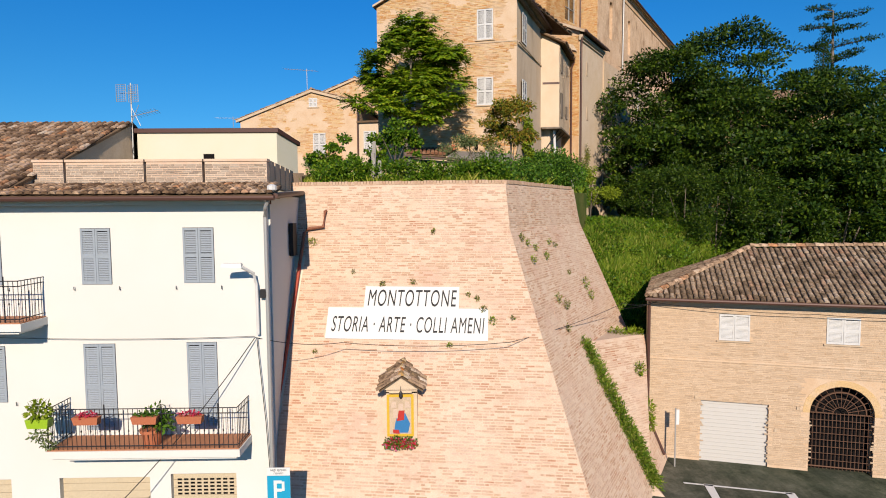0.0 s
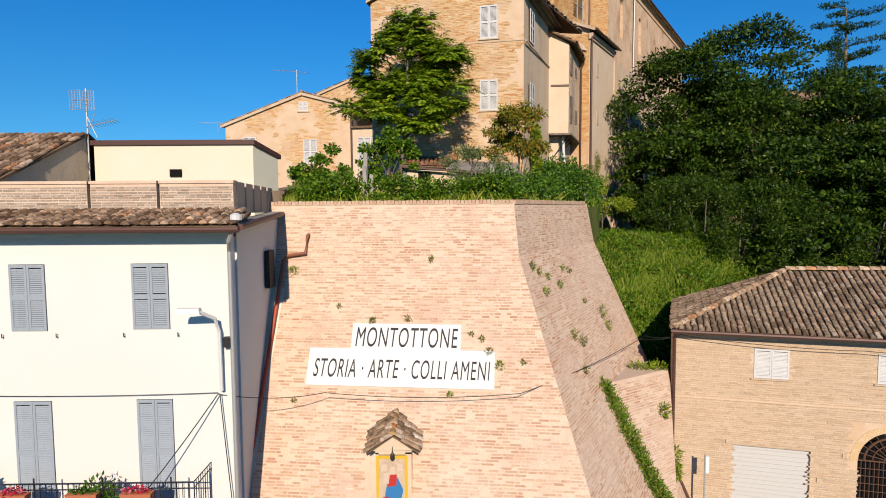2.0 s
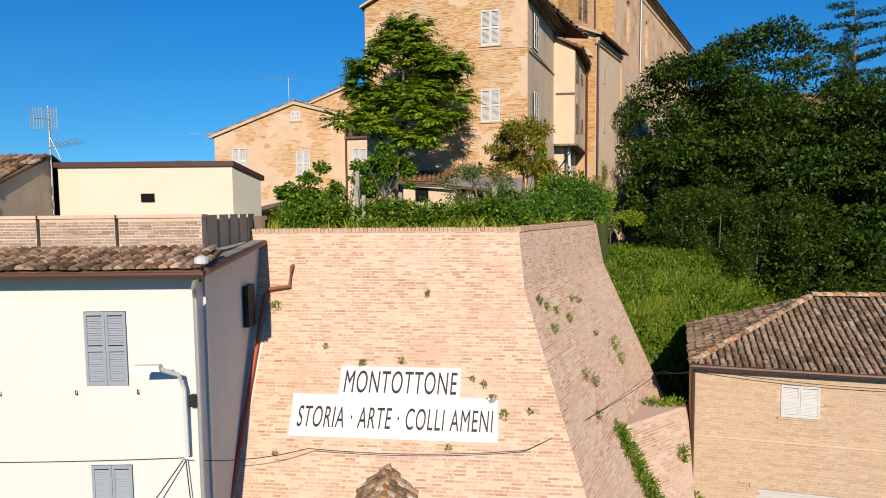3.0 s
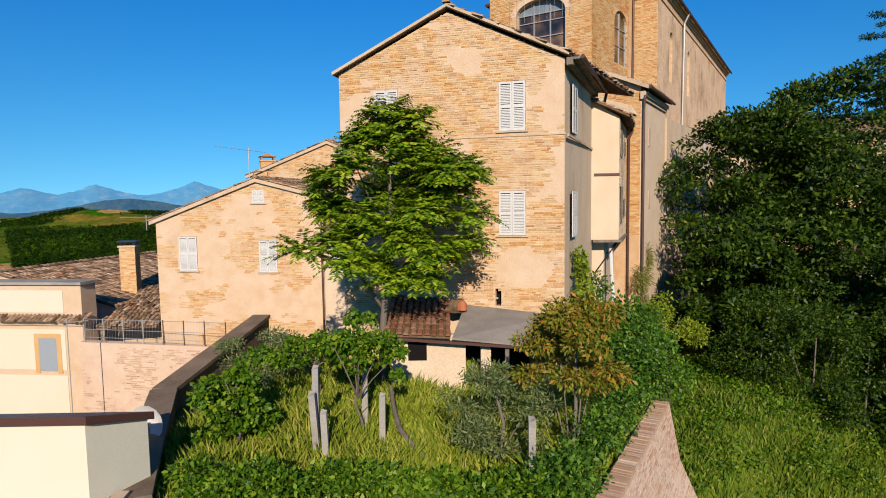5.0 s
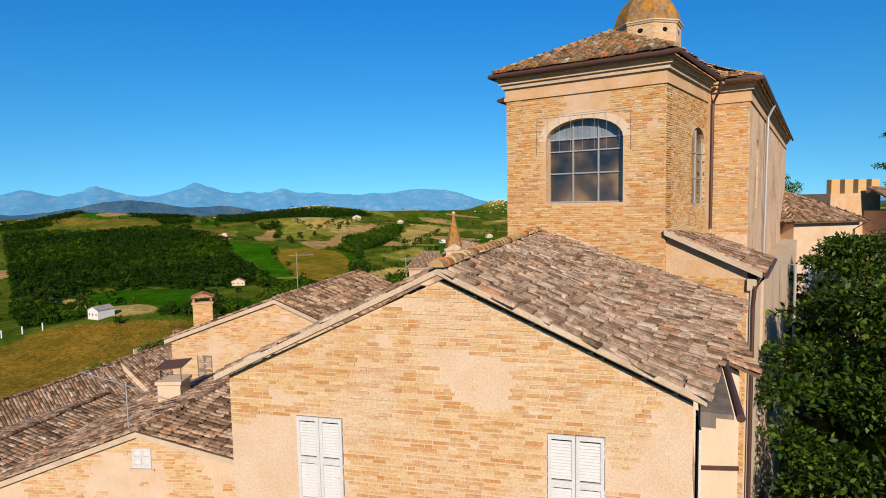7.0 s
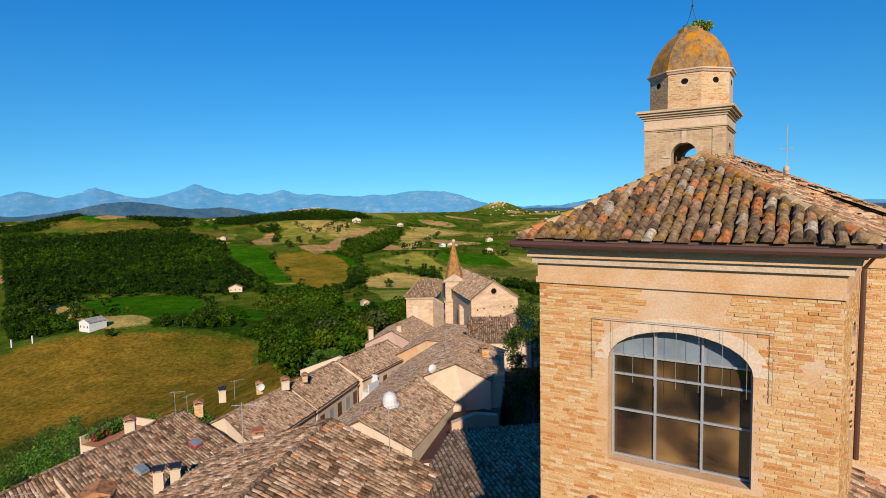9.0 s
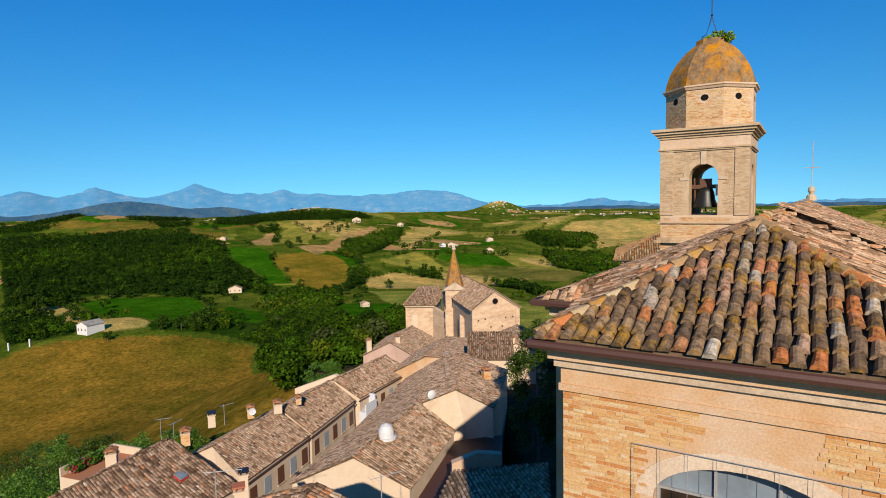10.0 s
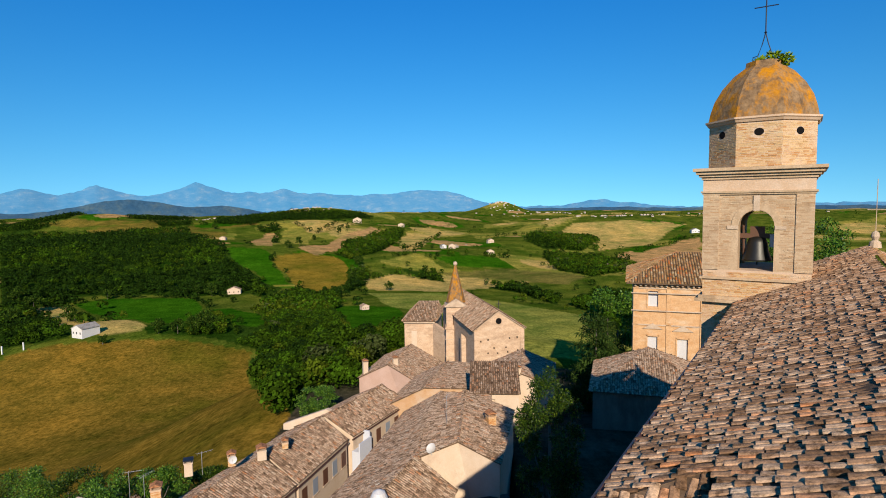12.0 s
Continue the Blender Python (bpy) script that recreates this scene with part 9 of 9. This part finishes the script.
for i, (x, y, h, r) in enumerate(((-34, 76, 9, 3.2), (-37, 84, 10, 3.6), (-33, 90, 9, 3.2), (-40, 78, 9, 3.4), (-44, 90, 10, 3.8), (-30, 97, 7, 2.4), (-27, 104, 3, 2.0), (-36, 98, 7.6, 3.0), (-50, 106, 10.5, 4.0), (-45, 105, 9, 3.6), (-48, 82, 9, 3.4), (-18, 121, 6.5, 3.0), (-57, 112, 10, 4.2), (-40, 70, 9, 3.2), (-62, 120, 10, 4.0), (-75, 132, 11, 4.5), (-90, 141, 11, 4.5), (-105, 150, 12, 5.0), (-70, 112, 9, 3.6), (-84, 122, 10, 4.0), (-98, 130, 11, 4.5), (-120, 152, 12, 5.0), (-112, 137, 11, 5.0))):
    gz = float(land(x, y))
    tree("leafy tree on the slope behind the row of houses", (x, y, gz - 0.2), [[(0, 0, 0), (0, 0, h * 0.7)], [(0, 0, h * 0.3), (r * 0.5, 0, h * 0.7)]], leaves(crown_of(0, 0, h * 0.62, r, r, h * 0.4, 30, 140 + i, 0.3), 6500, 0.24, 160 + i, 0.5, 0.3), leaf_bush if i % 3 else leaf_dark, 0.16, group="trees behind the row")


# ---- far woods, hedges and farms


def far_trees(seed=7):
    rng = np.random.RandomState(seed)
    pts = []
    for poly in WOODS:
        xs, ys = np.array([p[0] for p in poly]), np.array([p[1] for p in poly])
        area = 0.5 * abs(np.dot(xs, np.roll(ys, 1)) - np.dot(ys, np.roll(xs, 1)))
        n = int(min(4200, area / (11 if ys.mean() < 480 else 34)))
        x, y = rng.uniform(xs.min(), xs.max(), n * 4), rng.uniform(ys.min(), ys.max(), n * 4)
        k = within(poly, x, y)
        pts.append(np.stack([x[k], y[k]], 1)[:n])
    for c, poly in FIELDS:
        for (ax, ay), (bx, by) in zip(poly, poly[1:] + poly[:1]):
            if c in (CROPS["stubble"], CROPS["slope_grass"]) or rng.rand() < 0.6:
                continue
            ln = math.hypot(bx - ax, by - ay)
            n = int(min(60, ln / 9))
            t = rng.rand(n)
            pts.append(np.stack([ax + (bx - ax) * t, ay + (by - ay) * t], 1) + rng.normal(size=(n, 2)) * 4)
    n = 1300
    a, r = np.radians(rng.uniform(-42, 42, n)), 400 * (4200 / 400) ** rng.rand(n)
    q = np.stack([2 + r * np.sin(a), 30 + r * np.cos(a)], 1)
    free = np.ones(n, bool)
    for c, poly in FIELDS:
        free &= ~within(poly, q[:, 0], q[:, 1])
    pts.append(q[free])
    pts = np.concatenate(pts)
    out = pts - np.array((0.8, 37.0))
    r = np.linalg.norm(out, axis=1, keepdims=True)
    clear = np.ones(len(pts), bool)
    for c, poly in FIELDS:
        if c != CROPS["stubble"]:
            for step in (18, 40):
                u = pts + out / r * step
                clear &= ~(within(poly, u[:, 0], u[:, 1]) & (r[:, 0] < 1100))
    return pts[clear | (rng.rand(len(pts)) < 0.06)]


def far_wood(name, pts, per, seed, mat, label, scale=1.0, leaf=1.0):
    rng = np.random.RandomState(seed)
    n = len(pts)
    z = land(pts[:, 0], pts[:, 1])
    h = rng.uniform(3.8, 10.5, n) * scale
    rad = h * rng.uniform(0.36, 0.6, n)
    idx = np.repeat(np.arange(n), per)
    m = len(idx)
    d = rng.normal(size=(m, 3))
    d[:, 2] = np.where(rng.rand(m) < 0.5, np.abs(d[:, 2]), d[:, 2])
    d /= np.linalg.norm(d, axis=1)[:, None]
    c = np.stack([pts[:, 0], pts[:, 1], z + h * 0.58], 1)
    ext = np.stack([rad, rad, h * 0.45], 1)
    p = c[idx] + d * ext[idx] * (0.65 + 0.4 * rng.rand(m))[:, None]
    nr = d + rng.normal(size=(m, 3)) * 0.45
    nr /= np.linalg.norm(nr, axis=1)[:, None]
    t = np.cross(nr, rng.normal(size=(m, 3)))
    t /= np.linalg.norm(t, axis=1)[:, None] + 1e-9
    b = np.cross(nr, t)
    s = (rad[idx] * rng.uniform(0.16, 0.36, m) * leaf)[:, None]
    v = np.stack([p - t * s, p - b * s * 0.8, p + t * s, p + b * s * 0.8], 1).reshape(-1, 3)
    whole(name, (v.tolist(), [], np.arange(m * 4).reshape(-1, 4).tolist()), mat, label, "woods", kind="stuff")


P = far_trees()
P = P[~((np.abs(P[:, 0] + 52) < 14) & (np.abs(P[:, 1] - 131) < 14))]
dist = np.hypot(P[:, 0], P[:, 1] - 37)
leaf_wood = leaf_material("wood_leaf", [(0.0, (0.008, 0.022, 0.004)), (0.45, (0.026, 0.060, 0.006)), (0.85, (0.060, 0.110, 0.010)), (1.0, (0.100, 0.145, 0.020))], 0.8)
# single large trees in the fields: place and height
LONE = [(-262, 689, 15), (-284, 705, 11), (-278, 757, 10), (-129, 932, 17), (-119, 805, 15), (-113, 851, 14), (-66, 751, 12), (-122, 719, 9), (-139, 718, 8), (-255, 1072, 16), (-262, 1022, 14), (-293, 1360, 12), (-574, 1499, 16), (-463, 1511, 16), (-600, 1397, 14),
        (-446, 638, 18), (-396, 592, 18), (-360, 514, 17), (-331, 542, 15), (-372, 674, 12), (-168, 375, 9), (-147, 378, 12), (-144, 385, 13), (-157, 376, 9), (-190, 356, 6), (-42, 1212, 11), (-19, 1217, 11), (-258, 1492, 13), (-245, 1545, 12)]
for k, (x, y, h) in enumerate(LONE):
    z = float(land(x, y))
    tree("dark rounded oak standing alone in the fields", (x, y, z - 0.3), [[(0, 0, 0), (0, 0, h * 0.6)]], leaves(crown_of(0, 0, h * 0.58, h * 0.4, h * 0.4, h * 0.42, 26, 400 + k, 0.34), 1500, h * 0.075, 430 + k, 0.7, 0.2), leaf_wood, 0.3, group="lone oaks")
olive_rows = np.array([(173 + 82 * u + 119 * v - 38 * u * v, 1268 + 46 * u + 536 * v - 88 * u * v) for u in np.linspace(0, 1, 10) for v in np.linspace(0, 1, 16)])
far_wood("olive_grove", olive_rows, 26, 9, leaf_wood, "rows of small olive trees on a hill", 0.62)
WOOD_TONES = [leaf_material("wood_leaf_" + n, [(0.0, tuple(0.45 * k for k in c)), (0.5, c), (1.0, tuple(1.7 * k for k in c))], 0.8) for n, c in
              (("dark", (0.014, 0.034, 0.003)), ("mid", (0.030, 0.062, 0.003)), ("fresh", (0.040, 0.090, 0.004)), ("yellow", (0.060, 0.088, 0.005)), ("grey", (0.052, 0.070, 0.018)))]
tone = np.random.RandomState(5)
stand = 0.36 + 0.3 * (1 - smooth(300, 480, P[:, 1])) - 0.55 * smooth(140, 300, -P[:, 0]) + 0.32 * np.sin(P[:, 0] / 37 + np.sin(P[:, 1] / 53)) + 0.25 * np.sin(P[:, 1] / 71 + 1.0) + tone.normal(size=len(P)) * 0.3
kind_of = np.digitize(stand, (0.12, 0.52, 0.85, 1.18))
for lo, hi, per, label, scale, leaf in ((0, 230, 420, "dense green woods on the slope below the village", 0.66, 0.4), (230, 520, 110, "dense green woods in the valley below the village", 0.7, 0.7),
                                        (520, 1100, 60, "green woods and hedges among the fields", 1.0, 0.9), (1100, 9000, 20, "far woods and hedges on the hills", 1.2, 1.0)):
    for k, mat in enumerate(WOOD_TONES):
        far_wood("woods", P[(dist >= lo) & (dist < hi) & (kind_of == k)], per, lo + k, mat, label, scale, leaf)


def farm(x, y, w, d, h, ang, mat, label):
    z = float(land(x, y))
    f = thing("farmhouse", label, "house", (x, y, z), ang, "farmhouses")
    part("wall", Geo().box(-w / 2, -d / 2, -3, w / 2, d / 2, h).sweep([(-w / 2, -d / 2, h), (w / 2, -d / 2, h), (0, -d / 2, h + w * 0.22)], (0, d, 0)), mat, f)
    for c in ([(-w / 2 - 0.4, -d / 2 - 0.3, h - 0.1), (0, -d / 2 - 0.3, h + w * 0.22 + 0.1), (0, d / 2 + 0.3, h + w * 0.22 + 0.1), (-w / 2 - 0.4, d / 2 + 0.3, h - 0.1)], [(w / 2 + 0.4, -d / 2 - 0.3, h - 0.1), (0, -d / 2 - 0.3, h + w * 0.22 + 0.1), (0, d / 2 + 0.3, h + w * 0.22 + 0.1), (w / 2 + 0.4, d / 2 + 0.3, h - 0.1)]):
        part("roof", roof_slab(c, 0.25), concrete if mat is plaster_white else tile_pink, f)
    for k in range(3):
        part("window", Geo().box(-w / 2 + w * (k + 0.35) / 3, -d / 2 - 0.05, h * 0.35, -w / 2 + w * (k + 0.6) / 3, -d / 2, h * 0.6), opening_shade, f)


farm(-209, 372, 9, 11, 5.2, -24, plaster_white, "white farm barn with a grey roof on the stubble hill")
for x, y, w, d, h, a, m in ((-242, 705, 15, 9, 5, 12, plaster_old), (-73, 575, 7, 6, 4, 30, plaster_old), (-298, 2081, 30, 18, 12, 5, plaster_old), (-117, 1716, 17, 12, 8, -10, plaster_old), (-444, 1210, 12, 9, 5, 0, plaster_old), (21, 1214, 14, 10, 7, 0, plaster_old), (3, 1225, 11, 9, 6, 20, plaster_white), (107, 1305, 14, 9, 6, 20, plaster_old), (90, 1105, 14, 9, 6, 0, plaster_old), (270, 966, 13, 9, 5, 15, plaster_old), (-598, 1281, 12, 9, 5, 0, plaster_white), (687, 1601, 22, 12, 7, 0, plaster_white), (-960, 1900, 22, 14, 8, 10, plaster_old), (-770, 1760, 16, 12, 7, 0, plaster_old)):
    farm(x, y, w, d, h, a, m, "pale farmhouse among the fields")


def hamlets():
    """Villages of far small houses along the hills."""
    rng = np.random.RandomState(17)
    g = Geo()
    for az, r, spread, n, s in ((-13.2, 2420, 2.6, 44, 11), (-9.5, 2430, 2.5, 20, 9), (5.9, 3860, 1.2, 46, 14), (15.5, 2110, 3.2, 26, 11), (19.5, 2150, 2.0, 20, 12), (4, 2950, 4.5, 26, 13), (-3.0, 2700, 3.0, 20, 11), (28, 3300, 5, 36, 13), (1.2, 1250, 1.4, 8, 8), (33, 2500, 4, 20, 12), (-20, 3300, 6, 40, 13), (10, 3600, 6, 40, 14)):
        for _ in range(n):
            a, rr = radians(az + rng.normal() * spread * 0.5), r * (1 + rng.normal() * 0.03)
            x, y = 2 + rr * math.sin(a), 30 + rr * math.cos(a)
            z = float(land(x, y)) - 2
            w, d, h = 0.62 * s * rng.uniform(0.6, 1.6), 0.62 * s * rng.uniform(0.6, 1.1), 0.62 * s * rng.uniform(0.45, 1.0)
            g.box(x - w / 2, y - d / 2, z, x + w / 2, y + d / 2, z + h)
    whole("far_villages", g, plain("far_wall", (0.408, 0.340, 0.286), 0.9, 0, 0.05, 0.3), "pale far villages scattered along the hills", "villages", kind="stuff")


hamlets()
for k in range(3):
    x, y = -250 + k * 9, 344 + k * 4
    whole("field_post", Geo().box(x, y, float(land(x, y)) - 0.5, x + 0.6, y + 0.6, float(land(x, y)) + 4.5), white_paint, "white concrete post by the field track", "post", "field posts")


# ---- bricks and tiles, piece by piece


def stuff(name, geo, mat, parent, label):
    return tagged(part(name, geo, mat, parent, label), kind="stuff")


# bastion: courses over front and flank; a stretch round the sign as single bricks
def front_mask(u, z):
    x = ARRIS.x + u * FD.x
    if -3.76 < x < 1.64 and 5.86 < z < 6.9 or -2.56 < x < 0.68 and 6.8 < z < 7.57:
        return False
    if SX - 0.5 < x < SX + 0.58 and 2.95 < z < 5.0:
        return False
    a = arris(z)
    return u < (Vector((a.x, a.y, 0)) - ARRIS - FN * front_out(z)).dot(FD)


def flank_mask(u, z):
    a = arris(z)
    return u > (Vector((a.x, a.y, 0)) - ARRIS - RN * flank_out(z)).dot(RD)


def front_ends(z):
    return max(LEFT, front_u(brick_edge(z))), (arris(z) - ARRIS - Vector((0, 0, z)) - FN * front_out(z)).dot(FD) - 0.015


def flank_ends(z):
    return (arris(z) - ARRIS - Vector((0, 0, z)) - RN * flank_out(z)).dot(RD) + 0.015, BACK


SINGLE = lambda u, z: -2.3 < u < 0.6 and 5.0 < z < 5.75
stuff("brick", bricks(on_front, LEFT, 2.6, 0.0, TOP - 0.13, lambda u, z: front_mask(u, z) and not SINGLE(u, z), lu=0.29, lz=0.075, gap=0.024, proud=0.008, ends=front_ends, lost=0.28, seed=1), brick_pale, bastion, "weathered pale bricks in uneven courses")
stuff("brick", bricks(on_flank, -2.5, BACK, 0.0, TOP - 0.13, flank_mask, lu=0.29, lz=0.075, gap=0.024, proud=0.008, ends=flank_ends, lost=0.28, seed=2), brick_pale, bastion, "weathered pale bricks in uneven courses")
single = bricks(on_front, LEFT, 2.6, 0.0, TOP - 0.13, lambda u, z: front_mask(u, z) and SINGLE(u, z), lu=0.29, lz=0.075, gap=0.024, proud=0.008, ends=front_ends, lost=0.28, seed=1)
for k in range(len(single[2]) // 5):
    part("brick", (single[0][k * 8:k * 8 + 8], [], [tuple(i - 8 * k for i in f) for f in single[2][k * 5:k * 5 + 5]]), brick_pale_ob, bastion)


def face(u, z, d):
    return (u, -d, z)


def not_in(holes, gable=None, extra=0.0):
    def ok(u, z):
        if any(h[0] - extra < u < h[2] + extra and h[1] - extra < z < h[3] + extra for h in holes):
            return False
        return gable(u, z) if gable else True
    return ok


def patchy(ok, level, scale=0.5, seed=0.0):
    """Bricks show where the plaster skim has gone."""
    return lambda u, z: ok(u, z) and noise.noise((u * scale, z * scale * 1.3, seed)) + 0.35 * noise.noise((u * 2.1, z * 3.1, seed + 5)) > level


stuff("brick", bricks(face, 0.18, BW, 10.8, 22.75, patchy(not_in(B_WIN, lambda u, z: z < 21.05 or (z - 21.05) / 1.7 < min((u - 0.18) / 3.86, (BW - u) / 3.7), 0.03), -0.22, 0.45, 1), 0.28, 0.068, seed=3), brick_warm, brick_house, "warm thin bricks with patched mortar")
stuff("brick", bricks(face, 0, 7.79, 10.0, 17.7, patchy(not_in([(1.04, 13.74, 1.9, 15.3), (4.78, 13.65, 5.62, 15.1), (4.55, 16.76, 5.12, 17.34)], lambda u, z: z < 16.0 + min(1.75 * u / 4.76, 0.95 + 0.8 * (7.79 - u) / 3.03)), 0.05, 0.6, 2), 0.3, 0.075, seed=4, proud=0.008), brick_warm, G2, "eroded warm bricks")
stuff("brick", bricks(face, 0, 9.35, 13.0, 20.1, not_in([(4.3, 19.2, 4.42, 19.75), (5.3, 19.2, 5.42, 19.75)], lambda u, z: z < 18.35 + min(1.75 * u / 4.95, 1.8 * (9.35 - u) / 4.4)), 0.3, 0.075, seed=5, proud=0.008), brick_warm, G3, "eroded warm bricks")
stuff("brick", bricks(face, 0, 14, 0.0, 6.3, not_in(CH + [(5.7, 1.9, 8.4, 3.6)]), 0.28, 0.07, seed=6, proud=0.006), piece_surface("beige_brick", [(0, (0.385, 0.285, 0.190)), (0.5, (0.435, 0.328, 0.228)), (1, (0.475, 0.365, 0.258))], weather=(0.445, 0.335, 0.235)), beige_house, "smooth beige thin bricks")
stuff("brick", bricks(face, 0, CW, 20.0, 27.75, patchy(not_in([C_WIN], lambda u, z: math.hypot(u - 2.9, (z - 27.0) * 0.9) > 0.8, 0.12), -0.62, 0.5, 3), 0.28, 0.068, seed=7), brick_red, church, "orange bricks with patched plaster")
stuff("brick", bricks(lambda u, z, d: (CW + d + 0.1 * u, u, z), 0, 4.9, 21.5, 27.5, not_in([S_WIN], None, 0.04), 0.28, 0.068, seed=8), brick_red, church, "orange bricks")
stuff("brick", bricks(lambda u, z, d: (u, 0.12 - d, z), CW, 7.7, 15.0, 21.6, None, 0.28, 0.068, seed=9), brick_red, church, "orange bricks")
stuff("brick", bricks(lambda u, z, d: (u, 5.5 - d, z), CW + 0.6, CW + 1.85, 22.6, 27.5, None, 0.28, 0.068, seed=10), brick_red, church, "orange bricks")
arch_free = lambda u, z: abs(u) > aw + 0.3 or (z > 31.82 and math.hypot(u, (z - 31.82)) > aw + 0.33)
stuff("brick", bricks(lambda u, z, d: (xm + u, y0 - d, z), -1.55, 1.55, 29.8, 33.2, arch_free, 0.3, 0.07, seed=21, proud=0.008), tower_brick, stage, "weathered pale bricks")
stuff("brick", bricks(lambda u, z, d: (x0 - d, ym - u, z), -1.55, 1.55, 29.8, 33.2, arch_free, 0.3, 0.07, seed=22, proud=0.008), tower_brick, stage, "weathered pale bricks")
for k, sx in enumerate((x0 - 0.03, x1 - 0.67)):
    stuff("brick", bricks(lambda u, z, d: (sx + u, y0 - 0.06 - d, z), 0.01, 0.69, 29.8, 33.2, None, 0.34, 0.07, seed=23 + k, proud=0.006), tower_brick, stage, "weathered pale bricks")
stuff("brick", bricks(lambda u, z, d: (u, y0 - d, z), x0, x1, 25.0, 29.7, None, 0.3, 0.075, seed=11), brick_warm, belfry, "pale bricks")
o_ = 2.4 * math.cos(math.pi / 8)
for k, ang in enumerate((-90, -135, -45, 180)):
    c, s = math.cos(radians(ang)), math.sin(radians(ang))
    hw = 2.4 * math.sin(math.pi / 8)
    stuff("brick", bricks(lambda u, z, d: (xm + c * (o_ + d) - s * u, ym + s * (o_ + d) + c * u, z), -hw, hw, 34.5, 36.5, lambda u, z: math.hypot(u, z - 36.05) > 0.24, 0.3, 0.075, seed=12 + k, proud=0.008), brick_warm, drum, "pale bricks")
ap, aq = (-15.7, 35.47), (-9.2, 34.15)
ad = Vector((aq[0] - ap[0], aq[1] - ap[1], 0)).normalized()
stuff("brick", bricks(lambda u, z, d: tuple(Vector((ap[0], ap[1], z)) + ad * u + Vector((ad.y, -ad.x, 0)) * d), 0, 6.63, 5.0, 10.7, patchy(lambda u, z: True, -0.02, 0.5, 4), 0.3, 0.08, 0.02, 0.008, 17, None, 0.3), brick_pale, bpy.data.objects["alley_wall"], "patched pale bricks")
for pnl in [ob for ob in white_house.children if ob.name.startswith("parapet")][:4]:
    xs = [v.co.x for v in pnl.data.vertices]
    stuff("brick", bricks(lambda u, z, d: (u, 15.56 - d, z), min(xs) + 0.03, max(xs) - 0.03, 10.88, 11.54, None, 0.26, 0.06, seed=18, proud=0.008), piece_surface("thin_brick", [(0, (0.245, 0.197, 0.156)), (0.5, (0.313, 0.252, 0.197)), (1, (0.367, 0.313, 0.258))]), pnl, "greyish thin bricks")

# roofs
stuff("tile", roof_tiles(ROOF_L, 0.21, 0.34, 1, 0.088, 5), tile_old, white_house, "dark lichened half-round tiles")
stuff("tile", roof_tiles([(-11.9, 14.2, 10.55), (AX1 + 0.4, 14.2, 10.55), (AX1 + 0.3, 15.55, 10.86), (-11.9, 15.55, 10.86)], 0.21, 0.36, 2, 0.095, 5, 0.05), tile_old, white_house, "row of half-round eave tiles")
for k, (rf, c) in enumerate(zip(C_ROOFS, (CE, CL, CB))):
    stuff("tile", roof_tiles(c, 0.215, 0.32, 5 + k, 0.09, 5), piece_surface("brown_roof_tile", [(0.0, (0.122, 0.085, 0.054)), (0.4, (0.231, 0.167, 0.112)), (0.75, (0.313, 0.238, 0.167)), (0.92, (0.272, 0.163, 0.102)), (1.0, (0.408, 0.333, 0.252))], weather=(0.326, 0.252, 0.170), wscale=0.7, grain=6.0), rf, "brown half-round tiles in straight rows")
for k, c in enumerate((B_R, B_L)):
    stuff("tile", roof_tiles(c, 0.2, 0.31, 9 + k, 0.096, 5, 0.008, 2.2, None, 0.6), tile_pink, brick_house, "worn pinkish half-round tiles")
stuff("tile", roof_tiles(CHAP, 0.2, 0.36, 13, 0.085, 4), tile_old, ch_roof, "old tiles with moss")
for k, (rf, c) in enumerate(zip(CH_ROOFS, (C_F, C_RT, C_LT, N_R, N_L, H_R, V_R, H_L))):
    m = tile_nave if k else tile_lichen
    t = roof_tiles(c, 0.175 if k else 0.215, 0.29 if k else 0.33, 15 + k, 0.088 if k else 0.1, 4 if k else 6, 0.012 if k else 0.05, 2.4 if k else 1.6, None, 0.34 if k else 1.05)
    if k == 0:
        mo = piece_surface("lichened_tile_single", [(0.0, (0.075, 0.054, 0.037)), (0.3, (0.170, 0.112, 0.068)), (0.65, (0.258, 0.177, 0.102)), (0.84, (0.374, 0.136, 0.048)), (0.93, (0.313, 0.272, 0.211)), (1.0, (0.408, 0.360, 0.286))], weather=(0.354, 0.190, 0.014), wscale=1.9, by_object=True, wlevel=0.5, grain=9.0)
        for j in range(len(t[0]) // 14):
            part("roof_tile", (t[0][j * 14:j * 14 + 14], [], [tuple(i - 14 * j for i in f) for f in t[2][j * 7:j * 7 + 7]]), mo, rf)
    else:
        stuff("tile", t, m, rf, "lichened half-round tiles")
part("ridge_tile", ridge_tiles((4.04, -0.28, 23.03), (4.6, 11.9, 23.0), 19, 0.12), tile_lichen, brick_house, "mossy ridge tiles")
